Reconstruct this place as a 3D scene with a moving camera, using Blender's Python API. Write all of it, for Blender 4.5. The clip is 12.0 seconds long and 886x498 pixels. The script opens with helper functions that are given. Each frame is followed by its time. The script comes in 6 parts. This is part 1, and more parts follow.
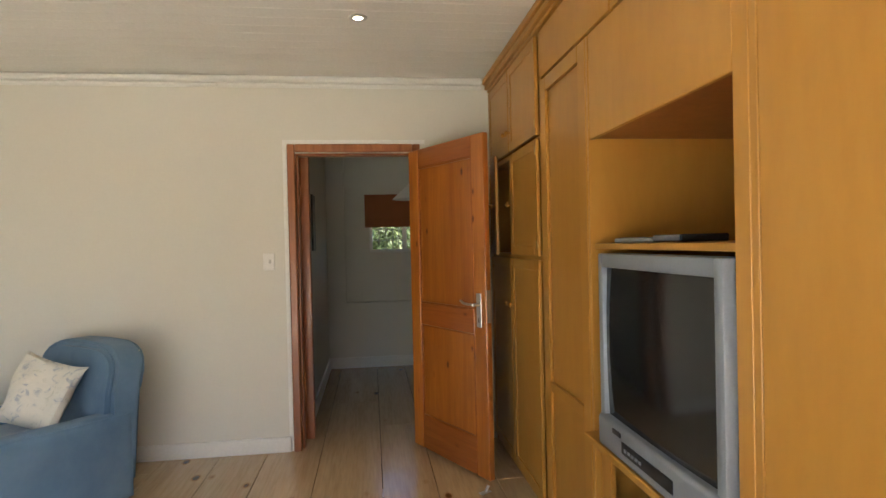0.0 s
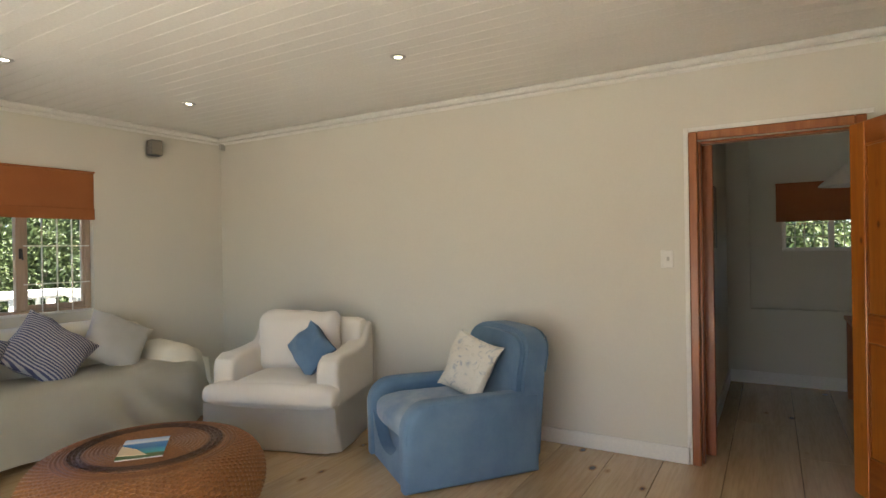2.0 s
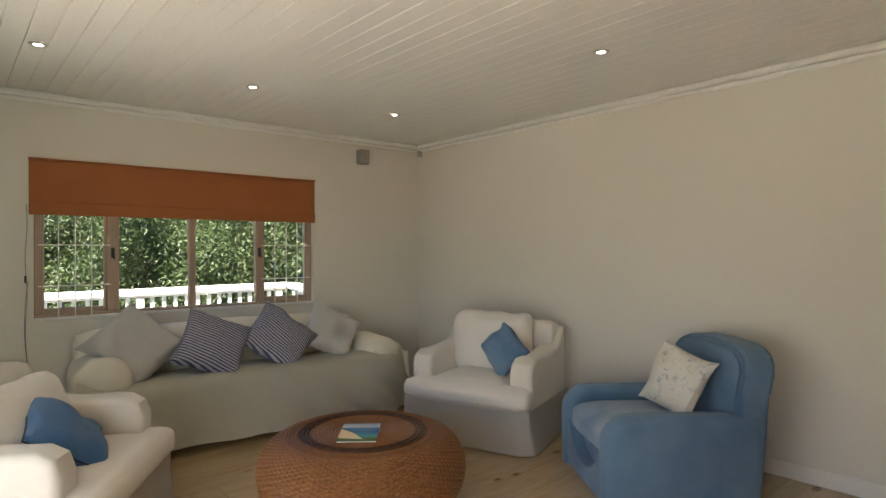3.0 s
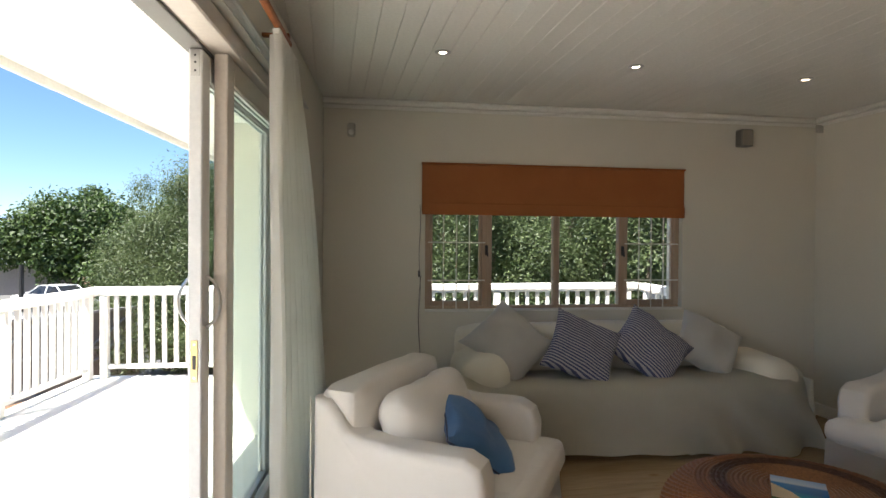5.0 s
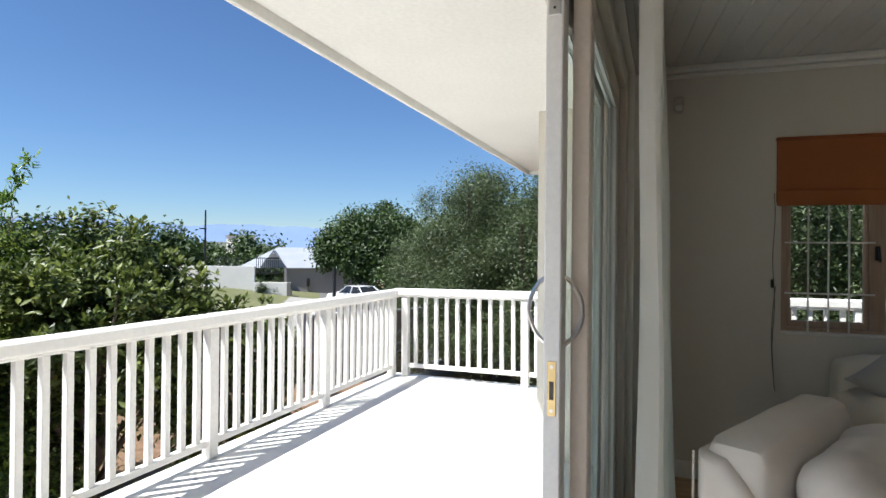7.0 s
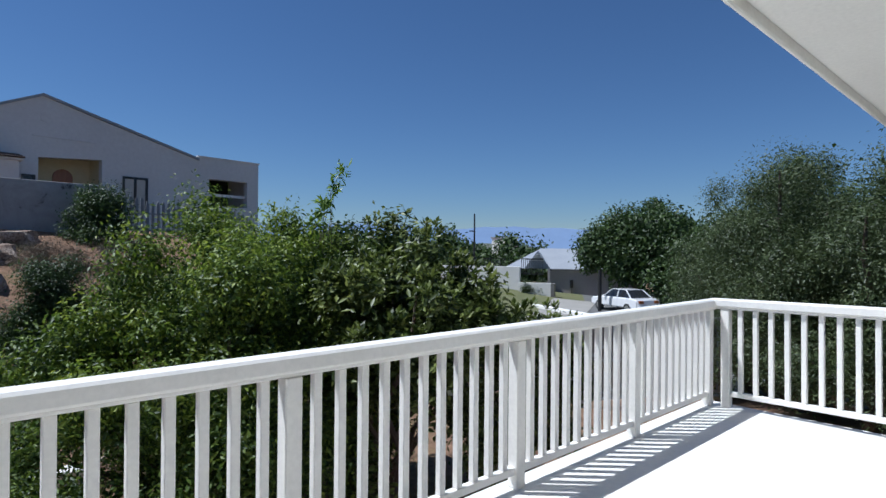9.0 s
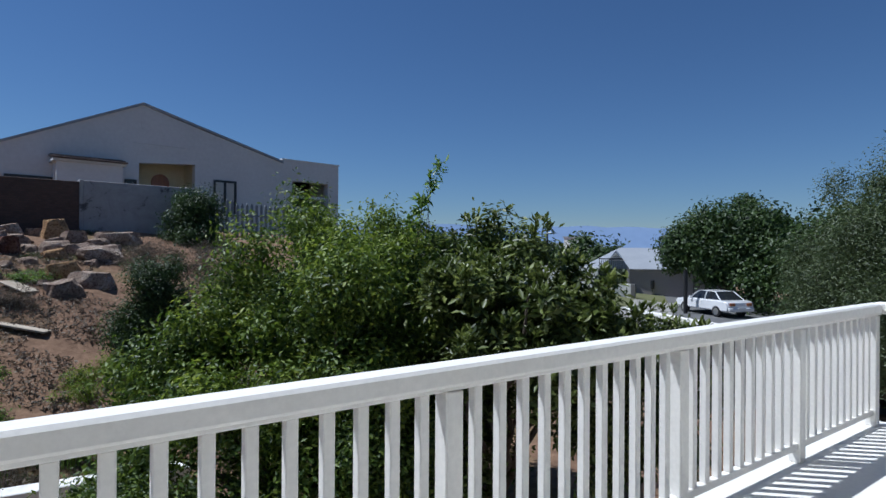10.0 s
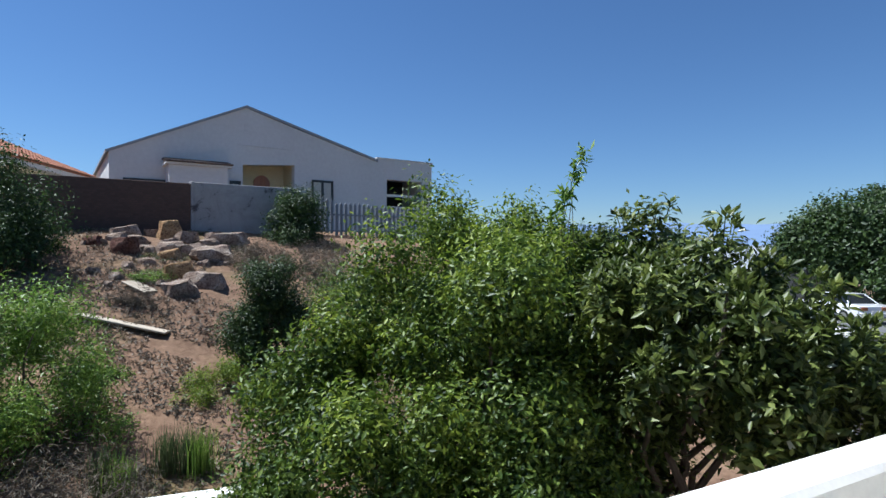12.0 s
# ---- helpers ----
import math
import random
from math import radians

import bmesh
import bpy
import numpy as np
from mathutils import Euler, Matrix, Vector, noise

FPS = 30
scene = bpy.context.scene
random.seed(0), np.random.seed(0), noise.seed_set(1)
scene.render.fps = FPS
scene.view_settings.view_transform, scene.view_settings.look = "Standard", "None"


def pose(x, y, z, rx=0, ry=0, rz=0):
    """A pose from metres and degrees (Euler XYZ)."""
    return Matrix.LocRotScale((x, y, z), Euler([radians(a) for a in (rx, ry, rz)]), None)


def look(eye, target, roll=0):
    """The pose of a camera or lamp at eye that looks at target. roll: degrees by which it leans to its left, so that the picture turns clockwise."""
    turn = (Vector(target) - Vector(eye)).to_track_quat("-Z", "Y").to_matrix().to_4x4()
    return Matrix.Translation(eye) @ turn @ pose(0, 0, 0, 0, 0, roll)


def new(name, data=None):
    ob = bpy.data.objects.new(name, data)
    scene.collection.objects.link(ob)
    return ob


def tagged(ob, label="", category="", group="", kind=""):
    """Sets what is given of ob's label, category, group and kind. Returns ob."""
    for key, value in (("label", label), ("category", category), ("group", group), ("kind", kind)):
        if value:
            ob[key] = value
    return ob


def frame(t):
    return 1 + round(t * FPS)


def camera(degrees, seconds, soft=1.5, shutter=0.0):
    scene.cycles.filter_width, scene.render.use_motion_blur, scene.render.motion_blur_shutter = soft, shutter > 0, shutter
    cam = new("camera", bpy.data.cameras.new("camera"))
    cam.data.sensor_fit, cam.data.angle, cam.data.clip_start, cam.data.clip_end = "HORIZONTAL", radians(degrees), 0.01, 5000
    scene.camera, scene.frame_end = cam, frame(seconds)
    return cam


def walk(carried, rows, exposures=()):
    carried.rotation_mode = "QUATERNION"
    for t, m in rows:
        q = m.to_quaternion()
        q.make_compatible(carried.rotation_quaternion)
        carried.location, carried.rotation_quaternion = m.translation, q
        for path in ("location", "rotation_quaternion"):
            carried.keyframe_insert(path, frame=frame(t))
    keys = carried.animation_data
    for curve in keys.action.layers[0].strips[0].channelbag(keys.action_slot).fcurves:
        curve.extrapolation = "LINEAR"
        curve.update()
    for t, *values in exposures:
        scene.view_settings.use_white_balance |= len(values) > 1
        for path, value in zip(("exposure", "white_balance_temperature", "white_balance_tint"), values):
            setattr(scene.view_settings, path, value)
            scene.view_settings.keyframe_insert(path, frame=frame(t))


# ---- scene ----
cam = camera(76.42, 12.0)
ROWS = [
    (0.0, -0.000, -0.000, 1.399, -7.24, -0.59, 1.33),
    (0.5, -0.053, 0.037, 1.411, -2.86, -0.59, 1.21),
    (1.0, -0.074, 0.049, 1.422, 7.25, -0.32, 1.08),
    (1.5, -0.071, 0.102, 1.408, 19.67, -0.14, 1.04),
    (2.0, -0.110, 0.084, 1.389, 30.29, -0.04, 0.89),
    (2.5, -0.158, 0.076, 1.390, 40.04, 0.09, 0.82),
    (3.0, -0.235, 0.042, 1.403, 48.19, 0.22, 0.23),
    (3.2, -0.267, 0.031, 1.411, 51.41, 0.19, 0.53),
    (4.8, -0.775, -0.160, 1.448, 75.31, -0.53, -0.28),
    (5.0, -0.832, -0.175, 1.441, 78.80, -0.43, -0.41),
    (5.5, -0.998, -0.236, 1.421, 86.53, -0.25, -0.41),
    (6.0, -1.138, -0.316, 1.407, 92.70, 0.04, -0.56),
    (6.5, -1.293, -0.425, 1.395, 98.80, 0.20, -0.43),
    (7.0, -1.423, -0.560, 1.389, 104.60, 0.21, -0.56),
    (7.2, -1.466, -0.634, 1.391, 106.80, 0.08, -0.55),
    (8.8, -1.865, -1.120, 1.390, 128.43, 0.07, -0.54),
    (9.0, -1.868, -1.185, 1.388, 130.52, 0.06, -0.54),
    (9.5, -1.850, -1.407, 1.387, 134.07, 0.13, -0.55),
    (10.0, -1.844, -1.695, 1.364, 137.51, 0.02, -0.34),
    (10.5, -1.810, -1.975, 1.367, 141.56, -0.03, -0.36),
    (11.0, -1.779, -2.236, 1.376, 144.64, -0.05, -0.36),
    (11.5, -1.779, -2.463, 1.378, 145.40, -0.14, -0.21),
    (12.0, -1.802, -2.695, 1.387, 145.54, -0.19, -0.15),
]
EXPOSURES = [(0.0, 3.08, 6700, 8), (1.5, 3.02, 6700, 8), (2.4, 2.78, 6700, 8), (3.0, 2.56, 6700, 8), (5.0, 1.9, 6400, 10), (6.0, 1.4, 6200, 10), (7.0, 1.05, 5950, 10), (9.0, 0.2, 5450, 10), (9.5, 0.0, 5400, 10), (10.5, 0.1, 5450, 10), (11.2, 0.4, 5500, 10), (12.0, 0.72, 5550, 8)]
walk(cam, [(t, pose(x, y, z, 90 + pitch, roll, yaw)) for t, x, y, z, yaw, pitch, roll in ROWS], EXPOSURES)

SOUTH = pose(-3, 0, 0, 0, 0, -6.788)
WEST = pose(-5.107, 1.7, 0, 0, 0, -2.951)

# ---- world, sun ----
world = bpy.data.worlds.new("sky")
scene.world = world
world.use_nodes = True
wn = world.node_tree
sky = wn.nodes.new("ShaderNodeTexSky")
sky.sky_type = "NISHITA"
sky.sun_disc = False
sky.sun_elevation = radians(61)
sky.sun_rotation = radians(142)
sky.air_density = 1.0
sky.dust_density = 0.0
sky.ozone_density = 8.0
wn.links.new(sky.outputs[0], wn.nodes["Background"].inputs[0])
wn.nodes["Background"].inputs[1].default_value = 0.058
sun = new("sun", bpy.data.lights.new("sun", "SUN"))
sun.data.energy = 5.0
sun.data.angle = radians(0.55)
sun.data.color = (1.0, 0.95, 0.87)
sun.matrix_world = look((3.37, -4.28, 10.0), (0, 0, 0))

# daylight through the wide opening to the deck
day = new("door_daylight", bpy.data.lights.new("door_daylight", "AREA"))
day.data.shape, day.data.size, day.data.size_y, day.data.energy = "RECTANGLE", 3.0, 1.15, 3.3
day.data.color = (1.0, 0.96, 0.90)
day.matrix_world = SOUTH @ look((1.45, -0.735, 0.64), (-1.0, 1.9, 2.1))

# ---- building blocks ----
def finish(bm, name, material, smooth=False, angle=40):
    me = bpy.data.meshes.new(name)
    bmesh.ops.recalc_face_normals(bm, faces=bm.faces)
    if smooth:
        for f in bm.faces:
            f.smooth = True
        for e in bm.edges:
            if len(e.link_faces) == 2 and e.calc_face_angle(0) > radians(angle):
                e.smooth = False
    bm.to_mesh(me)
    bm.free()
    for one in material if isinstance(material, (list, tuple)) else [material]:
        me.materials.append(one)
    return me


def part(name, bm, material, parent, label="", smooth=False, m=None):
    me = bm if isinstance(bm, bpy.types.Mesh) else finish(bm, name, material, smooth)
    ob = new(name, me)
    ob.parent = parent
    if m is not None:
        ob.matrix_basis = m
    return tagged(ob, label=label)


def thing(name, m, label, category, group="", kind=""):
    ob = new(name)
    ob.empty_display_size = 0.1
    ob.matrix_basis = m
    return tagged(ob, label, category, group, kind)


def solid(name, bm, material, m, label, category, group="", kind="", smooth=False):
    ob = new(name, finish(bm, name, material, smooth))
    ob.matrix_basis = m
    return tagged(ob, label, category, group, kind)


def box(bm, x0, x1, y0, y1, z0, z1, bevel=0.0, seg=1):
    vs = bmesh.ops.create_cube(bm, size=1)["verts"]
    for v in vs:
        v.co = Vector(((x0 + x1) / 2 + v.co.x * abs(x1 - x0), (y0 + y1) / 2 + v.co.y * abs(y1 - y0), (z0 + z1) / 2 + v.co.z * abs(z1 - z0)))
    if bevel:
        edges = {e for v in vs for e in v.link_edges}
        bmesh.ops.bevel(bm, geom=list(edges), offset=bevel, segments=seg, affect="EDGES", profile=0.5)
    return bm


def boxes(*rows, bevel=0.0):
    bm = bmesh.new()
    for r in rows:
        box(bm, *r, bevel=bevel)
    return bm


def rod(bm, a, b, r, n=10, r2=None):
    a, b = Vector(a), Vector(b)
    d = b - a
    q = d.to_track_quat("Z", "Y").to_matrix().to_4x4()
    m = Matrix.Translation((a + b) / 2) @ q
    bmesh.ops.create_cone(bm, cap_ends=True, segments=n, radius1=r, radius2=r if r2 is None else r2, depth=d.length, matrix=m)
    return bm


def tube(bm, pts, r, n=8):
    for a, b in zip(pts[:-1], pts[1:]):
        rod(bm, a, b, r, n)
    for p in pts[1:-1]:
        bmesh.ops.create_uvsphere(bm, u_segments=n, v_segments=6, radius=r, matrix=Matrix.Translation(p))
    return bm


def lathe(bm, profile, n=32, close=True):
    rings = [[bm.verts.new((r * math.cos(2 * math.pi * k / n), r * math.sin(2 * math.pi * k / n), z)) for k in range(n)] for r, z in profile]
    for a, b in zip(rings[:-1], rings[1:]):
        for k in range(n):
            bm.faces.new((a[k], a[(k + 1) % n], b[(k + 1) % n], b[k]))
    if close:
        bm.faces.new(rings[0])
        bm.faces.new(rings[-1])
    return bm


def soft(bm, cx, cy, cz, sx, sy, sz, r, cuts=9, puff=(0, 0, 0), wrinkle=0.0, scale=5.0, seed=0.0):
    """A padded block: a rounded box whose faces swell and whose cloth is uneven."""
    tmp = bmesh.new()
    bmesh.ops.create_cube(tmp, size=2)
    bmesh.ops.subdivide_edges(tmp, edges=tmp.edges[:], cuts=cuts, use_grid_fill=True)
    h = Vector((sx / 2, sy / 2, sz / 2))
    r = min(r, *h)
    new_vs = {}
    for v in tmp.verts:
        u = v.co.copy()
        u = Vector(math.copysign(abs(c) ** 0.8, c) for c in u)
        p = Vector(u[i] * h[i] for i in range(3))
        q = Vector(max(-(h[i] - r), min(h[i] - r, p[i])) for i in range(3))
        d = p - q
        if d.length > 1e-9:
            p = q + d.normalized() * r
        for i in range(3):
            j, k = (i + 1) % 3, (i + 2) % 3
            if abs(u[i]) > 0.3:
                p[i] += math.copysign(puff[i], u[i]) * (1 - u[j] ** 2) * (1 - u[k] ** 2) * abs(u[i])
        if wrinkle:
            n = noise.noise_vector((p + Vector((seed, cx, cy))) * scale)
            p += n * wrinkle
        new_vs[v] = bm.verts.new(p + Vector((cx, cy, cz)))
    for f in tmp.faces:
        bm.faces.new([new_vs[v] for v in f.verts])
    tmp.free()
    return bm


def extrude_profile(bm, pts, axis_from, axis_to, bevel=0.0, seg=2):
    """pts in the y-z plane, drawn out along x."""
    vs = [bm.verts.new((axis_from, y, z)) for y, z in pts]
    f = bm.faces.new(vs)
    out = bmesh.ops.extrude_face_region(bm, geom=[f])
    top = [g for g in out["geom"] if isinstance(g, bmesh.types.BMVert)]
    bmesh.ops.translate(bm, verts=top, vec=(axis_to - axis_from, 0, 0))
    if bevel:
        rim = [e for e in bm.edges if abs(e.verts[0].co.x - e.verts[1].co.x) < 1e-6]
        bmesh.ops.bevel(bm, geom=rim, offset=bevel, segments=seg, affect="EDGES", profile=0.5)
    return bm


def pillow_mesh(w, h, t, seed=0.0, n=18):
    bm = bmesh.new()
    grid = {}
    for side in (1, -1):
        for i in range(n + 1):
            for j in range(n + 1):
                u, v = -1 + 2 * i / n, -1 + 2 * j / n
                edge = i in (0, n) or j in (0, n)
                if side < 0 and edge:
                    grid[side, i, j] = grid[1, i, j]
                    continue
                pinch = 1 - 0.11 * (1 - u * u) * abs(v) ** 3
                pinch2 = 1 - 0.11 * (1 - v * v) * abs(u) ** 3
                z = side * t / 2 * ((1 - u ** 2) * (1 - v ** 2)) ** 0.42
                p = Vector((u * w / 2 * pinch2, v * h / 2 * pinch, z))
                p += noise.noise_vector((p + Vector((seed, seed, 0))) * 7) * 0.012 * (0 if edge else 1)
                p += noise.noise_vector((p + Vector((0, seed, seed))) * 13) * 0.007 * (0 if edge else 1)
                p.z += 0.035 * noise.noise((u * 1.3 + seed, v * 1.3, 1.0))
                grid[side, i, j] = bm.verts.new(p)
    for side in (1, -1):
        for i in range(n):
            for j in range(n):
                q = [grid[side, i, j], grid[side, i + 1, j], grid[side, i + 1, j + 1], grid[side, i, j + 1]]
                bm.faces.new(q if side > 0 else q[::-1])
    return bm


def piping(bm, w, h, r=0.004):
    pts = []
    n = 12
    for k in range(4):
        for i in range(n):
            s = -1 + 2 * i / n
            u, v = ((s, -1), (1, s), (-s, 1), (-1, -s))[k]
            pts.append((u * w / 2 * (1 - 0.11 * (1 - v * v) * abs(u) ** 3), v * h / 2 * (1 - 0.11 * (1 - u * u) * abs(v) ** 3), 0))
    tube(bm, pts + pts[:1], r, 6)
    return bm


# ---- materials ----
def shader(name, colour, rough=0.5, metal=0.0, spec=0.5):
    m = bpy.data.materials.new(name)
    m.use_nodes = True
    b = m.node_tree.nodes["Principled BSDF"]
    b.inputs["Base Color"].default_value = (*colour, 1)
    b.inputs["Roughness"].default_value = rough
    b.inputs["Metallic"].default_value = metal
    b.inputs["Specular IOR Level"].default_value = spec
    return m, m.node_tree, b


def coords(nt, scale=(1, 1, 1), rot=(0, 0, 0), kind="Object"):
    tc, mp = nt.nodes.new("ShaderNodeTexCoord"), nt.nodes.new("ShaderNodeMapping")
    mp.inputs["Scale"].default_value = scale
    mp.inputs["Rotation"].default_value = [radians(a) for a in rot]
    nt.links.new(tc.outputs[kind], mp.inputs[0])
    return mp.outputs[0]


def noise_tex(nt, vec, scale, detail=4.0, rough=0.6, distortion=0.0):
    t = nt.nodes.new("ShaderNodeTexNoise")
    t.inputs["Scale"].default_value, t.inputs["Detail"].default_value = scale, detail
    t.inputs["Roughness"].default_value, t.inputs["Distortion"].default_value = rough, distortion
    nt.links.new(vec, t.inputs["Vector"])
    return t.outputs["Fac"]


def ramp(nt, fac, stops):
    r = nt.nodes.new("ShaderNodeValToRGB")
    while len(r.color_ramp.elements) < len(stops):
        r.color_ramp.elements.new(0.5)
    for e, (p, c) in zip(r.color_ramp.elements, stops):
        e.position, e.color = p, (*c, 1)
    nt.links.new(fac, r.inputs[0])
    return r.outputs[0]


def mix(nt, a, b, fac, mode="MIX"):
    n = nt.nodes.new("ShaderNodeMix")
    n.data_type, n.blend_type = "RGBA", mode
    for sock, v in ((n.inputs["Factor"], fac), (n.inputs["A"], a), (n.inputs["B"], b)):
        if isinstance(v, (int, float)):
            sock.default_value = v
        elif isinstance(v, tuple):
            sock.default_value = (*v, 1)
        else:
            nt.links.new(v, sock)
    return n.outputs["Result"]


def bump(nt, bsdf, height, strength=0.3, distance=0.01):
    n = nt.nodes.new("ShaderNodeBump")
    n.inputs["Strength"].default_value, n.inputs["Distance"].default_value = strength, distance
    nt.links.new(height, n.inputs["Height"])
    nt.links.new(n.outputs[0], bsdf.inputs["Normal"])


def mottled(name, c1, c2, rough=0.6, big=1.5, fine=40.0, bump_s=0.15, dist=0.003, metal=0.0, spec=0.5, kind="Object", speck=0.92):
    m, nt, b = shader(name, c1, rough, metal, spec)
    v = coords(nt, kind=kind)
    f = noise_tex(nt, v, big, 5)
    g = noise_tex(nt, v, fine, 3)
    col = ramp(nt, f, [(0.3, c1), (0.7, c2)])
    col = mix(nt, col, ramp(nt, g, [(0.3, (speck, speck, speck)), (0.7, (1, 1, 1))]), 1.0, "MULTIPLY")
    nt.links.new(col, b.inputs["Base Color"])
    bump(nt, b, g, bump_s, dist)
    return m


def wood(name, light, dark, rough=0.4, grain=(14, 14, 0.9), knots=True, coat=0.0, vary=0.25, knot_scale=1.6, streak=0.84):
    """Grain runs along the object's z unless grain says otherwise."""
    m, nt, b = shader(name, light, rough)
    info = nt.nodes.new("ShaderNodeObjectInfo")
    tc = nt.nodes.new("ShaderNodeTexCoord")
    off = nt.nodes.new("ShaderNodeVectorMath")
    off.operation = "MULTIPLY_ADD"
    comb = nt.nodes.new("ShaderNodeCombineXYZ")
    for i in range(3):
        nt.links.new(info.outputs["Random"], comb.inputs[i])
    nt.links.new(comb.outputs[0], off.inputs[0])
    off.inputs[1].default_value = (7.3, 11.1, 17.7)
    nt.links.new(tc.outputs["Object"], off.inputs[2])
    mp = nt.nodes.new("ShaderNodeMapping")
    mp.inputs["Scale"].default_value = grain
    nt.links.new(off.outputs[0], mp.inputs[0])
    f = noise_tex(nt, mp.outputs[0], 1.0, 5, 0.6, 0.6)
    fine = noise_tex(nt, mp.outputs[0], 7.0, 3, 0.6)
    col = ramp(nt, f, [(0.32, dark), (0.5, tuple((a + c) / 2 for a, c in zip(light, dark))), (0.68, light)])
    col = mix(nt, col, ramp(nt, fine, [(0.3, (streak, streak * 0.98, streak * 0.96)), (0.6, (1, 1, 1))]), 1.0, "MULTIPLY")
    if knots:
        vo = nt.nodes.new("ShaderNodeTexVoronoi")
        vo.inputs["Scale"].default_value = knot_scale
        kmap = nt.nodes.new("ShaderNodeMapping")
        kmap.inputs["Scale"].default_value = tuple(2.4 if g > 3 else 1.3 for g in grain)
        nt.links.new(off.outputs[0], kmap.inputs[0])
        nt.links.new(kmap.outputs[0], vo.inputs["Vector"])
        k = ramp(nt, vo.outputs["Distance"], [(0.0, (0.10, 0.045, 0.025)), (0.075, (0.28, 0.14, 0.07)), (0.10, (0.8, 0.7, 0.6)), (0.15, (1, 1, 1))])
        col = mix(nt, col, k, 0.9, "MULTIPLY")
    tone = nt.nodes.new("ShaderNodeMapRange")
    tone.inputs["To Min"].default_value, tone.inputs["To Max"].default_value = 1 - vary, 1 + vary * 0.3
    nt.links.new(info.outputs["Random"], tone.inputs[0])
    hsv = nt.nodes.new("ShaderNodeHueSaturation")
    nt.links.new(tone.outputs[0], hsv.inputs["Value"])
    nt.links.new(col, hsv.inputs["Color"])
    nt.links.new(hsv.outputs[0], b.inputs["Base Color"])
    b.inputs["Coat Weight"].default_value = coat
    b.inputs["Coat Roughness"].default_value = 0.12
    bump(nt, b, fine, 0.12, 0.002)
    return m


def cloth(name, c1, c2, weave=420.0, rough=0.9, big=3.0, wr=0.25):
    m, nt, b = shader(name, c1, rough, 0, 0.25)
    v = coords(nt)
    f = noise_tex(nt, v, big, 5)
    w = noise_tex(nt, v, weave, 2)
    crease = noise_tex(nt, v, 9.0, 4, 0.6, 0.8)
    nt.links.new(ramp(nt, f, [(0.3, c1), (0.7, c2)]), b.inputs["Base Color"])
    b.inputs["Sheen Weight"].default_value = 0.2
    s = nt.nodes.new("ShaderNodeMath")
    s.operation = "MULTIPLY_ADD"
    s.inputs[1].default_value = 0.25
    nt.links.new(w, s.inputs[0])
    nt.links.new(crease, s.inputs[2])
    bump(nt, b, s.outputs[0], wr, 0.012)
    return m


WALL = mottled("wall_paint", (0.695, 0.665, 0.58), (0.72, 0.69, 0.605), 0.8, 0.8, 60, 0.02, 0.0006, speck=0.975)
CEIL = mottled("ceiling_paint", (0.80, 0.775, 0.71), (0.83, 0.80, 0.74), 0.6, 1.2, 60, 0.08, 0.001)
TRIM = mottled("trim_paint", (0.80, 0.78, 0.72), (0.84, 0.82, 0.77), 0.45, 1.5, 50, 0.08, 0.001)
WHITE = mottled("exterior_white_paint", (0.82, 0.795, 0.74), (0.87, 0.845, 0.79), 0.5, 1.4, 45, 0.05, 0.001)
DECKM = mottled("deck_paint", (0.76, 0.74, 0.69), (0.81, 0.79, 0.74), 0.7, 0.8, 30, 0.25, 0.003)
FLOORW = wood("pine_floor", (0.64, 0.47, 0.27), (0.55, 0.38, 0.20), 0.22, (9, 0.6, 9), True, 0.5, 0.16, 1.9)
JOINT = mottled("floor_joint", (0.10, 0.06, 0.03), (0.07, 0.045, 0.025), 0.8)
PINE = wood("varnished_pine", (0.54, 0.18, 0.024), (0.41, 0.115, 0.014), 0.3, (12, 12, 0.7), True, 0.35, 0.16, 3.2)
FRAMEW = wood("stained_frame", (0.42, 0.15, 0.045), (0.28, 0.085, 0.02), 0.4, (22, 22, 1.0), False, 0.2, 0.1)
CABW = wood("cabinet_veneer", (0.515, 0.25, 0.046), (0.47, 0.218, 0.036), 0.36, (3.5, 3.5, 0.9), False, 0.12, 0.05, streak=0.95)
# niche veneer: bounced light and shade put into a redder, darker colour
CABSHADE = wood("cabinet_niche_shade", (0.36, 0.12, 0.03), (0.30, 0.095, 0.022), 0.45, (10, 10, 0.8), False, 0.1, 0.06)
BLIND = mottled("blind_cloth", (0.33, 0.105, 0.028), (0.38, 0.13, 0.036), 0.8, 2.0, 160, 0.3, 0.002)
SLIP = cloth("slipcover_cotton", (0.75, 0.70, 0.62), (0.80, 0.75, 0.68), wr=0.4)
SOFAC = cloth("throw_cotton", (0.79, 0.745, 0.615), (0.84, 0.795, 0.675), wr=0.4)
GREYC = cloth("grey_linen", (0.50, 0.48, 0.43), (0.57, 0.55, 0.495))
DENIM = cloth("faded_denim", (0.085, 0.165, 0.27), (0.17, 0.275, 0.39), 500, 0.85, 2.2)
DENIMP = cloth("worn_denim_seat", (0.38, 0.45, 0.52), (0.14, 0.24, 0.37), 500, 0.85, 4.0)
BLUEC = cloth("blue_denim_cushion", (0.05, 0.13, 0.27), (0.075, 0.175, 0.33), 500, 0.8)
NAVY = cloth("navy_piping", (0.02, 0.03, 0.07), (0.03, 0.04, 0.09))
CURT = cloth("curtain_cotton", (0.82, 0.79, 0.72), (0.86, 0.83, 0.77))
STEEL = mottled("brushed_metal", (0.55, 0.54, 0.52), (0.62, 0.61, 0.59), 0.3, 4, 120, 0.05, 0.0005, 1.0)
BRASS = mottled("dull_brass", (0.55, 0.42, 0.20), (0.62, 0.48, 0.25), 0.35, 6, 90, 0.05, 0.0005, 1.0)
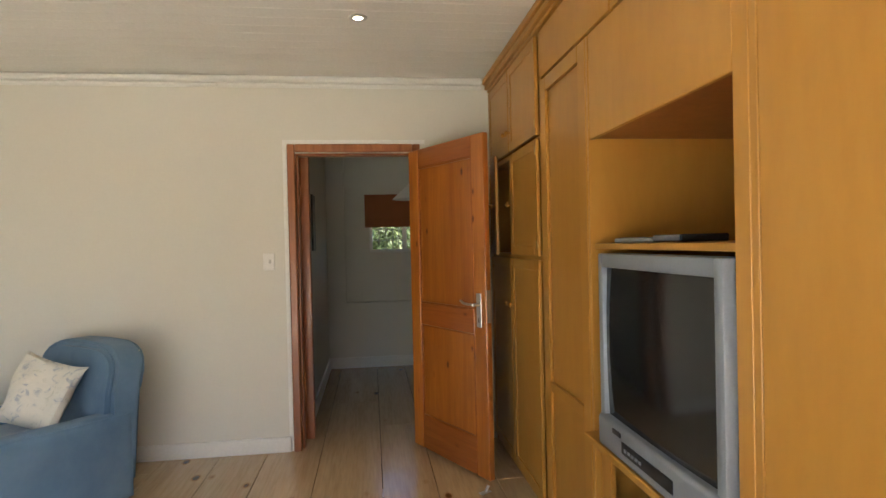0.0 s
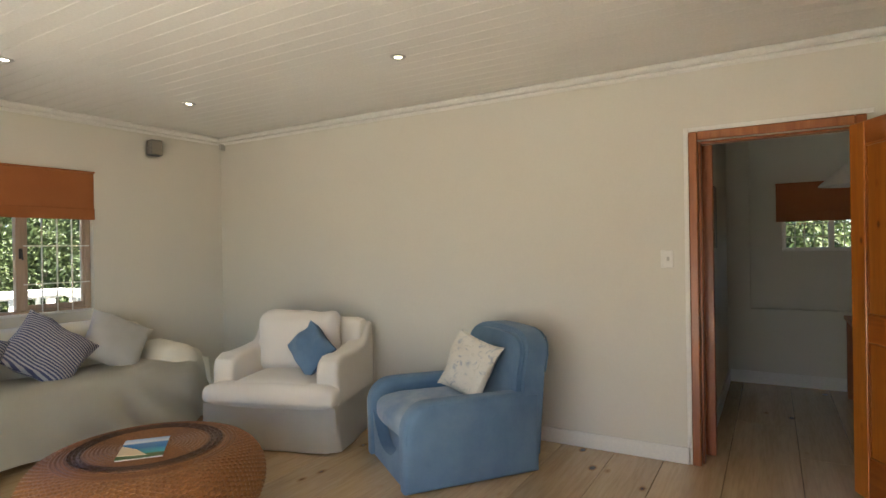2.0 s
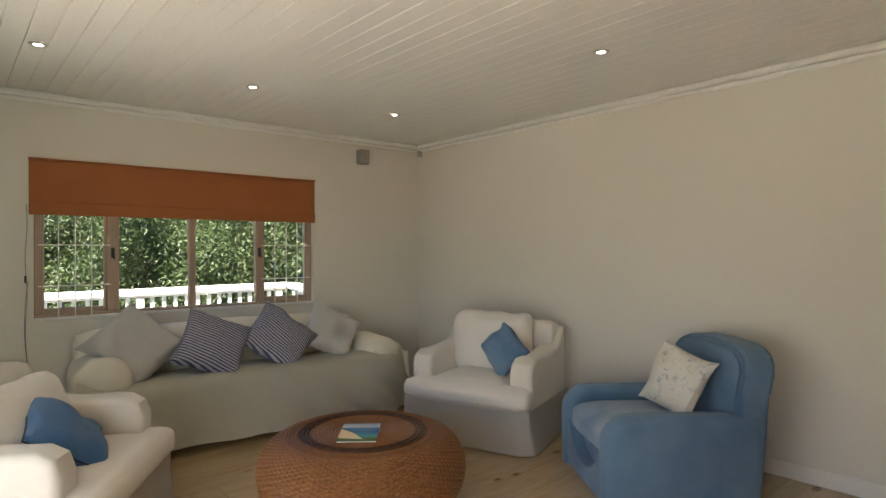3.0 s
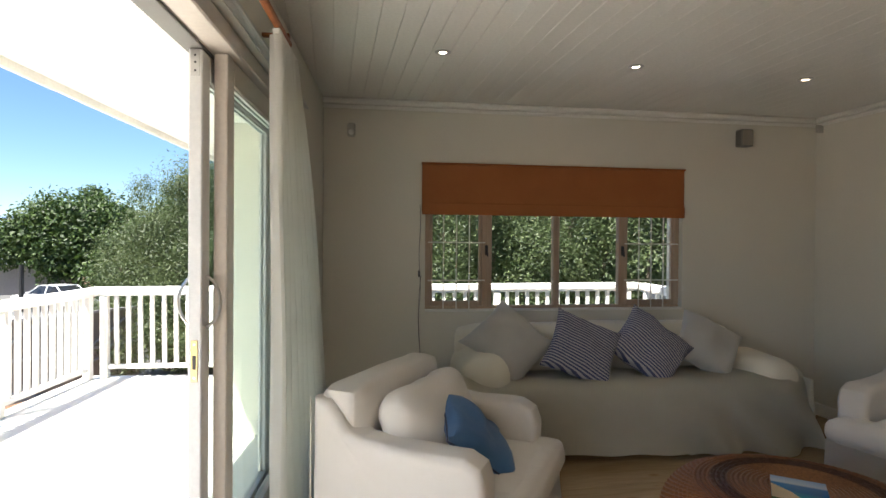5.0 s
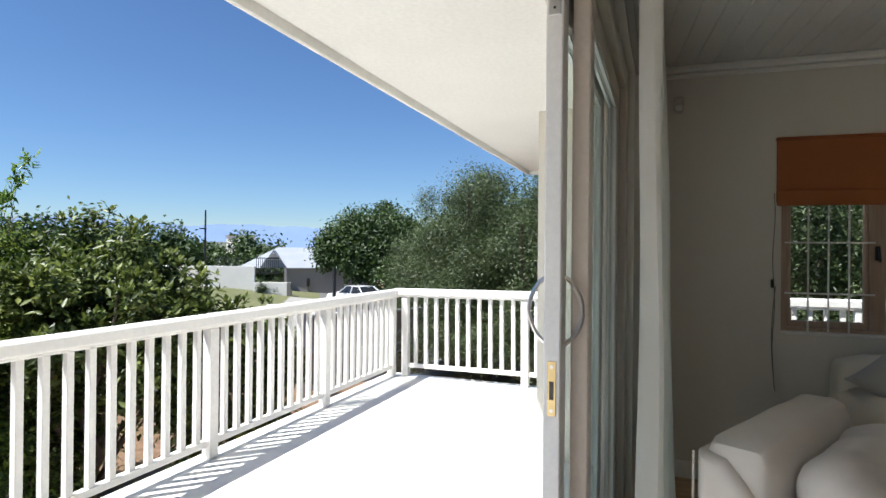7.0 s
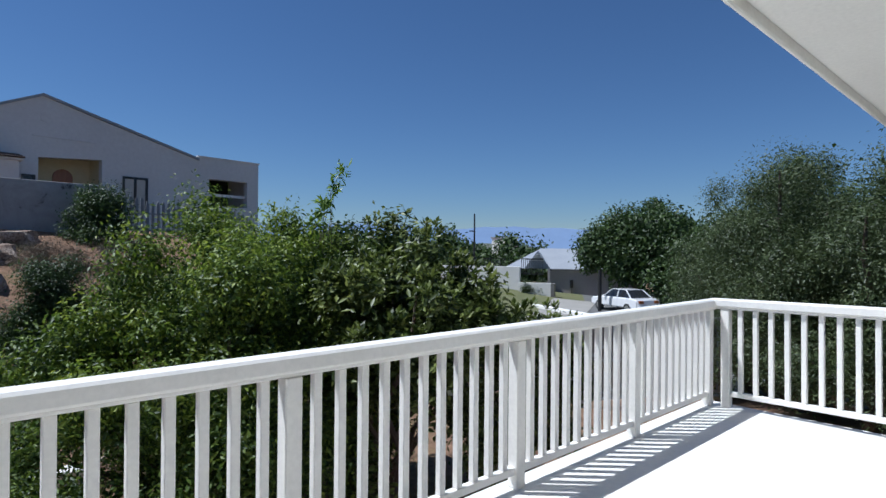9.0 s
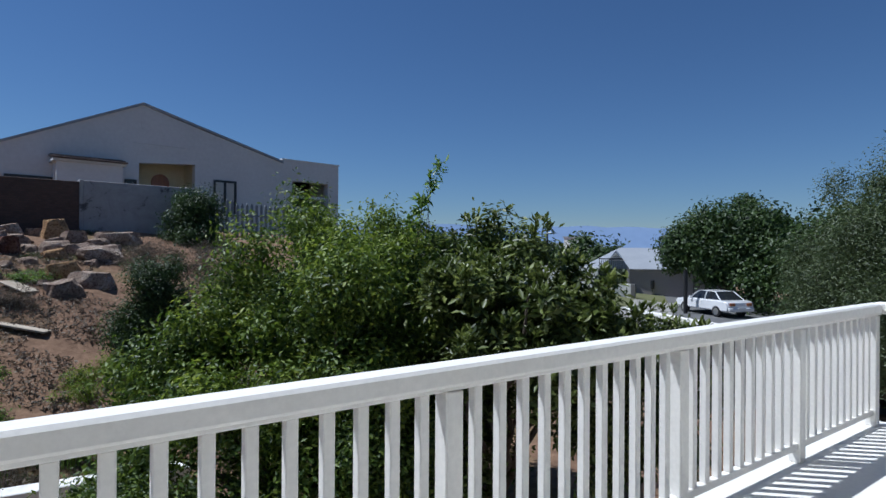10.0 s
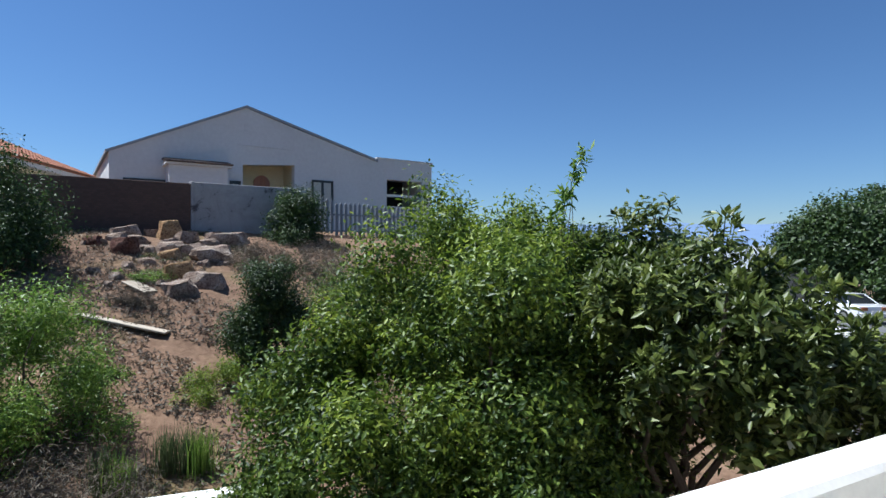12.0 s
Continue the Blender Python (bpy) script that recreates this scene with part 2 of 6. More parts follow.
SILVER = mottled("silver_plastic", (0.26, 0.285, 0.32), (0.30, 0.325, 0.36), 0.4, 2, 150, 0.03, 0.0004, 0.3)
BLACKP = mottled("black_plastic", (0.018, 0.018, 0.02), (0.028, 0.028, 0.03), 0.4, 3, 120, 0.05, 0.0005)
GREYP = mottled("grey_plastic", (0.16, 0.15, 0.14), (0.20, 0.19, 0.17), 0.5, 3, 120, 0.05, 0.0005)
SCREEN, _nt, _b = shader("picture_tube_glass", (0.012, 0.013, 0.013), 0.10, 0, 0.6)
WFRAME = wood("window_frame_wood", (0.50, 0.38, 0.28), (0.42, 0.30, 0.21), 0.5, (20, 20, 1), False, 0.1, 0.08)
DOORP = mottled("door_frame_paint", (0.60, 0.53, 0.45), (0.66, 0.59, 0.51), 0.45, 1.6, 60, 0.12, 0.0015)
DOORE = mottled("door_edge_paint", (0.70, 0.69, 0.67), (0.75, 0.74, 0.72), 0.45, 1.6, 60, 0.12, 0.0015)


def pane_glass(name, tint):
    m, nt, b = shader(name, tint, 0.02)
    b.inputs["Transmission Weight"].default_value = 1.0
    b.inputs["IOR"].default_value = 1.05
    return m


GLASS = pane_glass("clear_glass", (0.97, 0.985, 0.98))
GLASSG = pane_glass("greenish_glass", (0.86, 0.94, 0.91))

LAMP, _nt, _b = shader("lamp_bulb", (1, 0.95, 0.85), 0.3)
_b.inputs["Emission Color"].default_value = (1.0, 0.86, 0.66, 1)
_b.inputs["Emission Strength"].default_value = 14.0

STRIPE, _nt, _b = shader("striped_ticking", (0.5, 0.5, 0.55), 0.9, 0, 0.2)
_v = coords(_nt, (1, 1, 1), (0, 0, 8))
_w = _nt.nodes.new("ShaderNodeTexWave")
_w.bands_direction = "Y"
_w.inputs["Scale"].default_value = 15.5
_w.inputs["Distortion"].default_value = 0.6
_w.inputs["Detail Scale"].default_value = 1.0
_nt.links.new(_v, _w.inputs["Vector"])
_nt.links.new(ramp(_nt, _w.outputs["Fac"], [(0.42, (0.085, 0.095, 0.17)), (0.60, (0.44, 0.42, 0.43))]), _b.inputs["Base Color"])
bump(_nt, _b, noise_tex(_nt, _v, 350, 2), 0.2, 0.002)

FLORAL, _nt, _b = shader("faded_floral_cotton", (0.7, 0.68, 0.62), 0.9, 0, 0.2)
_v = coords(_nt)
_f = noise_tex(_nt, _v, 16, 4, 0.55, 1.2)
_nt.links.new(ramp(_nt, _f, [(0.36, (0.42, 0.44, 0.46)), (0.44, (0.66, 0.63, 0.56)), (0.62, (0.70, 0.665, 0.585)), (0.72, (0.56, 0.54, 0.46))]), _b.inputs["Base Color"])
bump(_nt, _b, noise_tex(_nt, _v, 300, 2), 0.2, 0.002)

WICKER, _nt, _b = shader("woven_cane", (0.4, 0.18, 0.06), 0.45)
_v = coords(_nt)
_l = _nt.nodes.new("ShaderNodeVectorMath")
_l.operation = "LENGTH"
_flat = _nt.nodes.new("ShaderNodeVectorMath")
_flat.operation = "MULTIPLY"
_flat.inputs[1].default_value = (1, 1, 0)
_nt.links.new(_v, _flat.inputs[0])
_nt.links.new(_flat.outputs[0], _l.inputs[0])
_rings = ramp(_nt, _l.outputs["Value"], [(0.0, (0.30, 0.13, 0.042)), (0.285, (0.27, 0.115, 0.038)), (0.30, (0.075, 0.03, 0.014)), (0.355, (0.09, 0.036, 0.016)), (0.37, (0.27, 0.11, 0.036)), (0.40, (0.20, 0.08, 0.027)), (0.43, (0.29, 0.12, 0.038)), (0.6, (0.36, 0.155, 0.05))])
_fine = noise_tex(_nt, _v, 90, 4)
_nt.links.new(mix(_nt, _rings, ramp(_nt, _fine, [(0.3, (0.55, 0.5, 0.45)), (0.65, (1, 1, 1))]), 1.0, "MULTIPLY"), _b.inputs["Base Color"])
bump(_nt, _b, _fine, 0.3, 0.004)


def leaf_mat(name, dark, mid, light, rough=0.45, trans=0.25):
    m, nt, b = shader(name, mid, rough, 0, 0.4)
    g = nt.nodes.new("ShaderNodeNewGeometry")
    col = ramp(nt, g.outputs["Random Per Island"], [(0.1, dark), (0.55, mid), (0.95, light)])
    big = noise_tex(nt, coords(nt), 1.1, 3)
    col = mix(nt, col, ramp(nt, big, [(0.3, (0.6, 0.65, 0.6)), (0.7, (1.15, 1.1, 1.0))]), 1.0, "MULTIPLY")
    nt.links.new(col, b.inputs["Base Color"])
    tr = nt.nodes.new("ShaderNodeBsdfTranslucent")
    nt.links.new(col, tr.inputs[0])
    ms = nt.nodes.new("ShaderNodeMixShader")
    ms.inputs[0].default_value = trans
    nt.links.new(b.outputs[0], ms.inputs[1])
    nt.links.new(tr.outputs[0], ms.inputs[2])
    nt.links.new(ms.outputs[0], nt.nodes["Material Output"].inputs[0])
    return m


LEAF_B = leaf_mat("bush_leaf", (0.03, 0.062, 0.009), (0.09, 0.152, 0.02), (0.225, 0.30, 0.045), 0.48, 0.36)
LEAF_Y = leaf_mat("yellowish_leaf", (0.10, 0.16, 0.016), (0.19, 0.27, 0.03), (0.33, 0.40, 0.055), 0.48, 0.40)
LEAF_W = leaf_mat("waxy_leaf", (0.045, 0.07, 0.014), (0.105, 0.14, 0.03), (0.24, 0.285, 0.08), 0.42, 0.36)
LEAF_D = leaf_mat("dark_tree_leaf", (0.025, 0.05, 0.014), (0.05, 0.09, 0.022), (0.095, 0.15, 0.04), 0.5, 0.3)
LEAF_O = leaf_mat("olive_tree_leaf", (0.045, 0.068, 0.026), (0.085, 0.12, 0.046), (0.155, 0.195, 0.09), 0.45, 0.35)
LEAF_L = leaf_mat("bright_shrub_leaf", (0.09, 0.17, 0.025), (0.20, 0.32, 0.05), (0.34, 0.47, 0.10), 0.4, 0.4)
LEAF_R = leaf_mat("dry_twig", (0.13, 0.10, 0.08), (0.23, 0.185, 0.15), (0.36, 0.31, 0.26), 0.8, 0.1)
PETAL = leaf_mat("cream_petal", (0.7, 0.68, 0.5), (0.8, 0.78, 0.62), (0.85, 0.84, 0.7))
BARK = mottled("bark", (0.10, 0.075, 0.055), (0.16, 0.125, 0.095), 0.9, 6, 60, 0.6, 0.02)

# ---- the room's shell ----
YN, ZC = 3.938, 2.55
solid("wall_north", boxes((-5.4, -0.51, YN, YN + 0.21, -0.1, 2.7), (0.30, 1.7, YN, YN + 0.21, -0.1, 2.7), (-0.51, 0.30, YN, YN + 0.21, 2.04, 2.7)), WALL, pose(0, 0, 0), "cream painted plaster wall with a doorway", "wall", kind="structure")
solid("wall_west", boxes((-0.24, 0, -2.6, -1.16, -0.1, 2.7), (-0.24, 0, 1.0, 2.30, -0.1, 2.7), (-0.24, 0, -1.16, 1.0, -0.1, 0.915), (-0.24, 0, -1.16, 1.0, 2.0, 2.7)), WALL, WEST, "cream painted plaster wall with a wide window", "wall", kind="structure")
solid("wall_south", boxes((-2.30, -1.16, -0.72, -0.50, -0.1, 2.7), (-1.16, 3.9, -0.72, -0.50, 2.235, 2.7), (3.9, 4.9, -0.72, -0.50, -0.1, 2.7)), WALL, SOUTH, "cream painted plaster wall with a wide sliding door opening", "wall", kind="structure")
solid("wall_east", boxes((1.5, 1.72, -1.6, YN - 0.002, -0.1, 2.7)), WALL, pose(0, 0, 0), "cream painted plaster wall behind the cupboards", "wall", kind="structure")

bm = bmesh.new()
y = -1.6
while y < YN:
    box(bm, -5.5, 1.72, y + 0.0015, y + 0.1085, ZC, ZC + 0.02, bevel=0.0016)
    y += 0.11
box(bm, -5.5, 1.72, -1.6, YN, ZC + 0.012, ZC + 0.05)
solid("ceiling", bm, CEIL, pose(0, 0, 0), "white painted tongue-and-groove board ceiling", "ceiling", kind="structure")


def cornice_profile(bm, x0, x1, y, sign):
    for d, z0, z1 in ((0.022, ZC - 0.075, ZC - 0.04), (0.055, ZC - 0.04, ZC - 0.001)):
        box(bm, x0, x1, y, y + sign * d, z0, z1, bevel=0.011)
    return bm


solid("cornice_north", cornice_profile(bmesh.new(), -5.0, 0.80, YN, -1), TRIM, pose(0, 0, 0), "white moulded cornice along the ceiling", "cornice", kind="structure")
solid("cornice_west", cornice_profile(bmesh.new(), -1.95, 2.24, 0, -1), TRIM, WEST @ pose(0, 0, 0, 0, 0, 90), "white moulded cornice along the ceiling", "cornice", kind="structure")
bm = boxes((-4.99, -0.575, YN - 0.018, YN, 0, 0.105), (0.37, 0.72, YN - 0.018, YN, 0, 0.105), bevel=0.004)
solid("baseboard_north", bm, TRIM, pose(0, 0, 0), "white painted skirting board", "skirting board", kind="structure")
solid("baseboard_west", boxes((0, 0.018, -1.9, 2.22, 0, 0.105), bevel=0.004), TRIM, WEST, "white painted skirting board", "skirting board", kind="structure")

floor = solid("floor", boxes((-2.45, 4.9, -0.60, 3.4, -0.12, -0.012)), JOINT, SOUTH, "wide pine board floor with knots, varnished", "floor", kind="structure")

# door frame, painted surround and the passage beyond
frame_1 = thing("door_1", pose(0, 0, 0), "reddish stained pine door frame in the cream wall", "door frame", kind="structure")
for name, r in (("jamb", (-0.556, -0.505, YN - 0.02, YN + 0.12, 0.0, 2.095)), ("jamb", (0.298, 0.35, YN - 0.02, YN + 0.12, 0.0, 2.095)), ("head", (-0.504, 0.297, YN - 0.02, YN + 0.12, 2.042, 2.095))):
    part(name, boxes(r, bevel=0.006), FRAMEW, frame_1)
for r in ((-0.505, -0.49, YN + 0.04, YN + 0.11, 0.0, 2.04), (-0.49, 0.297, YN + 0.04, YN + 0.11, 2.026, 2.04)):
    part("door_stop", boxes(r, bevel=0.003), FRAMEW, frame_1)
for r in ((-0.585, -0.558, YN - 0.012, YN - 0.001, 0.107, 2.125), (-0.558, 0.385, YN - 0.012, YN - 0.001, 2.097, 2.125)):
    part("surround", boxes(r, bevel=0.002), TRIM, frame_1, "white painted surround")

PY = 6.6
solid("passage_wall_left", boxes((-0.72, -0.505, YN + 0.215, PY + 0.2, -0.1, 2.6)), WALL, pose(0, 0, 0), "cream wall of the dim passage room", "wall", kind="structure")
solid("passage_wall_right", boxes((2.6, 2.8, YN + 0.215, PY + 0.2, -0.1, 2.6)), WALL, pose(0, 0, 0), "cream wall of the dim passage room", "wall", kind="structure")
solid("passage_wall_side", boxes((1.72, 2.8, YN - 0.005, YN + 0.212, -0.1, 2.6)), WALL, pose(0, 0, 0), "cream wall of the dim passage room", "wall", kind="structure")
solid("passage_wall_far", boxes((-0.504, -0.02, PY, PY + 0.2, -0.1, 2.6), (0.80, 2.8, PY, PY + 0.2, -0.1, 2.6), (-0.02, 0.80, PY, PY + 0.2, -0.1, 1.31), (-0.02, 0.80, PY, PY + 0.2, 1.98, 2.6), (-0.504, 2.6, PY - 0.10, PY - 0.001, -0.05, 0.74), (-0.504, -0.30, PY - 0.10, PY - 0.001, 0.74, 2.6)), WALL, pose(0, 0, 0), "cream far wall with a small barred window", "wall", kind="structure")
solid("passage_ceiling", boxes((-0.72, 2.8, YN + 0.21, PY + 0.2, 2.45, 2.6)), CEIL, pose(0, 0, 0), "white ceiling of the passage room", "ceiling", kind="structure")
solid("passage_floor", boxes((-0.72, 2.8, YN - 0.25, PY + 0.2, -0.2, -0.031)), JOINT, pose(0, 0, 0), "dark edge of the passage floor", "floor", kind="structure")
solid("passage_baseboard", boxes((-0.504, -0.486, 4.45, PY - 0.10, 0, 0.12), (-0.486, 2.6, PY - 0.118, PY - 0.101, 0, 0.12)), TRIM, pose(0, 0, 0), "white painted skirting board", "skirting board", kind="structure")

window_2 = thing("window_2", pose(0, PY, 0), "small white window with thin burglar bars", "window", kind="structure")
part("window_frame", boxes((-0.02, 0.80, 0.08, 0.12, 1.31, 1.345), (-0.02, 0.80, 0.08, 0.12, 1.945, 1.98), (-0.02, 0.015, 0.08, 0.12, 1.345, 1.945), (0.765, 0.80, 0.08, 0.12, 1.345, 1.945), (0.365, 0.415, 0.08, 0.12, 1.345, 1.945), bevel=0.004), TRIM, window_2)
for x in (0.09, 0.17, 0.25, 0.32, 0.49, 0.57, 0.65, 0.72):
    part("burglar_bar", boxes((x - 0.004, x + 0.004, 0.05, 0.058, 1.31, 1.98)), TRIM, window_2)
for z in (1.45, 1.58):
    part("burglar_bar", boxes((-0.02, 0.80, 0.059, 0.067, z - 0.004, z + 0.004)), TRIM, window_2)
part("pane", boxes((0.015, 0.365, 0.098, 0.102, 1.345, 1.945)), GLASS, window_2).visible_shadow = False
part("pane", boxes((0.415, 0.765, 0.098, 0.102, 1.345, 1.945)), GLASS, window_2).visible_shadow = False

# ---- living room window ----
window_1 = thing("window_1", WEST, "wide timber window with four panes and white burglar bars", "window", kind="structure")
FX0, FX1 = -0.10, -0.045
part("window_frame", boxes((FX0, FX1, -1.158, 0.998, 0.917, 0.955), (FX0, FX1, -1.158, 0.998, 1.95, 1.998), (FX0, FX1, -1.158, -1.115, 0.955, 1.95), (FX0, FX1, 0.955, 0.998, 0.955, 1.95), bevel=0.005), WFRAME, window_1)
for y0, y1 in ((-0.70, -0.618), (-0.106, -0.052), (0.458, 0.522)):
    part("mullion", boxes((FX0, FX1 + 0.004, y0, y1, 0.955, 1.95), bevel=0.005), WFRAME, window_1)
for y0, y1 in ((-1.115, -0.70), (0.522, 0.955)):
    c = part("casement", boxes((FX0 + 0.01, FX1 - 0.01, y0 + 0.002, y0 + 0.020, 0.957, 1.948), (FX0 + 0.01, FX1 - 0.01, y1 - 0.020, y1 - 0.002, 0.957, 1.948), (FX0 + 0.01, FX1 - 0.01, y0 + 0.020, y1 - 0.020, 0.957, 0.995), (FX0 + 0.01, FX1 - 0.01, y0 + 0.020, y1 - 0.020, 1.905, 1.948), bevel=0.003), WFRAME, window_1)
    part("pane", boxes((-0.077, -0.073, y0 + 0.020, y1 - 0.020, 0.995, 1.905)), GLASS, c).visible_shadow = False
    for k in (1, 2, 3):
        yb = y0 + (y1 - y0) * k / 4
        part("burglar_bar", boxes((-0.034, -0.026, yb - 0.004, yb + 0.004, 0.93, 1.96)), TRIM, window_1, "thin white burglar bar")
    for z in (1.16, 1.46, 1.76):
        part("burglar_bar", boxes((-0.025, -0.017, y0 - 0.02, y1 + 0.02, z - 0.005, z + 0.005)), TRIM, window_1, "thin white burglar bar")
for y0, y1 in ((-0.618, -0.106), (-0.052, 0.458)):
    part("pane", boxes((-0.077, -0.073, y0, y1, 0.955, 1.95)), GLASS, window_1).visible_shadow = False
for yh in (-0.662, 0.49):
    bm = boxes((FX1 + 0.002, FX1 + 0.014, yh - 0.012, yh + 0.012, 1.36, 1.44), bevel=0.003)
    rod(bm, (FX1 + 0.02, yh, 1.44), (FX1 + 0.028, yh + 0.006, 1.35), 0.006, 8)
    part("window_stay", bm, BLACKP, window_1, "dark metal stay")
part("window_sill", boxes((-0.044, 0.012, -1.158, 0.998, 0.916, 0.934), bevel=0.004), TRIM, window_1)

# ---- sliding door to the deck ----
door_2 = thing("door_2", SOUTH, "wide timber sliding door pushed open, pale painted frame", "sliding door", kind="structure")
part("head", boxes((-1.155, 3.895, -0.715, -0.53, 2.155, 2.23), bevel=0.006), DOORP, door_2)
part("head_track", boxes((-1.10, 3.895, -0.70, -0.625, 2.142, 2.1545), bevel=0.002), GREYP, door_2, "dark sliding track")
part("jamb", boxes((-1.155, -1.09, -0.715, -0.53, 0.0, 2.154), bevel=0.006), DOORP, door_2)
part("jamb", boxes((3.83, 3.895, -0.715, -0.53, 0.0, 2.154), bevel=0.006), DOORP, door_2)
part("threshold", boxes((-1.155, 3.895, -0.735, -0.50, -0.02, 0.014), bevel=0.006), DOORP, door_2)


def glazed_leaf(name, u0, u1, v0, v1, z0, z1, mat, stile=0.09):
    leaf = part(name, boxes((u0, u0 + stile, v0, v1, z0, z1), (u1 - stile, u1, v0, v1, z0, z1), (u0 + stile, u1 - stile, v0, v1, z1 - 0.10, z1), (u0 + stile, u1 - stile, v0, v1, z0, z0 + 0.20), bevel=0.004), mat, door_2)
    g = part("pane", boxes((u0 + stile, u1 - stile, (v0 + v1) / 2 - 0.003, (v0 + v1) / 2 + 0.003, z0 + 0.2, z1 - 0.10)), GLASSG, leaf, "greenish glass pane")
    g.visible_shadow = False
    for w0, w1 in ((v0 + 0.006, v0 + 0.016), (v1 - 0.016, v1 - 0.006)):
        part("bead", boxes((u0 + stile, u0 + stile + 0.012, w0, w1, z0 + 0.2, z1 - 0.10), (u1 - stile - 0.012, u1 - stile, w0, w1, z0 + 0.2, z1 - 0.10), (u0 + stile + 0.012, u1 - stile - 0.012, w0, w1, z1 - 0.112, z1 - 0.10)), DOORE, leaf)
    return leaf


glazed_leaf("fixed_leaf", -1.088, 0.0, -0.615, -0.565, 0.016, 2.153, DOORP)
slide = glazed_leaf("sliding_leaf", -1.0, 0.086, -0.676, -0.628, 0.018, 2.14, DOORE, 0.085)
for side in (-1, 1):
    v = -0.676 if side < 0 else -0.628
    pts = [(0.035, v + side * (0.002 + 0.05 * math.sin(math.pi * k / 10) ** 0.7), 1.13 + 0.19 * k / 10) for k in range(11)]
    bm = tube(bmesh.new(), pts, 0.006, 8)
    part("pull_handle", bm, STEEL, slide, "bent steel pull handle", smooth=True)
bm = boxes((0.0865, 0.089, -0.664, -0.640, 0.94, 1.09), bevel=0.001)
lock = part("lock_plate", bm, BRASS, slide, "brass lock plate")
part("lock_slot", boxes((0.0892, 0.0902, -0.658, -0.646, 0.985, 1.035)), BLACKP, lock)
for z in (0.955, 1.075):
    part("screw", rod(bmesh.new(), (0.089, -0.652, z), (0.0905, -0.652, z), 0.005, 10), STEEL, lock)
top_plate = part("guide_plate", boxes((0.0865, 0.089, -0.668, -0.636, 2.04, 2.135), bevel=0.001), STEEL, slide)
for z in (2.06, 2.09, 2.115):
    part("screw", rod(bmesh.new(), (0.089, -0.652, z), (0.0905, -0.652, z), 0.004, 8), BLACKP, top_plate)

# ---- deck, eaves, roof ----
solid("deck", boxes((-4.16, 4.9, -3.27, -0.737, -0.22, 0.0), (-4.16, -2.36, -0.735, 3.3, -0.22, 0.0)), DECKM, SOUTH, "white painted deck in bright sun", "deck", kind="structure")
solid("deck_base", boxes((-3.95, 4.8, -3.05, -0.70, -3.2, -0.221), (-3.95, 4.8, -0.699, 6.6, -3.2, -0.221)), WHITE, SOUTH, "plain white plastered base under the deck", "foundation", kind="structure")
solid("soffit", boxes((-4.82, 4.9, -1.83, -0.722, 2.335, 2.36)), WHITE, SOUTH, "smooth white painted soffit under the eaves", "soffit", kind="structure")
fascia = boxes((-4.845, 4.9, -1.855, -1.831, 2.285, 2.44), (-4.86, 4.9, -1.90, -1.856, 2.335, 2.43), (-4.845, -4.821, -1.83, -0.70, 2.285, 2.44), bevel=0.006)
solid("fascia", fascia, WHITE, SOUTH, "white painted fascia board with a moulded edge", "fascia", kind="structure")
# unseen slab added overhead to keep sun and high sky off the rooms
roof = boxes((-4.95, 4.95, -1.98, -0.62, 2.72, 2.80), (-2.75, 4.95, -0.621, 8.6, 2.72, 2.80))
solid("roof", roof, GREYP, SOUTH, "unseen plain grey roof slab, added to keep sun off the house", "roof", kind="structure")
solid("wall_roof_edge", boxes((-4.85, 4.9, -1.86, -1.80, 2.441, 2.719), (-4.85, -4.8, -1.799, -0.64, 2.441, 2.719), (-4.799, -2.6, -0.70, -0.64, 2.361, 2.719), (-2.72, -2.6, -0.639, 7.1, 2.5, 2.719)), WHITE, SOUTH, "white strip below the roof", "fascia", kind="structure")


# ---- balustrades ----
def railing(m, length, posts, label, pitch=0.1185, foot=0.0):
    """Runs along local x from 0 to length."""
    rail = thing("deck_railing", m, label, "railing", "white deck railings")
    part("top_rail", boxes((-0.06, length + 0.06, -0.055, 0.055, 0.88, 0.955), bevel=0.012), WHITE, rail)
    part("under_rail", boxes((-0.04, length + 0.04, -0.030, 0.030, 0.862, 0.8795), bevel=0.004), WHITE, rail)
    edges = sorted(posts)
    for a, b in zip(edges[:-1], edges[1:]):
        part("bottom_rail", boxes((a + 0.039, b - 0.039, -0.022, 0.022, 0.085, 0.13), bevel=0.004), WHITE, rail)
    post = finish(boxes((-0.038, 0.038, -0.038, 0.038, -foot, 0.8618), bevel=0.006), "post", WHITE)
    for p in edges:
        part("post", post, WHITE, rail, m=pose(p, 0, 0))
    slat = finish(boxes((-0.0195, 0.0195, -0.02, 0.02, 0.1302, 0.8618), bevel=0.004), "baluster", WHITE)
    for a, b in zip(edges[:-1], edges[1:]):
        n = max(1, round((b - a) / pitch) - 1)
        for k in range(1, n + 1):
            part("baluster", slat, WHITE, rail, m=pose(a + (b - a) * k / (n + 1), 0, 0, 0, 0, random.uniform(-1, 1)))
    return rail


railing(SOUTH @ pose(-4.06, -3.17, 0), 8.7, [0.07, 1.40, 2.76, 4.21, 5.62, 7.02, 8.45], "long white painted timber railing along the deck")
railing(SOUTH @ pose(-4.06, -3.10, 0.012, 0, -0.6, 90), 5.85, [0.07, 1.42, 2.85, 4.28, 5.78], "white painted timber railing at the deck's end", foot=0.08)
railing(SOUTH @ pose(-3.95, 2.82, 0.07), 1.05, [0.1, 0.95], "short white painted timber railing beside the house", foot=0.08)


# ---- built-in cupboards along the east wall ----
CX, CB = 0.86, 1.49


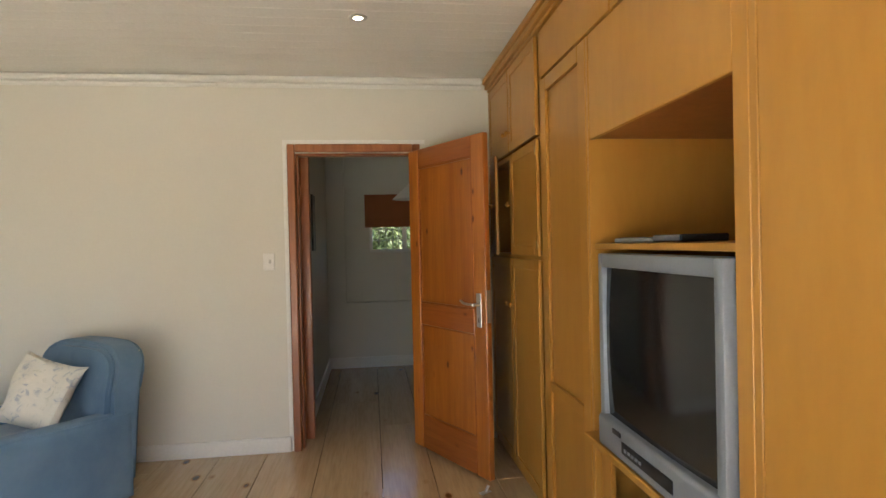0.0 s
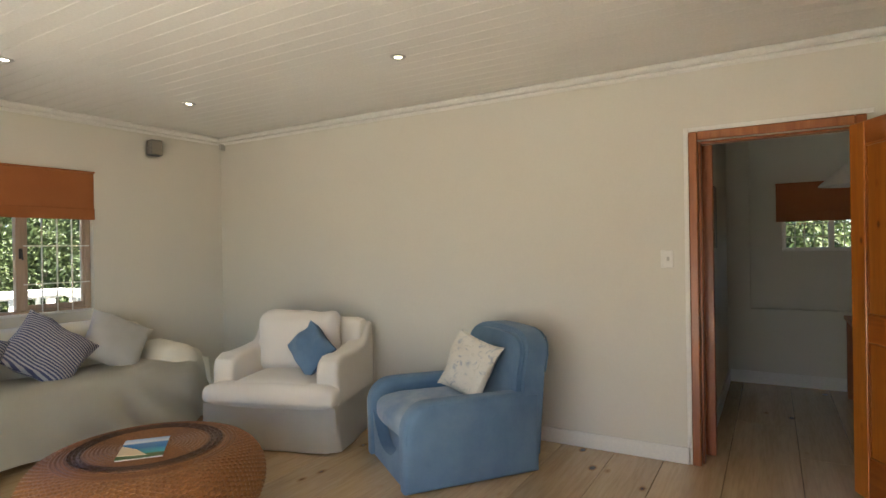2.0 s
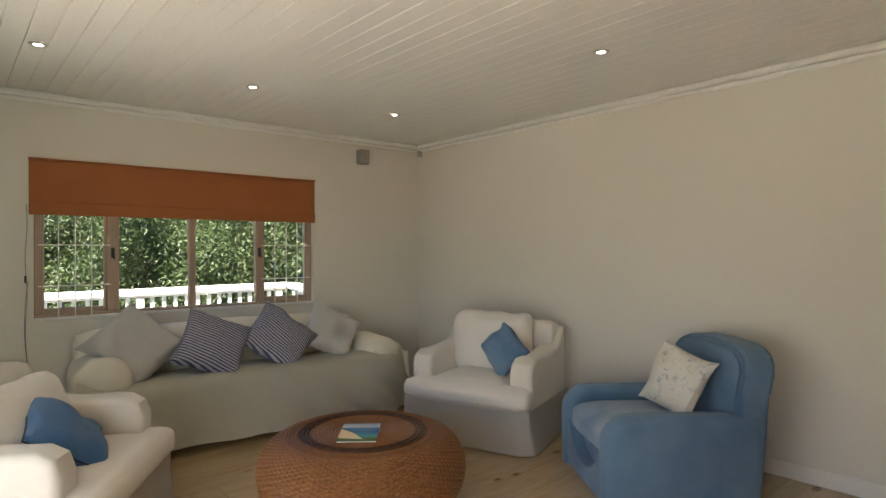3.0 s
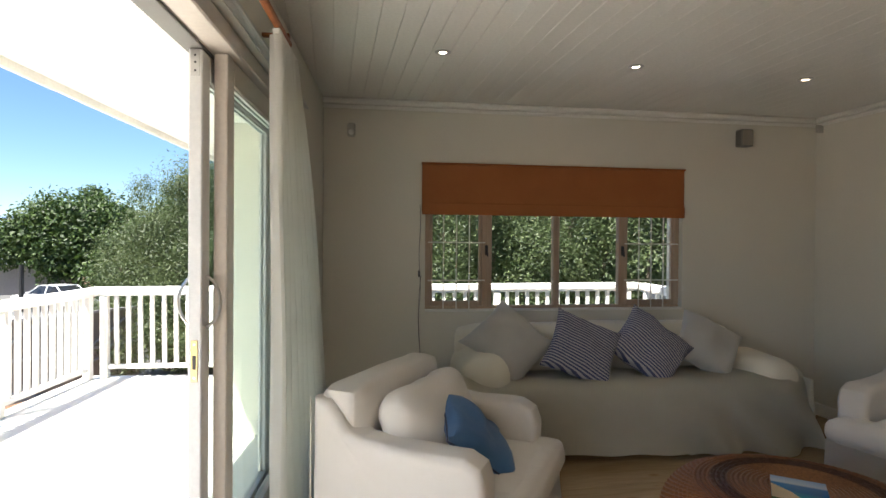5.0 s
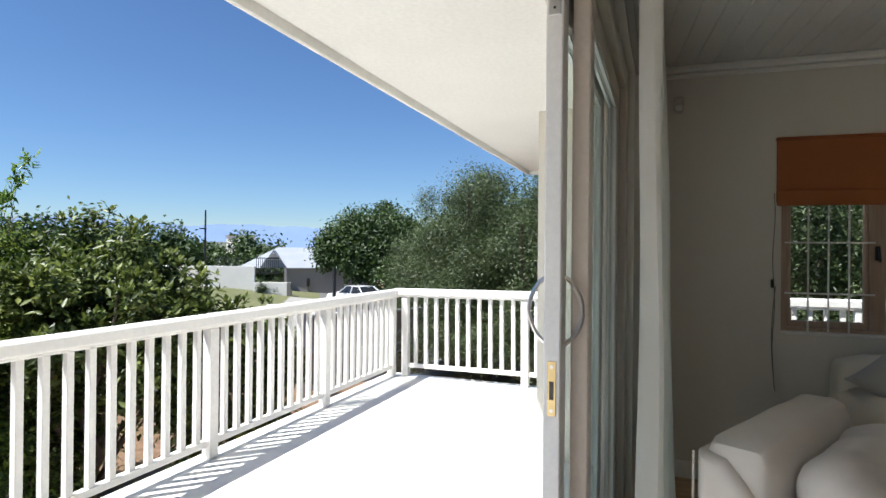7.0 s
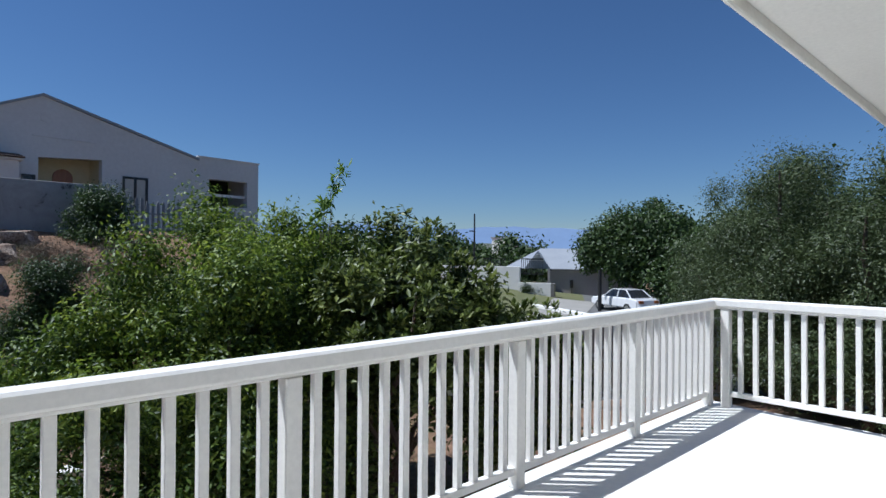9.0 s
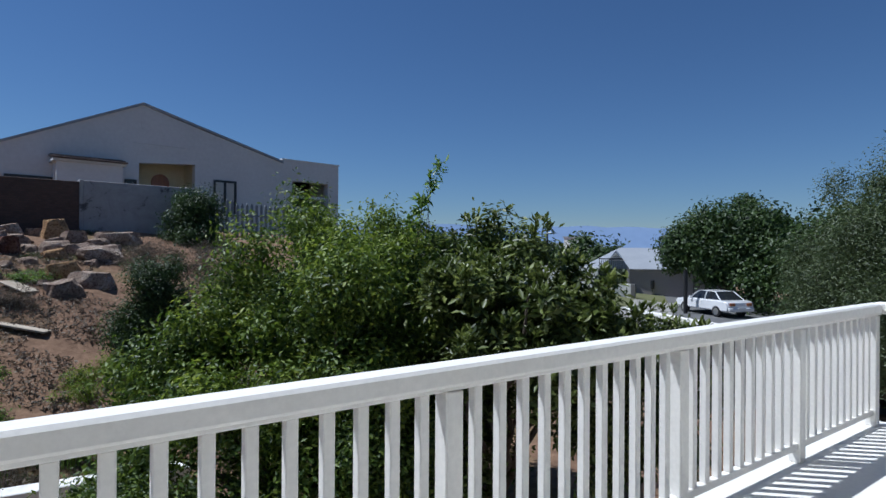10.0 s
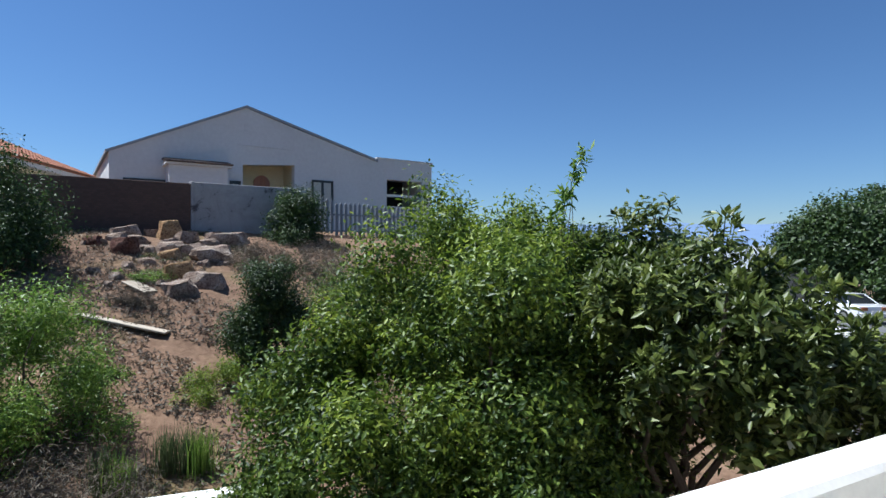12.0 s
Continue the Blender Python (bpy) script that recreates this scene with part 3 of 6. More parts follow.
def panel_door(name, parent, y0, y1, z0, z1, mat=None, knob=None, swing=0.0, stile=0.055):
    """A framed door on the cupboard front, hinged at y0 (the near side)."""
    mat = mat or CABW
    m = pose(CX - 0.002, y0, 0)
    w = y1 - y0
    if swing:
        m = pose(CX - 0.002, y1, 0, 0, 0, -swing) @ pose(0, -w, 0)
    d = part(name, boxes((-0.02, 0, 0, stile, z0, z1), (-0.02, 0, w - stile, w, z0, z1), (-0.02, 0, stile, w - stile, z0, z0 + stile), (-0.02, 0, stile, w - stile, z1 - stile, z1), bevel=0.003), mat, parent, m=m)
    part("panel", boxes((-0.014, -0.006, stile - 0.002, w - stile + 0.002, z0 + stile - 0.002, z1 - stile + 0.002)), mat, d)
    if knob:
        ky, kz = knob
        bm = bmesh.new()
        lathe(bm, [(0.006, 0.0), (0.006, 0.012), (0.013, 0.018), (0.015, 0.026), (0.011, 0.033), (0.003, 0.036)], 14)
        bmesh.ops.rotate(bm, verts=bm.verts, matrix=Matrix.Rotation(radians(-90), 3, "Y"))
        bmesh.ops.translate(bm, verts=bm.verts, vec=(-0.02, ky, kz))
        part("knob", bm, CABW, d, "turned wooden knob", smooth=True)
    return d


cup = thing("tall_cupboard", pose(0, 0, 0), "honey-coloured built-in cupboard with panelled doors, one ajar", "cupboard", "built-in cupboards")
for r in ((CX, CX + 0.02, 2.735, 2.775, 0.0, 2.452), (CX + 0.021, CB, 2.735, 2.755, 0.0, 2.452), (CX, CB, 3.905, 3.933, 0.0, 2.452), (CX + 0.005, CB, 2.756, 3.904, 0.0, 0.055), (CX + 0.002, CB, 2.776, 3.904, 1.295, 1.325), (CX + 0.002, CB, 2.776, 3.904, 1.905, 1.935), (CX + 0.002, CB, 2.776, 3.904, 2.42, 2.452), (CX, CX + 0.02, 3.325, 3.36, 0.056, 1.294), (CX, CX + 0.02, 3.325, 3.36, 1.936, 2.419), (CB - 0.015, CB, 2.756, 3.904, 0.056, 2.419)):
    part("carcass_panel", boxes(r, bevel=0.002), CABW, cup)
for y0, y1 in ((2.78, 3.335), (3.35, 3.90)):
    k = y1 - y0 - 0.035
    panel_door("door", cup, y0, y1, 0.06, 1.30, knob=(k if y0 < 3 else 0.035, 1.02))
    panel_door("door", cup, y0, y1, 1.32, 1.92, knob=(k if y0 < 3 else 0.035, 1.62), swing=0.0 if y0 < 3 else 9.0)
    panel_door("door", cup, y0, y1, 1.94, 2.44, knob=(k if y0 < 3 else 0.035, 2.05))
for z in (1.38, 1.86, 2.0, 2.38):
    part("hinge", boxes((CX - 0.026, CX - 0.022, 2.784, 2.79, z - 0.02, z + 0.02)), BRASS, cup, "small dull brass hinge")

mid = thing("narrow_cupboard", pose(0, 0, 0), "honey-coloured built-in cupboard with one tall framed panel", "cupboard", "built-in cupboards")
part("carcass", boxes((CX + 0.012, CB, 2.145, 2.734, 0.0, 2.20), bevel=0.002), CABW, mid)
part("frame", boxes((CX - 0.006, CX + 0.011, 2.66, 2.733, 0.0, 2.20), (CX - 0.006, CX + 0.011, 2.146, 2.23, 0.0, 2.20), (CX - 0.006, CX + 0.011, 2.231, 2.659, 0.0, 0.13), (CX - 0.006, CX + 0.011, 2.231, 2.659, 2.13, 2.20), (CX - 0.006, CX + 0.011, 2.231, 2.659, 0.66, 0.71), bevel=0.003), CABW, mid)

tvc = thing("tv_cupboard", pose(0, 0, 0), "honey-coloured cupboard with an open niche for the television", "cupboard", "built-in cupboards")
part("side_panel", boxes((CX - 0.006, CB, 2.118, 2.143, 0.0, 2.20), bevel=0.002), CABW, tvc)
part("side_panel", boxes((CX - 0.006, CB, 1.178, 1.236, 0.0, 2.20), bevel=0.002), CABW, tvc)
part("back_panel", boxes((CB - 0.02, CB, 1.237, 2.117, 0.0, 2.20)), CABSHADE, tvc, "back of the niche, reddish brown for the shade inside it")
part("upper_panel", boxes((CX - 0.004, CX + 0.016, 1.237, 2.117, 1.79, 2.20), bevel=0.003), CABW, tvc)
part("niche_ceiling", boxes((CX + 0.017, CB - 0.021, 1.237, 2.117, 1.795, 1.815)), CABSHADE, tvc)
part("shelf", boxes((CX + 0.01, CB - 0.021, 1.237, 2.117, 1.362, 1.384), bevel=0.002), CABW, tvc)
part("shelf", boxes((CX - 0.05, CB - 0.021, 1.237, 2.117, 0.62, 0.648), bevel=0.004), CABW, tvc, "shelf edge standing proud under the television")
part("shelf", boxes((CX + 0.03, CB - 0.021, 1.237, 2.117, 0.34, 0.36), bevel=0.002), CABW, tvc)
part("plinth", boxes((CX, CX + 0.02, 1.237, 2.117, 0.0, 0.10), (CX + 0.021, CB - 0.021, 1.237, 2.117, 0.08, 0.10), bevel=0.002), CABW, tvc)
part("divider", boxes((CX + 0.02, CX + 0.04, 2.03, 2.117, 0.101, 0.619), bevel=0.002), CABW, tvc)

side = thing("side_cupboard", pose(0, 0, 0), "honey-coloured built-in cupboard with a flat tall door", "cupboard", "built-in cupboards")
part("carcass", boxes((CX + 0.012, CB, 0.25, 1.176, 0.0, 2.20), bevel=0.002), CABW, side)
part("door", boxes((CX - 0.008, CX + 0.0115, 0.27, 1.145, 0.08, 2.195), bevel=0.003), CABW, side)
part("stile", boxes((CX - 0.006, CX + 0.0115, 1.150, 1.1765, 0.0, 2.20), bevel=0.002), CABW, side)

over = thing("upper_cupboard", pose(0, 0, 0), "honey-coloured row of low cupboards below the ceiling", "cupboard", "built-in cupboards")
part("carcass", boxes((CX + 0.012, CB, 0.25, 2.733, 2.203, 2.452), bevel=0.002), CABW, over)
for y0, y1 in ((0.26, 1.06), (1.07, 1.90), (1.91, 2.73)):
    part("door", boxes((CX - 0.008, CX + 0.0115, y0, y1, 2.21, 2.445), bevel=0.003), CABW, over)
bm = bmesh.new()
for d, z0, z1 in ((0.02, 2.4535, 2.475), (0.04, 2.4755, 2.51), (0.055, 2.5105, 2.548)):
    box(bm, CX - d, CB, 0.25, 3.93, z0, z1, bevel=0.004)
solid("cupboard_cornice", bm, CABW, pose(0, 0, 0), "honey-coloured moulded cornice on top of the cupboards", "cornice")

# television
tv = thing("television", pose(CX, 1.625, 0.648), "silver tube television with a dark screen in the niche", "television")
bm = bmesh.new()
W, H = 0.375, 0.70
box(bm, -0.03, 0.06, -W, -W + 0.04, 0, H, 0.008, 2)
box(bm, -0.03, 0.06, W - 0.04, W, 0, H, 0.008, 2)
box(bm, -0.03, 0.06, -W + 0.035, W - 0.035, H - 0.05, H, 0.008, 2)
box(bm, -0.045, 0.06, -W + 0.01, W - 0.01, 0.0, 0.115, 0.015, 3)
part("bezel", bm, SILVER, tv, smooth=True)
bm = bmesh.new()
box(bm, 0.061, 0.22, -0.35, 0.35, 0.03, H - 0.03, 0.02, 2)
box(bm, 0.221, 0.50, -0.24, 0.24, 0.05, 0.55, 0.05, 3)
part("tube_housing", bm, GREYP, tv, smooth=True)
bm = bmesh.new()
n = 14
gv = [[bm.verts.new((-0.024 + 0.009 * ((2 * i / n - 1) ** 2 + (2 * j / n - 1) ** 2) * 0.8, -W + 0.038 + (2 * W - 0.076) * i / n, 0.112 + (H - 0.158) * j / n)) for j in range(n + 1)] for i in range(n + 1)]
for i in range(n):
    for j in range(n):
        bm.faces.new((gv[i][j], gv[i + 1][j], gv[i + 1][j + 1], gv[i][j + 1]))
part("screen", bm, SCREEN, tv, "dark bulging glass screen", smooth=True)
panel = part("control_flap", boxes((-0.049, -0.0455, -0.16, 0.16, 0.035, 0.075), bevel=0.001), BLACKP, tv, "dark control flap")
for k in range(5):
    part("button", boxes((-0.052, -0.0492, 0.02 + k * 0.025, 0.035 + k * 0.025, 0.048, 0.058)), SILVER, panel)
part("name_badge", boxes((-0.049, -0.0455, 0.17, 0.23, 0.082, 0.098)), BLACKP, tv, "small dark badge")
remote = thing("remote_control", pose(CX + 0.09, 1.93, 1.384, 0, 0, 12), "slim silver and black remote control on the shelf", "remote control")
part("body", boxes((-0.025, 0.025, -0.10, 0.10, 0.0, 0.018), bevel=0.006), SILVER, remote)
part("keypad", boxes((-0.018, 0.018, -0.07, 0.08, 0.018, 0.0205), bevel=0.001), BLACKP, remote)
player = thing("disc_player", pose(CX + 0.13, 1.62, 1.384), "flat black and silver disc player on the shelf", "disc player")
part("body", boxes((-0.06, 0.10, -0.02, 0.15, 0.003, 0.026), bevel=0.004), BLACKP, player)
part("front", boxes((-0.064, -0.0605, -0.015, 0.145, 0.006, 0.023), bevel=0.001), SILVER, player)
deck_box = thing("video_recorder", pose(CX + 0.22, 1.66, 0.36), "black video recorder on the low shelf", "video recorder")
part("body", boxes((-0.12, 0.14, -0.2, 0.2, 0.004, 0.09), bevel=0.004), BLACKP, deck_box)
part("flap", boxes((-0.123, -0.1205, -0.12, 0.1, 0.05, 0.08)), GREYP, deck_box)
router = thing("decoder_box", pose(CX + 0.10, 1.95, 0.36), "small pale grey decoder on the low shelf", "decoder")
part("body", boxes((-0.05, 0.08, -0.07, 0.07, 0.003, 0.035), bevel=0.005), SILVER, router)

# the open panelled door
leaf = thing("panelled_door", pose(0.302, 3.925, 0, 0, 0, math.degrees(math.atan2(-0.73, 0.385))), "orange varnished knotty pine door standing open", "door")
LW, LH, TH = 0.815, 2.035, 0.04
for x0, x1 in ((0, 0.115), (LW - 0.115, LW)):
    part("stile", boxes((x0, x1, -TH, 0, 0.012, LH), bevel=0.004), PINE, leaf)
RAILW = wood("varnished_pine_rail", (0.43, 0.125, 0.02), (0.30, 0.075, 0.011), 0.3, (0.7, 12, 12), True, 0.35, 0.12, 2.6)
for z0, z1 in ((0.012, 0.235), (0.855, 1.0), (LH - 0.125, LH)):
    part("rail", boxes((0.1155, LW - 0.1155, -TH + 0.001, -0.001, z0, z1), bevel=0.004), RAILW, leaf)
for z0, z1 in ((0.236, 0.854), (1.001, LH - 0.126)):
    part("panel", boxes((0.1156, LW - 0.1156, -TH + 0.012, -0.012, z0, z1)), PINE, leaf, "flat pine panel")
    for sgn, y0 in ((-1, -TH), (1, 0.0)):
        part("bead", boxes((0.1157, 0.125, y0 - sgn * 0.0118, y0 - sgn * 0.002, z0, z1), (LW - 0.125, LW - 0.1157, y0 - sgn * 0.0118, y0 - sgn * 0.002, z0, z1), (0.1252, LW - 0.1252, y0 - sgn * 0.0118, y0 - sgn * 0.002, z0, z0 + 0.009), (0.1252, LW - 0.1252, y0 - sgn * 0.0118, y0 - sgn * 0.002, z1 - 0.009, z1)), RAILW, leaf)
for sgn, y0 in ((-1, -TH), (1, 0.0)):
    plate = part("handle_plate", boxes((LW - 0.085, LW - 0.04, y0, y0 + sgn * 0.006, 0.90, 1.10), bevel=0.002), STEEL, leaf, "polished steel handle plate")
    bm = rod(bmesh.new(), (LW - 0.062, y0 + sgn * 0.006, 1.035), (LW - 0.062, y0 + sgn * 0.05, 1.035), 0.009, 12)
    tube(bm, [(LW - 0.062, y0 + sgn * 0.05, 1.035), (LW - 0.11, y0 + sgn * 0.052, 1.037), (LW - 0.15, y0 + sgn * 0.05, 1.04), (LW - 0.185, y0 + sgn * 0.045, 1.052)], 0.008, 10)
    part("lever", bm, STEEL, plate, smooth=True)
    part("keyhole", boxes((LW - 0.066, LW - 0.059, y0 + sgn * 0.006, y0 + sgn * 0.0075, 0.93, 0.955)), BLACKP, plate)
part("latch_plate", boxes((LW, LW + 0.002, -0.032, -0.008, 0.93, 1.12)), STEEL, leaf)
for z in (0.25, 1.80):
    part("hinge", rod(bmesh.new(), (0.0, 0.006, z - 0.05), (0.0, 0.006, z + 0.05), 0.006, 10), BRASS, leaf)
stop = thing("door_stop", pose(0.60, 3.08, 0, 0, 0, 30), "small grey metal door stop on the floor", "door stop")
part("foot", boxes((-0.04, 0.03, -0.016, 0.016, 0, 0.006), bevel=0.002), STEEL, stop)
part("catch", rod(bmesh.new(), (0.0, 0, 0.005), (0.02, 0.0, 0.035), 0.009, 10), STEEL, stop)

# switch, speakers, downlights
sw = thing("light_switch", pose(-0.693, YN, 1.30), "white light switch plate on the wall", "light switch")
part("plate", boxes((-0.038, 0.038, -0.009, 0, -0.058, 0.058), bevel=0.003), TRIM, sw)
part("rocker", boxes((0.0, 0.016, -0.014, -0.0092, -0.012, 0.014), bevel=0.002), GREYC, sw)


GRILLE = mottled("speaker_cloth", (0.26, 0.235, 0.19), (0.30, 0.27, 0.22), 0.9, 3, 200, 0.2, 0.001)


def speaker(m, label):
    s = thing("wall_speaker", m, label, "speaker", "wall speakers")
    part("cabinet", boxes((-0.055, 0.055, -0.12, -0.035, -0.07, 0.07), bevel=0.008), GREYP, s)
    part("grille", boxes((-0.048, 0.048, -0.126, -0.1205, -0.063, 0.063), bevel=0.002), GRILLE, s)
    part("bracket", boxes((-0.02, 0.02, -0.0345, 0, -0.03, 0.03), bevel=0.003), BLACKP, s)


speaker(WEST @ pose(0, 1.50, 2.345, 0, 0, 90), "small grey loudspeaker high on the wall")
sensor = thing("motion_sensor", WEST @ pose(0, -1.733, 2.31, 0, 0, 90), "small pale alarm sensor high on the wall", "sensor")
part("body", boxes((-0.03, 0.03, -0.045, 0, -0.05, 0.05), bevel=0.01), GREYC, sensor)
bm = bmesh.new()
bmesh.ops.create_uvsphere(bm, u_segments=12, v_segments=8, radius=0.022, matrix=Matrix.Translation((0, -0.045, -0.02)))
part("lens", bm, TRIM, sensor, smooth=True)
clip = thing("cable_clip", pose(-4.93, YN - 0.05, 2.455), "small pale cable clip in the corner below the cornice", "cable clip")
part("body", boxes((-0.012, 0.012, -0.012, 0.049, -0.035, 0.03), bevel=0.003), GREYC, clip)

def downlight(x, y):
    d = thing("downlight", pose(x, y, ZC), "round white recessed ceiling light, switched on", "ceiling light", "ceiling downlights")
    part("ring", lathe(bmesh.new(), [(0.022, -0.001), (0.026, -0.007), (0.042, -0.006), (0.048, -0.0005)], 28, False), STEEL, d, smooth=True)
    part("bulb", lathe(bmesh.new(), [(0.0215, -0.002), (0.015, -0.004), (0.004, -0.005)], 20), LAMP, d, smooth=True)


for x, y in ((-0.04, 2.886), (-2.04, 2.886), (-4.02, 2.886), (-4.02, 1.663), (-4.02, 0.447)):
    downlight(x, y)

# roman blinds
def roman_blind(m, y0, y1, top, bottom, fold, label):
    b = thing("roman_blind", m, label, "blind", "roman blinds")
    part("cloth", boxes((0.012, 0.022, y0, y1, fold, top), bevel=0.002), BLIND, b)
    part("fold", boxes((0.023, 0.036, y0, y1, bottom, fold + 0.012), bevel=0.004), BLIND, b)
    part("fold", boxes((0.006, 0.0115, y0, y1, bottom + 0.02, fold + 0.002), bevel=0.002), BLIND, b)
    part("head_batten", boxes((0.003, 0.040, y0 - 0.003, y1 + 0.003, top, top + 0.014), bevel=0.002), BLIND, b)
    return b


rb = roman_blind(WEST, -1.19, 1.0, 2.065, 1.675, 1.755, "rust-brown roman blind drawn up over the wide window")
pts = [(0.03, -1.205 + 0.006 * math.sin(k), 1.75 - 1.15 * k / 14) for k in range(15)]
cord = part("cord", tube(bmesh.new(), pts, 0.0022, 6), GREYP, rb, "thin hanging cord")
part("cord", tube(bmesh.new(), [(0.031, -1.195 - 0.02 * math.sin(math.pi * k / 8), 1.2 - 0.62 * k / 8) for k in range(9)], 0.0022, 6), GREYP, rb)
part("cord_cleat", boxes((0.001, 0.022, -1.215, -1.20, 1.19, 1.24), bevel=0.003), BLACKP, rb)
roman_blind(pose(0, PY - 0.002, 0, 0, 0, -90), -0.07, 0.86, 1.965, 1.60, 1.68, "brown roman blind over the small window")

# curtain on its track
bm = bmesh.new()
nu, nz = 90, 26
cv = []
for j in range(nz + 1):
    s = j / nz
    z = 2.262 - (2.262 - 0.015) * s
    left = -0.06 - 0.06 * s
    right = -0.45 - 0.68 * (1 - (1 - s) ** 1.7)
    row = []
    for i in range(nu + 1):
        t = i / nu
        u = left + (right - left) * t
        a = 0.028 + 0.018 * s
        v = -0.408 + a * math.sin(t * 2 * math.pi * 8.5 + 0.7 * math.sin(3 * s + 5 * t)) + 0.012 * noise.noise((t * 6, s * 2.5, 0.3)) + 0.07 * s * t
        row.append(bm.verts.new((u, v, z)))
    cv.append(row)
for j in range(nz):
    for i in range(nu):
        bm.faces.new((cv[j][i], cv[j + 1][i], cv[j + 1][i + 1], cv[j][i + 1]))
bmesh.ops.solidify(bm, geom=bm.faces[:], thickness=0.003)
curtain = thing("curtain", SOUTH, "white cotton curtain gathered at the side of the sliding door", "curtain")
part("cloth", bm, CURT, curtain, smooth=True)
part("heading", boxes((-0.45, -0.06, -0.415, -0.385, 2.255, 2.28), bevel=0.004), CURT, curtain)
track = thing("curtain_track", SOUTH, "aluminium curtain track fixed above the sliding door", "curtain track")
part("rail", boxes((-1.2, 3.9, -0.499, -0.470, 2.236, 2.272), (-1.2, 3.9, -0.4695, -0.455, 2.232, 2.244), bevel=0.003), STEEL, track)
pole = thing("curtain_pole", SOUTH, "brown wooden curtain pole above the sliding door", "curtain pole")
part("pole", rod(bmesh.new(), (-0.30, -0.40, 2.298), (3.9, -0.40, 2.298), 0.016, 14), FRAMEW, pole, smooth=True)
for u in (-0.25, 1.6, 3.6):
    part("bracket", boxes((u - 0.012, u + 0.012, -0.499, -0.385, 2.31, 2.325), bevel=0.002), FRAMEW, pole)


# ---- seats ----
def smooth01(t):
    t = max(0.0, min(1.0, t))
    return t * t * (3 - 2 * t)


def sofa(m, L=2.56):
    s = thing("sofa", m, "long sofa under a cream cotton throw cover, below the window", "sofa")
    part("backrest", soft(bmesh.new(), 0.17, -0.12, 0.535, 0.24, L - 0.36, 0.60, 0.09, 11, (0.01, 0, 0.02), 0.012, 3, 1.0), SOFAC, s, smooth=True)
    part("seat", soft(bmesh.new(), 0.44, 0, 0.335, 0.60, L - 0.46, 0.30, 0.09, 11, (0.01, 0, 0.015), 0.012, 3.5, 2.0), SOFAC, s, smooth=True)
    for sy, hgt in ((-1, 0.665), (1, 0.60)):
        part("arm", soft(bmesh.new(), 0.40, sy * (L / 2 - 0.19), hgt / 2 + 0.08, 0.68, 0.36, hgt - 0.12, 0.155, 10, (0, 0, 0.01), 0.018, 3.0, 3.0 + sy), SOFAC, s, smooth=True)
    bm = bmesh.new()
    n, rows = 150, []
    prof = [(0.30, 0.505), (0.45, 0.512), (0.60, 0.515), (0.68, 0.512), (0.73, 0.50), (0.765, 0.475), (0.79, 0.44), (0.81, 0.39), (0.828, 0.33), (0.846, 0.27), (0.864, 0.21), (0.882, 0.15), (0.90, 0.09), (0.915, 0.035)]
    for j, (qx, qz) in enumerate(prof):
        drop = max(0.0, (0.48 - qz) / 0.45)
        out = []
        for i in range(n + 1):
            t = i / n
            py = -L / 2 + 0.02 + (L - 0.03) * t
            ends = smooth01((abs(2 * t - 1) - 0.80) / 0.2)
            fold = math.sin(38 * (t - 0.16 * drop) + 3 * noise.noise((t * 4, 0.0, 1.0)))
            gather = smooth01((t - 0.45) / 0.35) + 0.25
            px = qx + drop * (0.05 * gather * fold + 0.030 * noise.noise((t * 5, drop * 1.5, 4.0))) - 0.09 * drop * (1 - t) ** 2
            pz = qz + 0.012 * noise.noise((t * 9, qx * 5, 2.0)) * (1 - drop) + 0.05 * drop * (1 - t) * (1 if t < 0.6 else 0.4)
            px -= ends * 0.10 * (1 - 0.4 * drop) * (1 if t > 0.5 else 0.2)
            pz += ends * 0.05 * (1 - drop)
            out.append(bm.verts.new((px, py, max(pz, 0.014))))
        rows.append(out)
    for a, b in zip(rows[:-1], rows[1:]):
        for i in range(n):
            bm.faces.new((a[i], b[i], b[i + 1], a[i + 1]))
    bmesh.ops.solidify(bm, geom=bm.faces[:], thickness=0.006)
    part("throw_cover", bm, SOFAC, s, "cloth laid over the seat, hanging in folds to the floor", smooth=True)
    bm, rows = bmesh.new(), []
    for j in range(11):
        f = j / 10
        rows.append([bm.verts.new((0.10 + 0.68 * i / 40, L / 2 - 0.02 + 0.03 * f + f * 0.022 * math.sin(i * 1.1 + 1.5 * f), 0.50 - 0.486 * f)) for i in range(41)])
    for a, b in zip(rows[:-1], rows[1:]):
        for i in range(40):
            bm.faces.new((a[i], a[i + 1], b[i + 1], b[i]))
    bmesh.ops.solidify(bm, geom=bm.faces[:], thickness=0.006)
    part("side_drape", bm, SOFAC, s, smooth=True)
    part("underframe", boxes((0.10, 0.66, -L / 2 + 0.08, L / 2 - 0.08, 0.06, 0.24)), JOINT, s, "dark frame under the cover")
    for fx in (0.14, 0.60):
        for fy in (-L / 2 + 0.14, L / 2 - 0.14):
            part("foot", rod(bmesh.new(), (fx, fy, 0), (fx, fy, 0.061), 0.03, 12), FRAMEW, s)
    return s


sofa(WEST @ pose(0.0, 0.28, 0))


def cushion(name, m, w, h, t, mat, label, seed, trim=None, frill=False):
    c = thing(name, m, label, "cushion", "scatter cushions")
    part("cover", pillow_mesh(w, h, t, seed), mat, c, smooth=True)
    if trim:
        part("piping", piping(bmesh.new(), w, h), trim, c, "corded edge", smooth=True)
    return c


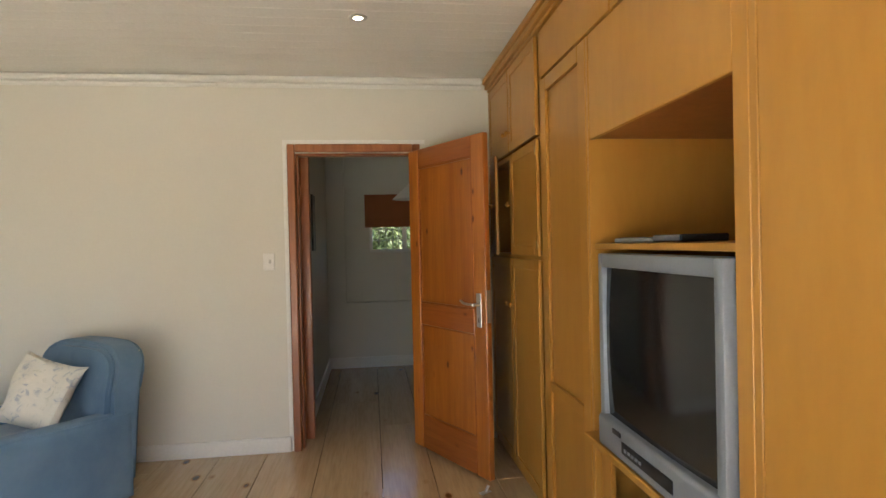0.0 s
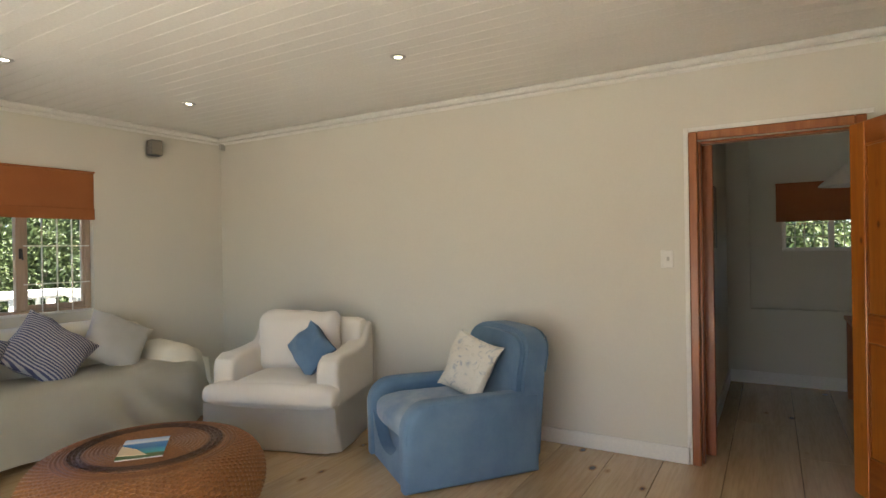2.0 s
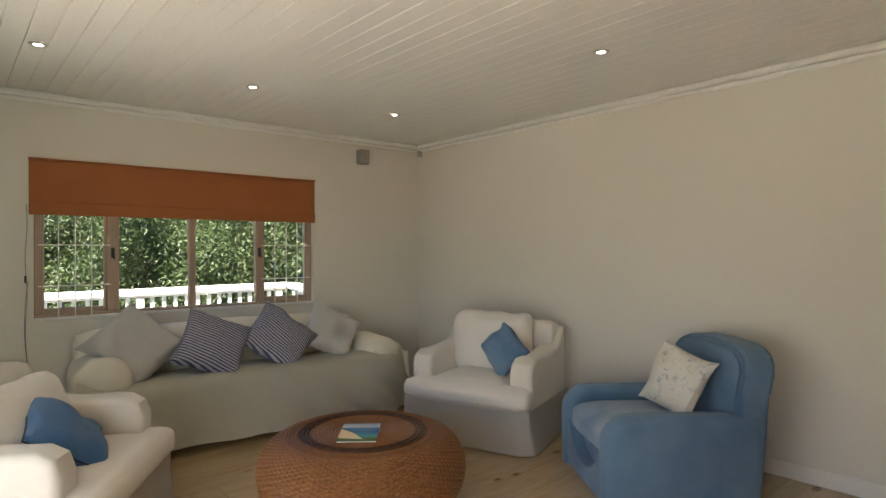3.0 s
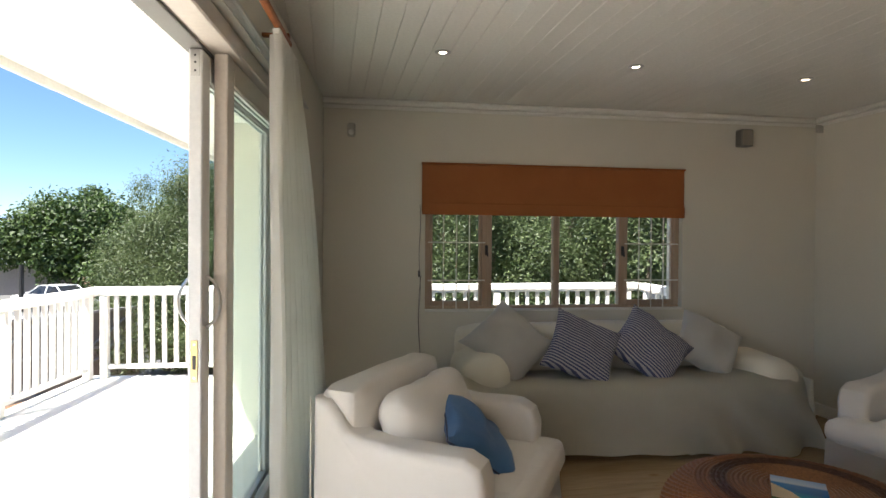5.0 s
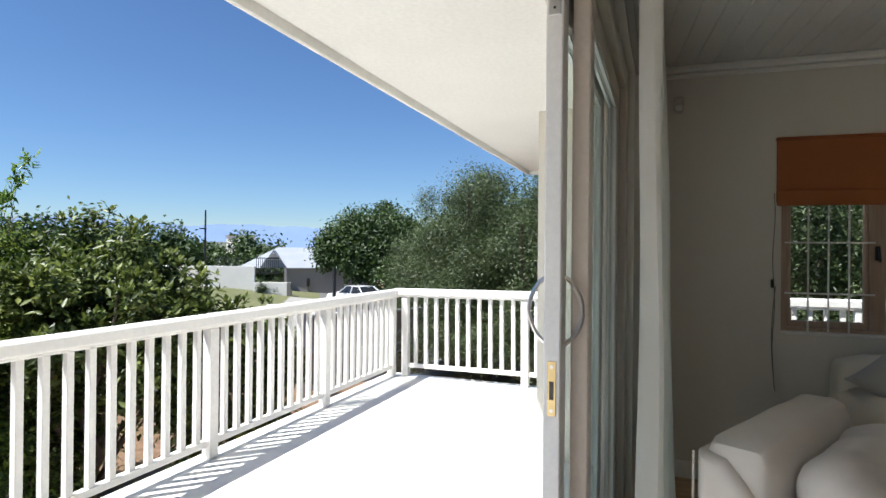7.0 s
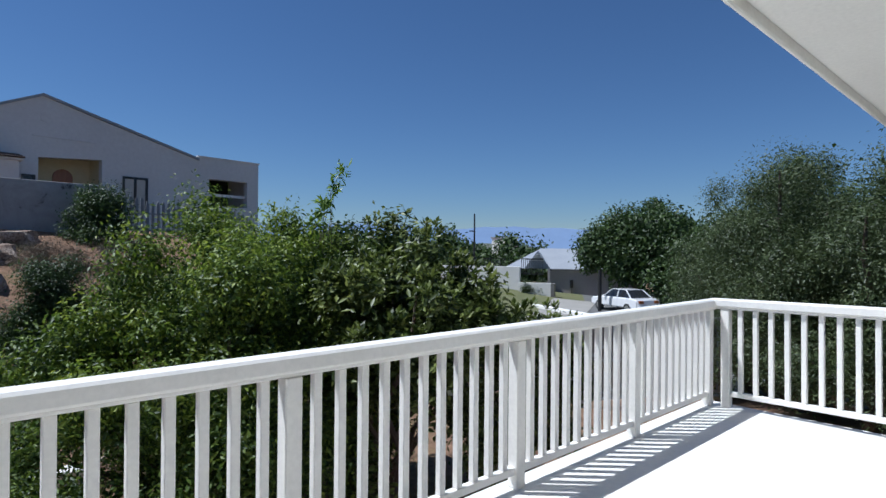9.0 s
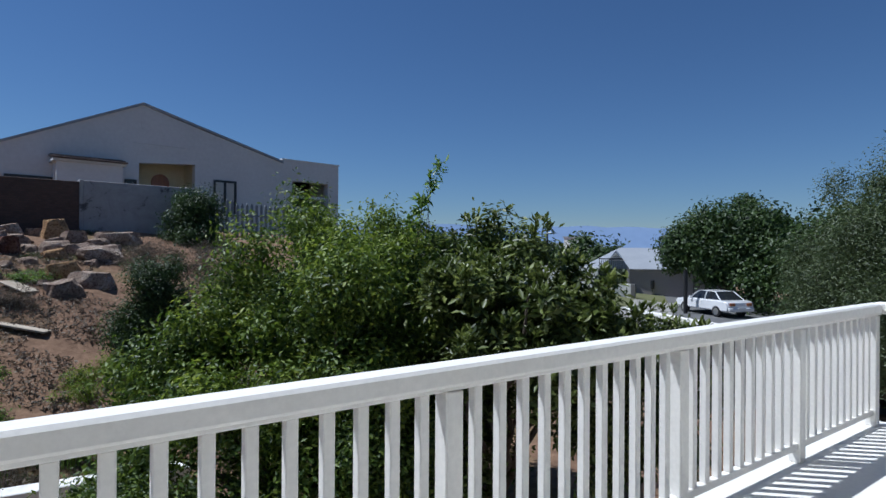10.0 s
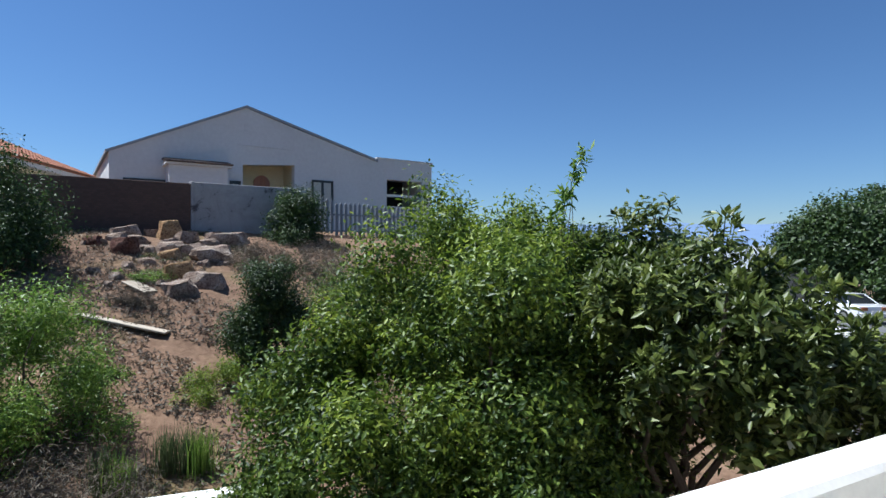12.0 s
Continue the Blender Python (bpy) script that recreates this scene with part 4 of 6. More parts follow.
cushion("striped_cushion", WEST @ pose(0.53, -0.085, 0.70, 62, 0, 90) @ pose(0, 0, 0, 0, 0, -26), 0.51, 0.48, 0.22, STRIPE, "navy and white striped square cushion on the sofa", 1.0)
cushion("striped_cushion", WEST @ pose(0.49, 0.45, 0.695, 58, 0, 90) @ pose(0, 0, 0, 0, 0, -44), 0.53, 0.48, 0.22, STRIPE, "navy and white striped square cushion leaning on the other one", 4.0)
cushion("grey_cushion", WEST @ pose(0.42, -0.60, 0.735, 56, 0, 90) @ pose(0, 0, 0, 0, 0, -48), 0.53, 0.51, 0.22, GREYC, "plain pale grey cushion propped at the sofa's arm", 7.0)
cushion("grey_cushion", WEST @ pose(0.40, 0.97, 0.69, 52, 0, 90) @ pose(0, 0, 0, 0, 0, -34), 0.48, 0.47, 0.20, GREYC, "plain pale grey cushion at the sofa's far end", 9.0)


def armchair(m, label, sag=0.0):
    """Faces local -y; sag lowers and tips the loose back cushion."""
    c = thing("armchair", m, label, "armchair", "white armchairs")
    w, d = 1.0, 0.86
    part("seat_base", soft(bmesh.new(), 0, -0.0, 0.20, w - 0.03, d - 0.04, 0.30, 0.03, 8, (0, 0, 0), 0.004, 5, 1), SLIP, c, smooth=True)
    part("backrest", soft(bmesh.new(), 0, d / 2 - 0.11, 0.50, w - 0.10, 0.20, 0.68, 0.06, 9, (0, 0.01, 0.01), 0.008, 4, 2), SLIP, c, smooth=True)
    part("back_cushion", soft(bmesh.new(), 0, 0, 0, 0.68, 0.22, 0.50 - 0.6 * sag, 0.10, 12, (0, 0.03, 0.008), 0.03, 5, 3), SLIP, c, smooth=True, m=pose(-0.02, d / 2 - 0.29 - 0.6 * sag, 0.655 - 0.55 * sag, -160 * sag, 0, 0))
    bm = bmesh.new()
    soft(bm, 0, -0.12, 0.385, 0.64, 0.62, 0.15, 0.06, 9, (0, 0, 0.03), 0.008, 5, 4)
    soft(bm, 0, -d / 2 + 0.055, 0.37, w + 0.02, 0.20, 0.15, 0.065, 9, (0, 0.005, 0.015), 0.008, 5, 5)
    part("seat_cushion", bm, SLIP, c, smooth=True)
    arm = [(d / 2 - 0.015, 0.12), (-d / 2 + 0.10, 0.12), (-d / 2 + 0.085, 0.53), (-d / 2 + 0.11, 0.60), (-d / 2 + 0.18, 0.635), (0.0, 0.64), (d / 2 - 0.24, 0.655), (d / 2 - 0.18, 0.685), (d / 2 - 0.14, 0.74), (d / 2 - 0.09, 0.79), (d / 2 - 0.015, 0.80)]
    for sx in (-1, 1):
        x0, x1 = (-w / 2 + 0.005, -w / 2 + 0.175) if sx < 0 else (w / 2 - 0.175, w / 2 - 0.005)
        bm = extrude_profile(bmesh.new(), arm, x0, x1, 0.035, 4)
        bmesh.ops.subdivide_edges(bm, edges=[e for e in bm.edges if e.calc_length() > 0.12], cuts=5, use_grid_fill=True)
        for v in bm.verts:
            v.co += noise.noise_vector(v.co * 6 + Vector((sx * 3, 0, 0))) * 0.006
        part("arm", bm, SLIP, c, smooth=True)
    bm = bmesh.new()
    per = []
    n = 40
    for (x0, y0), (x1, y1) in (((-w / 2, -d / 2), (w / 2, -d / 2)), ((w / 2, -d / 2), (w / 2, d / 2)), ((w / 2, d / 2), (-w / 2, d / 2)), ((-w / 2, d / 2), (-w / 2, -d / 2))):
        nx, ny = (y1 - y0), -(x1 - x0)
        ln = math.hypot(nx, ny)
        for i in range(n):
            t = i / n
            pleat = -0.018 if i in (0, n - 1) else 0.0
            per.append((x0 + (x1 - x0) * t, y0 + (y1 - y0) * t, nx / ln, ny / ln, pleat))
    rows = []
    for j in range(7):
        f = j / 6
        rows.append([bm.verts.new((x + nx * (0.006 + f * (0.034 + 0.014 * noise.noise((x * 5, y * 5, 1)) + p)), y + ny * (0.006 + f * (0.034 + 0.014 * noise.noise((x * 5, y * 5, 1)) + p)), 0.31 - 0.297 * f)) for x, y, nx, ny, p in per])
    k = len(per)
    for a, b in zip(rows[:-1], rows[1:]):
        for i in range(k):
            bm.faces.new((a[i], b[i], b[(i + 1) % k], a[(i + 1) % k]))
    bmesh.ops.solidify(bm, geom=bm.faces[:], thickness=0.004)
    part("skirt", bm, SLIP, c, "slipcover skirt with corner pleats", smooth=True)
    for sx in (-1, 1):
        bm = tube(bmesh.new(), [(sx * (w / 2 - 0.005), d / 2 - 0.012, 0.05 + 0.75 * q / 8) for q in range(9)], 0.004, 6)
        part("seam", bm, SLIP, c, "corded side seam")
    for fx in (-0.4, 0.4):
        for fy in (-0.35, 0.35):
            part("foot", rod(bmesh.new(), (fx, fy, 0), (fx, fy, 0.06), 0.025, 10), FRAMEW, c)
    return c


CH1 = pose(-3.305, 3.262, 0, 0, 0, 18.0)
armchair(CH1, "cream slipcovered armchair against the wall, loose back cushion")
cushion("blue_cushion", CH1 @ pose(0.15, -0.05, 0.655, 62, 0, -22) @ pose(0, 0, 0, 0, 0, -34), 0.44, 0.32, 0.14, DENIM, "small faded blue cushion in the cream armchair", 12.0, NAVY)
CH2 = pose(-3.42, 0.366, 0, 0, 0, 146.5)
armchair(CH2, "cream slipcovered armchair beside the curtain, its back cushion slumped", 0.12)
cushion("blue_cushion", CH2 @ pose(-0.03, -0.15, 0.575, 40, 0, 12) @ pose(0, 0, 0, 0, 0, 22), 0.48, 0.42, 0.15, BLUEC, "deep blue cushion in the cream armchair", 15.0, NAVY)


def club_chair(m):
    """Faces local -y."""
    c = thing("club_chair", m, "faded blue denim club chair with curved arms", "armchair")
    w, d = 0.85, 0.90
    prof = [(d / 2 - 0.02, 0.0), (-d / 2, 0.0), (-d / 2 - 0.005, 0.30)]
    for k in range(9):
        a = math.pi + math.pi / 2 * k / 8
        prof.append((-d / 2 + 0.16 + 0.165 * math.cos(a), 0.345 - 0.165 * math.sin(a)))
    prof += [(-0.15, 0.51), (0.1, 0.505), (d / 2 - 0.10, 0.50), (d / 2 - 0.02, 0.495)]
    for sx in (-1, 1):
        x0, x1 = (-w / 2, -w / 2 + 0.15) if sx < 0 else (w / 2 - 0.15, w / 2)
        part("arm", extrude_profile(bmesh.new(), prof, x0, x1, 0.05, 5), DENIM, c, smooth=True)
        xo = sx * (w / 2 - 0.006)
        part("seam", tube(bmesh.new(), [(xo - sx * 0.010, y + (0.014 if y < -0.3 else 0.0), z - 0.014) for y, z in prof[2:]], 0.0045, 6), DENIM, c, "corded seam", smooth=True)
    bm = bmesh.new()
    pts = []
    for k in range(13):
        a = math.pi * k / 12
        pts.append((math.copysign(abs(math.cos(a)) ** 0.55, math.cos(a)) * 0.41, 0.62 + 0.25 * max(0.0, math.sin(a)) ** 0.62))
    out = [(0.41, 0.06)] + [(x, z) for x, z in pts] + [(-0.41, 0.06)]
    vs = [bm.verts.new((x, d / 2 - 0.21, z)) for x, z in out]
    f = bm.faces.new(vs)
    ex = bmesh.ops.extrude_face_region(bm, geom=[f])
    top = [g for g in ex["geom"] if isinstance(g, bmesh.types.BMVert)]
    bmesh.ops.translate(bm, verts=top, vec=(0, 0.20, 0))
    rim = [e for e in bm.edges if abs(e.verts[0].co.y - e.verts[1].co.y) < 1e-6]
    bmesh.ops.bevel(bm, geom=rim, offset=0.035, segments=4, affect="EDGES")
    for v in bm.verts:
        v.co.y += 0.26 * max(0.0, v.co.z - 0.45) + 0.01
    part("backrest", bm, DENIM, c, smooth=True)
    for off in (-0.200, -0.024):
        part("seam", tube(bmesh.new(), [(x * 0.968, d / 2 + off + 0.26 * max(0, z - 0.45) + 0.01, z - 0.011) for x, z in pts], 0.0055, 6), DENIM, c, "corded seam", smooth=True)
    bm = soft(bmesh.new(), 0, -0.10, 0.335, w - 0.30, 0.66, 0.18, 0.07, 12, (0, 0.01, 0.03), 0.010, 5, 2)
    part("seat_cushion", bm, DENIMP, c, "paler worn seat cushion", smooth=True)
    bm = bmesh.new()
    n = 20
    a, b = [], []
    for i in range(n + 1):
        x = -w / 2 + 0.12 + (w - 0.24) * i / n
        t = 2 * i / n - 1
        a.append((x, 0.12 + 0.22 * abs(t) ** 2.6))
    lo = [bm.verts.new((x, -d / 2 + 0.02, 0.005)) for x, _ in a]
    hi = [bm.verts.new((x, -d / 2 + 0.01, z)) for x, z in a]
    hb = [bm.verts.new((x, -d / 2 + 0.09, z - 0.005)) for x, z in a]
    lb = [bm.verts.new((x, -d / 2 + 0.09, 0.005)) for x, _ in a]
    for i in range(n):
        for p, q in ((lo, hi), (hi, hb), (hb, lb), (lb, lo)):
            bm.faces.new((p[i], p[i + 1], q[i + 1], q[i]))
    bm.faces.new((lo[0], hi[0], hb[0], lb[0]))
    bm.faces.new((lo[n], lb[n], hb[n], hi[n]))
    part("front_panel", bm, DENIM, c, smooth=True)
    part("seat_well", boxes((-w / 2 + 0.14, w / 2 - 0.14, -d / 2 + 0.10, d / 2 - 0.22, 0.03, 0.27)), DENIM, c)
    return c


CH3 = pose(-1.95, 3.29, 0, 0, 0, -37)
club_chair(CH3)
cushion("floral_cushion", CH3 @ pose(0.10, 0.10, 0.63, 64, 0, 26) @ pose(0, 0, 0, 0, 0, -14), 0.40, 0.40, 0.14, FLORAL, "faded floral cream cushion on the blue club chair", 21.0)

# woven round table
table = thing("wicker_table", pose(-2.905, 1.821, 0), "round woven cane table with dark rings, bulging sides", "coffee table")
prof = []
for k in range(46):
    a = radians(-78 + 156 * k / 45)
    prof.append((0.373 + 0.20 * math.cos(a) ** 0.8, 0.20 + 0.191 * math.sin(a)))
bm = bmesh.new()
NS = 232
rings = []
for j, (r, z) in enumerate(prof):
    row = []
    for i in range(NS):
        th = 2 * math.pi * i / NS
        dr = 0.007 * (1 if (i // 2 + j) % 2 else -1) * (1 if i % 2 else 0.4)
        row.append(bm.verts.new(((r + dr) * math.cos(th), (r + dr) * math.sin(th), z)))
    rings.append(row)
for a, b in zip(rings[:-1], rings[1:]):
    for i in range(NS):
        bm.faces.new((a[i], a[(i + 1) % NS], b[(i + 1) % NS], b[i]))
bm.faces.new(rings[0][::-1])
part("woven_side", bm, WICKER, table)
prof = [(0.425, 0.372)]
steps = 44
for k in range(steps + 1):
    rr = 0.43 * (1 - k / steps) + 0.004
    prof.append((rr, 0.386 + 0.014 * (1 - (rr / 0.435) ** 3) + 0.0022 * (1 if k % 2 else -1)))
part("woven_top", lathe(bmesh.new(), prof, 128), WICKER, table, smooth=False)
for rr in (0.305, 0.33, 0.355):
    bm = bmesh.new()
    pts = [(rr * math.cos(2 * math.pi * k / 72), rr * math.sin(2 * math.pi * k / 72), 0.392 + 0.003 * (k % 2)) for k in range(73)]
    tube(bm, pts, 0.008, 6)
    part("braided_ring", bm, WICKER, table, "darker braided ring", smooth=True)

MAG, _nt, _b = shader("magazine_cover", (0.2, 0.4, 0.6), 0.25)
_v = coords(_nt)
_sep = _nt.nodes.new("ShaderNodeSeparateXYZ")
_nt.links.new(_v, _sep.inputs[0])
_a = _nt.nodes.new("ShaderNodeMath")
_a.operation = "MULTIPLY_ADD"
_a.inputs[1].default_value, _a.inputs[2].default_value = 3.3, 0.5
_nt.links.new(_sep.outputs[1], _a.inputs[0])
_c = ramp(_nt, _a.outputs[0], [(0.0, (0.10, 0.16, 0.07)), (0.16, (0.13, 0.22, 0.10)), (0.22, (0.05, 0.38, 0.42)), (0.5, (0.025, 0.17, 0.42)), (0.72, (0.05, 0.22, 0.5)), (0.78, (0.55, 0.66, 0.75)), (1.0, (0.28, 0.46, 0.70))])
_nt.links.new(_c, _b.inputs["Base Color"])
SAND = mottled("sand_print", (0.62, 0.50, 0.30), (0.70, 0.58, 0.38), 0.3)
mag = thing("magazine", pose(-2.853, 1.762, 0.4035, 0, 0, 50), "glossy magazine with a blue sea picture on its cover", "magazine")
part("pages", boxes((-0.103, 0.103, -0.148, 0.148, 0.0, 0.006), bevel=0.001), TRIM, mag)
part("cover", boxes((-0.105, 0.105, -0.15, 0.15, 0.0062, 0.008)), MAG, mag, "sea photograph in blues")
bm = bmesh.new()
fan = bm.faces.new([bm.verts.new((x, y, 0.0084)) for x, y in ((-0.104, -0.10), (0.03, -0.12), (-0.03, -0.02), (-0.104, 0.05))])
up = bmesh.ops.extrude_face_region(bm, geom=[fan])
bmesh.ops.translate(bm, verts=[q for q in up["geom"] if isinstance(q, bmesh.types.BMVert)], vec=(0, 0, 0.0012))
part("beach_print", bm, SAND, mag, "sandy corner of the picture")

# things in the passage room
pend = thing("pendant_lamp", pose(0.42, 5.5, 0), "white metal pendant lamp in the dim room", "pendant lamp")
part("shade", lathe(bmesh.new(), [(0.03, 2.0), (0.06, 1.97), (0.20, 1.845), (0.205, 1.835), (0.19, 1.84), (0.03, 1.96)], 32, False), TRIM, pend, smooth=True)
part("flex", rod(bmesh.new(), (0, 0, 2.0), (0, 0, 2.45), 0.004, 8), TRIM, pend)
pic = thing("picture_frame", pose(-0.503, 4.96, 1.6), "narrow dark picture frame on the passage wall", "picture frame")
part("frame", boxes((0, 0.018, -0.10, 0.10, -0.24, 0.24), bevel=0.003), BLACKP, pic)
frame_3 = thing("door_3", pose(0, 0, 0), "reddish stained door frame on the passage wall", "door frame", kind="structure")
part("jamb", boxes((-0.5045, -0.44, 4.16, 4.23, 0.0, 2.08), bevel=0.004), FRAMEW, frame_3)
part("leaf", boxes((-0.5045, -0.47, 4.2305, 4.44, 0.01, 2.05), bevel=0.004), FRAMEW, frame_3)
desk = thing("side_table", pose(0.62, 5.9, 0), "dark table edge in the dim passage room", "table")
part("tabletop", boxes((-0.18, 0.75, -0.35, 0.35, 0.70, 0.735), bevel=0.004), FRAMEW, desk)
for fx in (-0.14, 0.70):
    for fy in (-0.3, 0.3):
        part("leg", boxes((fx - 0.025, fx + 0.025, fy - 0.025, fy + 0.025, 0, 0.6998), bevel=0.003), FRAMEW, desk)


# ---- ground and distance ----
def at(yaw, d, ox=-1.85, oy=-1.4):
    a = radians(yaw)
    return ox - d * math.sin(a), oy + d * math.cos(a)


def smooth_step(a, b, x):
    t = max(0.0, min(1.0, (x - a) / (b - a)))
    return t * t * (3 - 2 * t)


def height(x, y):
    hill = smooth_step(-7.5, -20.5, y) * 3.45 * smooth_step(-19, -11, x) * (1 - 0.25 * smooth_step(3, 14, x))
    far = max(0.0, math.hypot(x, y) - 65)
    base = -1.55 - 0.85 * smooth_step(-9, -26, x) - 0.03 * min(far, 500)
    mx, my = at(125.5, 46)
    base += 1.0 * math.exp(-((x - mx) ** 2 + (y - my) ** 2) / 28)
    z = base + hill
    if hill > 0.02:
        z += 0.10 * noise.noise((x * 0.9, y * 0.9, 0)) + 0.05 * noise.noise((x * 3, y * 3, 2))
    return z


SOIL, _nt, _b = shader("dry_soil", (0.3, 0.2, 0.14), 0.95, 0, 0.2)
_v = coords(_nt)
_f = noise_tex(_nt, _v, 0.6, 6)
_g = noise_tex(_nt, _v, 6.0, 6, 0.7)
_c = ramp(_nt, _f, [(0.3, (0.16, 0.10, 0.066)), (0.5, (0.25, 0.165, 0.11)), (0.66, (0.18, 0.135, 0.07)), (0.8, (0.13, 0.13, 0.05))])
_nt.links.new(mix(_nt, _c, ramp(_nt, _g, [(0.3, (0.55, 0.5, 0.46)), (0.7, (1.15, 1.1, 1.05))]), 1.0, "MULTIPLY"), _b.inputs["Base Color"])
bump(_nt, _b, _g, 0.8, 0.06)


def axis(lo, hi, near0, near1, fine):
    out, v = [], near0
    while v < near1:
        out.append(v)
        v += fine
    s, v = fine, near1
    while v < hi:
        out.append(v)
        s *= 1.18
        v += s
    out.append(hi)
    s, v = fine, near0
    while v > lo:
        s *= 1.18
        v -= s
        out.append(max(v, lo))
    return sorted(set(out))


xs, ys = axis(-2500, 2500, -22, 6, 0.4), axis(-2500, 2500, -24, 6, 0.4)
verts = [(x, y, height(x, y)) for x in xs for y in ys]
nY = len(ys)
faces = [(i * nY + j, (i + 1) * nY + j, (i + 1) * nY + j + 1, i * nY + j + 1) for i in range(len(xs) - 1) for j in range(nY - 1)]
me = bpy.data.meshes.new("ground")
me.from_pydata(verts, [], faces)
me.polygons.foreach_set("use_smooth", [True] * len(faces))
me.materials.append(SOIL)
ground = tagged(new("ground", me), "dry brown soil slope with sparse grass", "ground", kind="structure")

ASPH = mottled("asphalt", (0.10, 0.10, 0.10), (0.15, 0.15, 0.145), 0.9, 0.5, 20, 0.3, 0.01)
LAWN = mottled("lawn", (0.095, 0.105, 0.04), (0.15, 0.15, 0.065), 0.95, 0.4, 8, 0.6, 0.03)
PAVEM = mottled("pale_paving", (0.25, 0.24, 0.215), (0.32, 0.305, 0.275), 0.9, 0.6, 10, 0.3, 0.01)
# distance haze is put into the mountains' blue base colour
HAZE1 = mottled("hazed_hills", (0.16, 0.23, 0.36), (0.18, 0.25, 0.38), 1.0, 0.002, 0.02, 0, 0.001, spec=0)
HAZE2 = mottled("near_hills", (0.12, 0.14, 0.13), (0.15, 0.16, 0.13), 1.0, 0.01, 0.08, 0, 0.001, spec=0)


def strip(name, mat, pts, width, lift, label, category):
    bm = bmesh.new()
    rows = []
    fine = []
    for (ax, ay), (bx, by) in zip(pts[:-1], pts[1:]):
        k = max(2, int(math.hypot(bx - ax, by - ay) / 0.8))
        fine += [(ax + (bx - ax) * i / k, ay + (by - ay) * i / k) for i in range(k)]
    fine.append(pts[-1])
    for i, (x, y) in enumerate(fine):
        x2, y2 = fine[min(i + 1, len(fine) - 1)]
        x1, y1 = fine[max(i - 1, 0)]
        d = Vector((x2 - x1, y2 - y1)).normalized()
        row = []
        for s in range(9):
            o = (s / 8 - 0.5) * width
            px, py = x - d.y * o, y + d.x * o
            row.append(bm.verts.new((px, py, height(px, py) + lift)))
        rows.append(row)
    for a, b in zip(rows[:-1], rows[1:]):
        for s in range(8):
            bm.faces.new((a[s], b[s], b[s + 1], a[s + 1]))
    return solid(name, bm, mat, pose(0, 0, 0), label, category, kind="structure", smooth=True)


strip("road", ASPH, [at(100, 14), at(108, 22), at(113, 33), at(116, 60), at(117, 90)], 9.0, 0.03, "grey tarred road running downhill", "road")
strip("verge_lawn", LAWN, [at(123.5, 22), at(124, 34), at(121.5, 60)], 10.0, 0.05, "dry green lawn beside the road", "lawn")
strip("driveway", PAVEM, [at(122.5, 17), at(119.5, 30), at(117, 42)], 3.0, 0.07, "pale paved driveway", "driveway")


def ridge(name, mat, dist, y0, y1, h0, amp, label, seed):
    bm = bmesh.new()
    top, low = [], []
    n = 120
    for i in range(n + 1):
        a = y0 + (y1 - y0) * i / n
        x, y = at(a, dist)
        h = h0 + amp * (noise.noise((a * 0.09, seed, 0)) + 0.35 * noise.noise((a * 0.4, seed, 1)))
        top.append(bm.verts.new((x, y, h)))
        low.append(bm.verts.new((*at(a, dist * 0.8), -60 if dist < 1000 else -150)))
    for i in range(n):
        bm.faces.new((low[i], low[i + 1], top[i + 1], top[i]))
    return solid(name, bm, mat, pose(0, 0, 0), label, "hills", kind="structure", smooth=True)


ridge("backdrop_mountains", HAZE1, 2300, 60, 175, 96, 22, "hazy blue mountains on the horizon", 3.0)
ridge("backdrop_hills", HAZE2, 420, 104, 150, 4, 6, "low brown and green hills far off", 8.0)


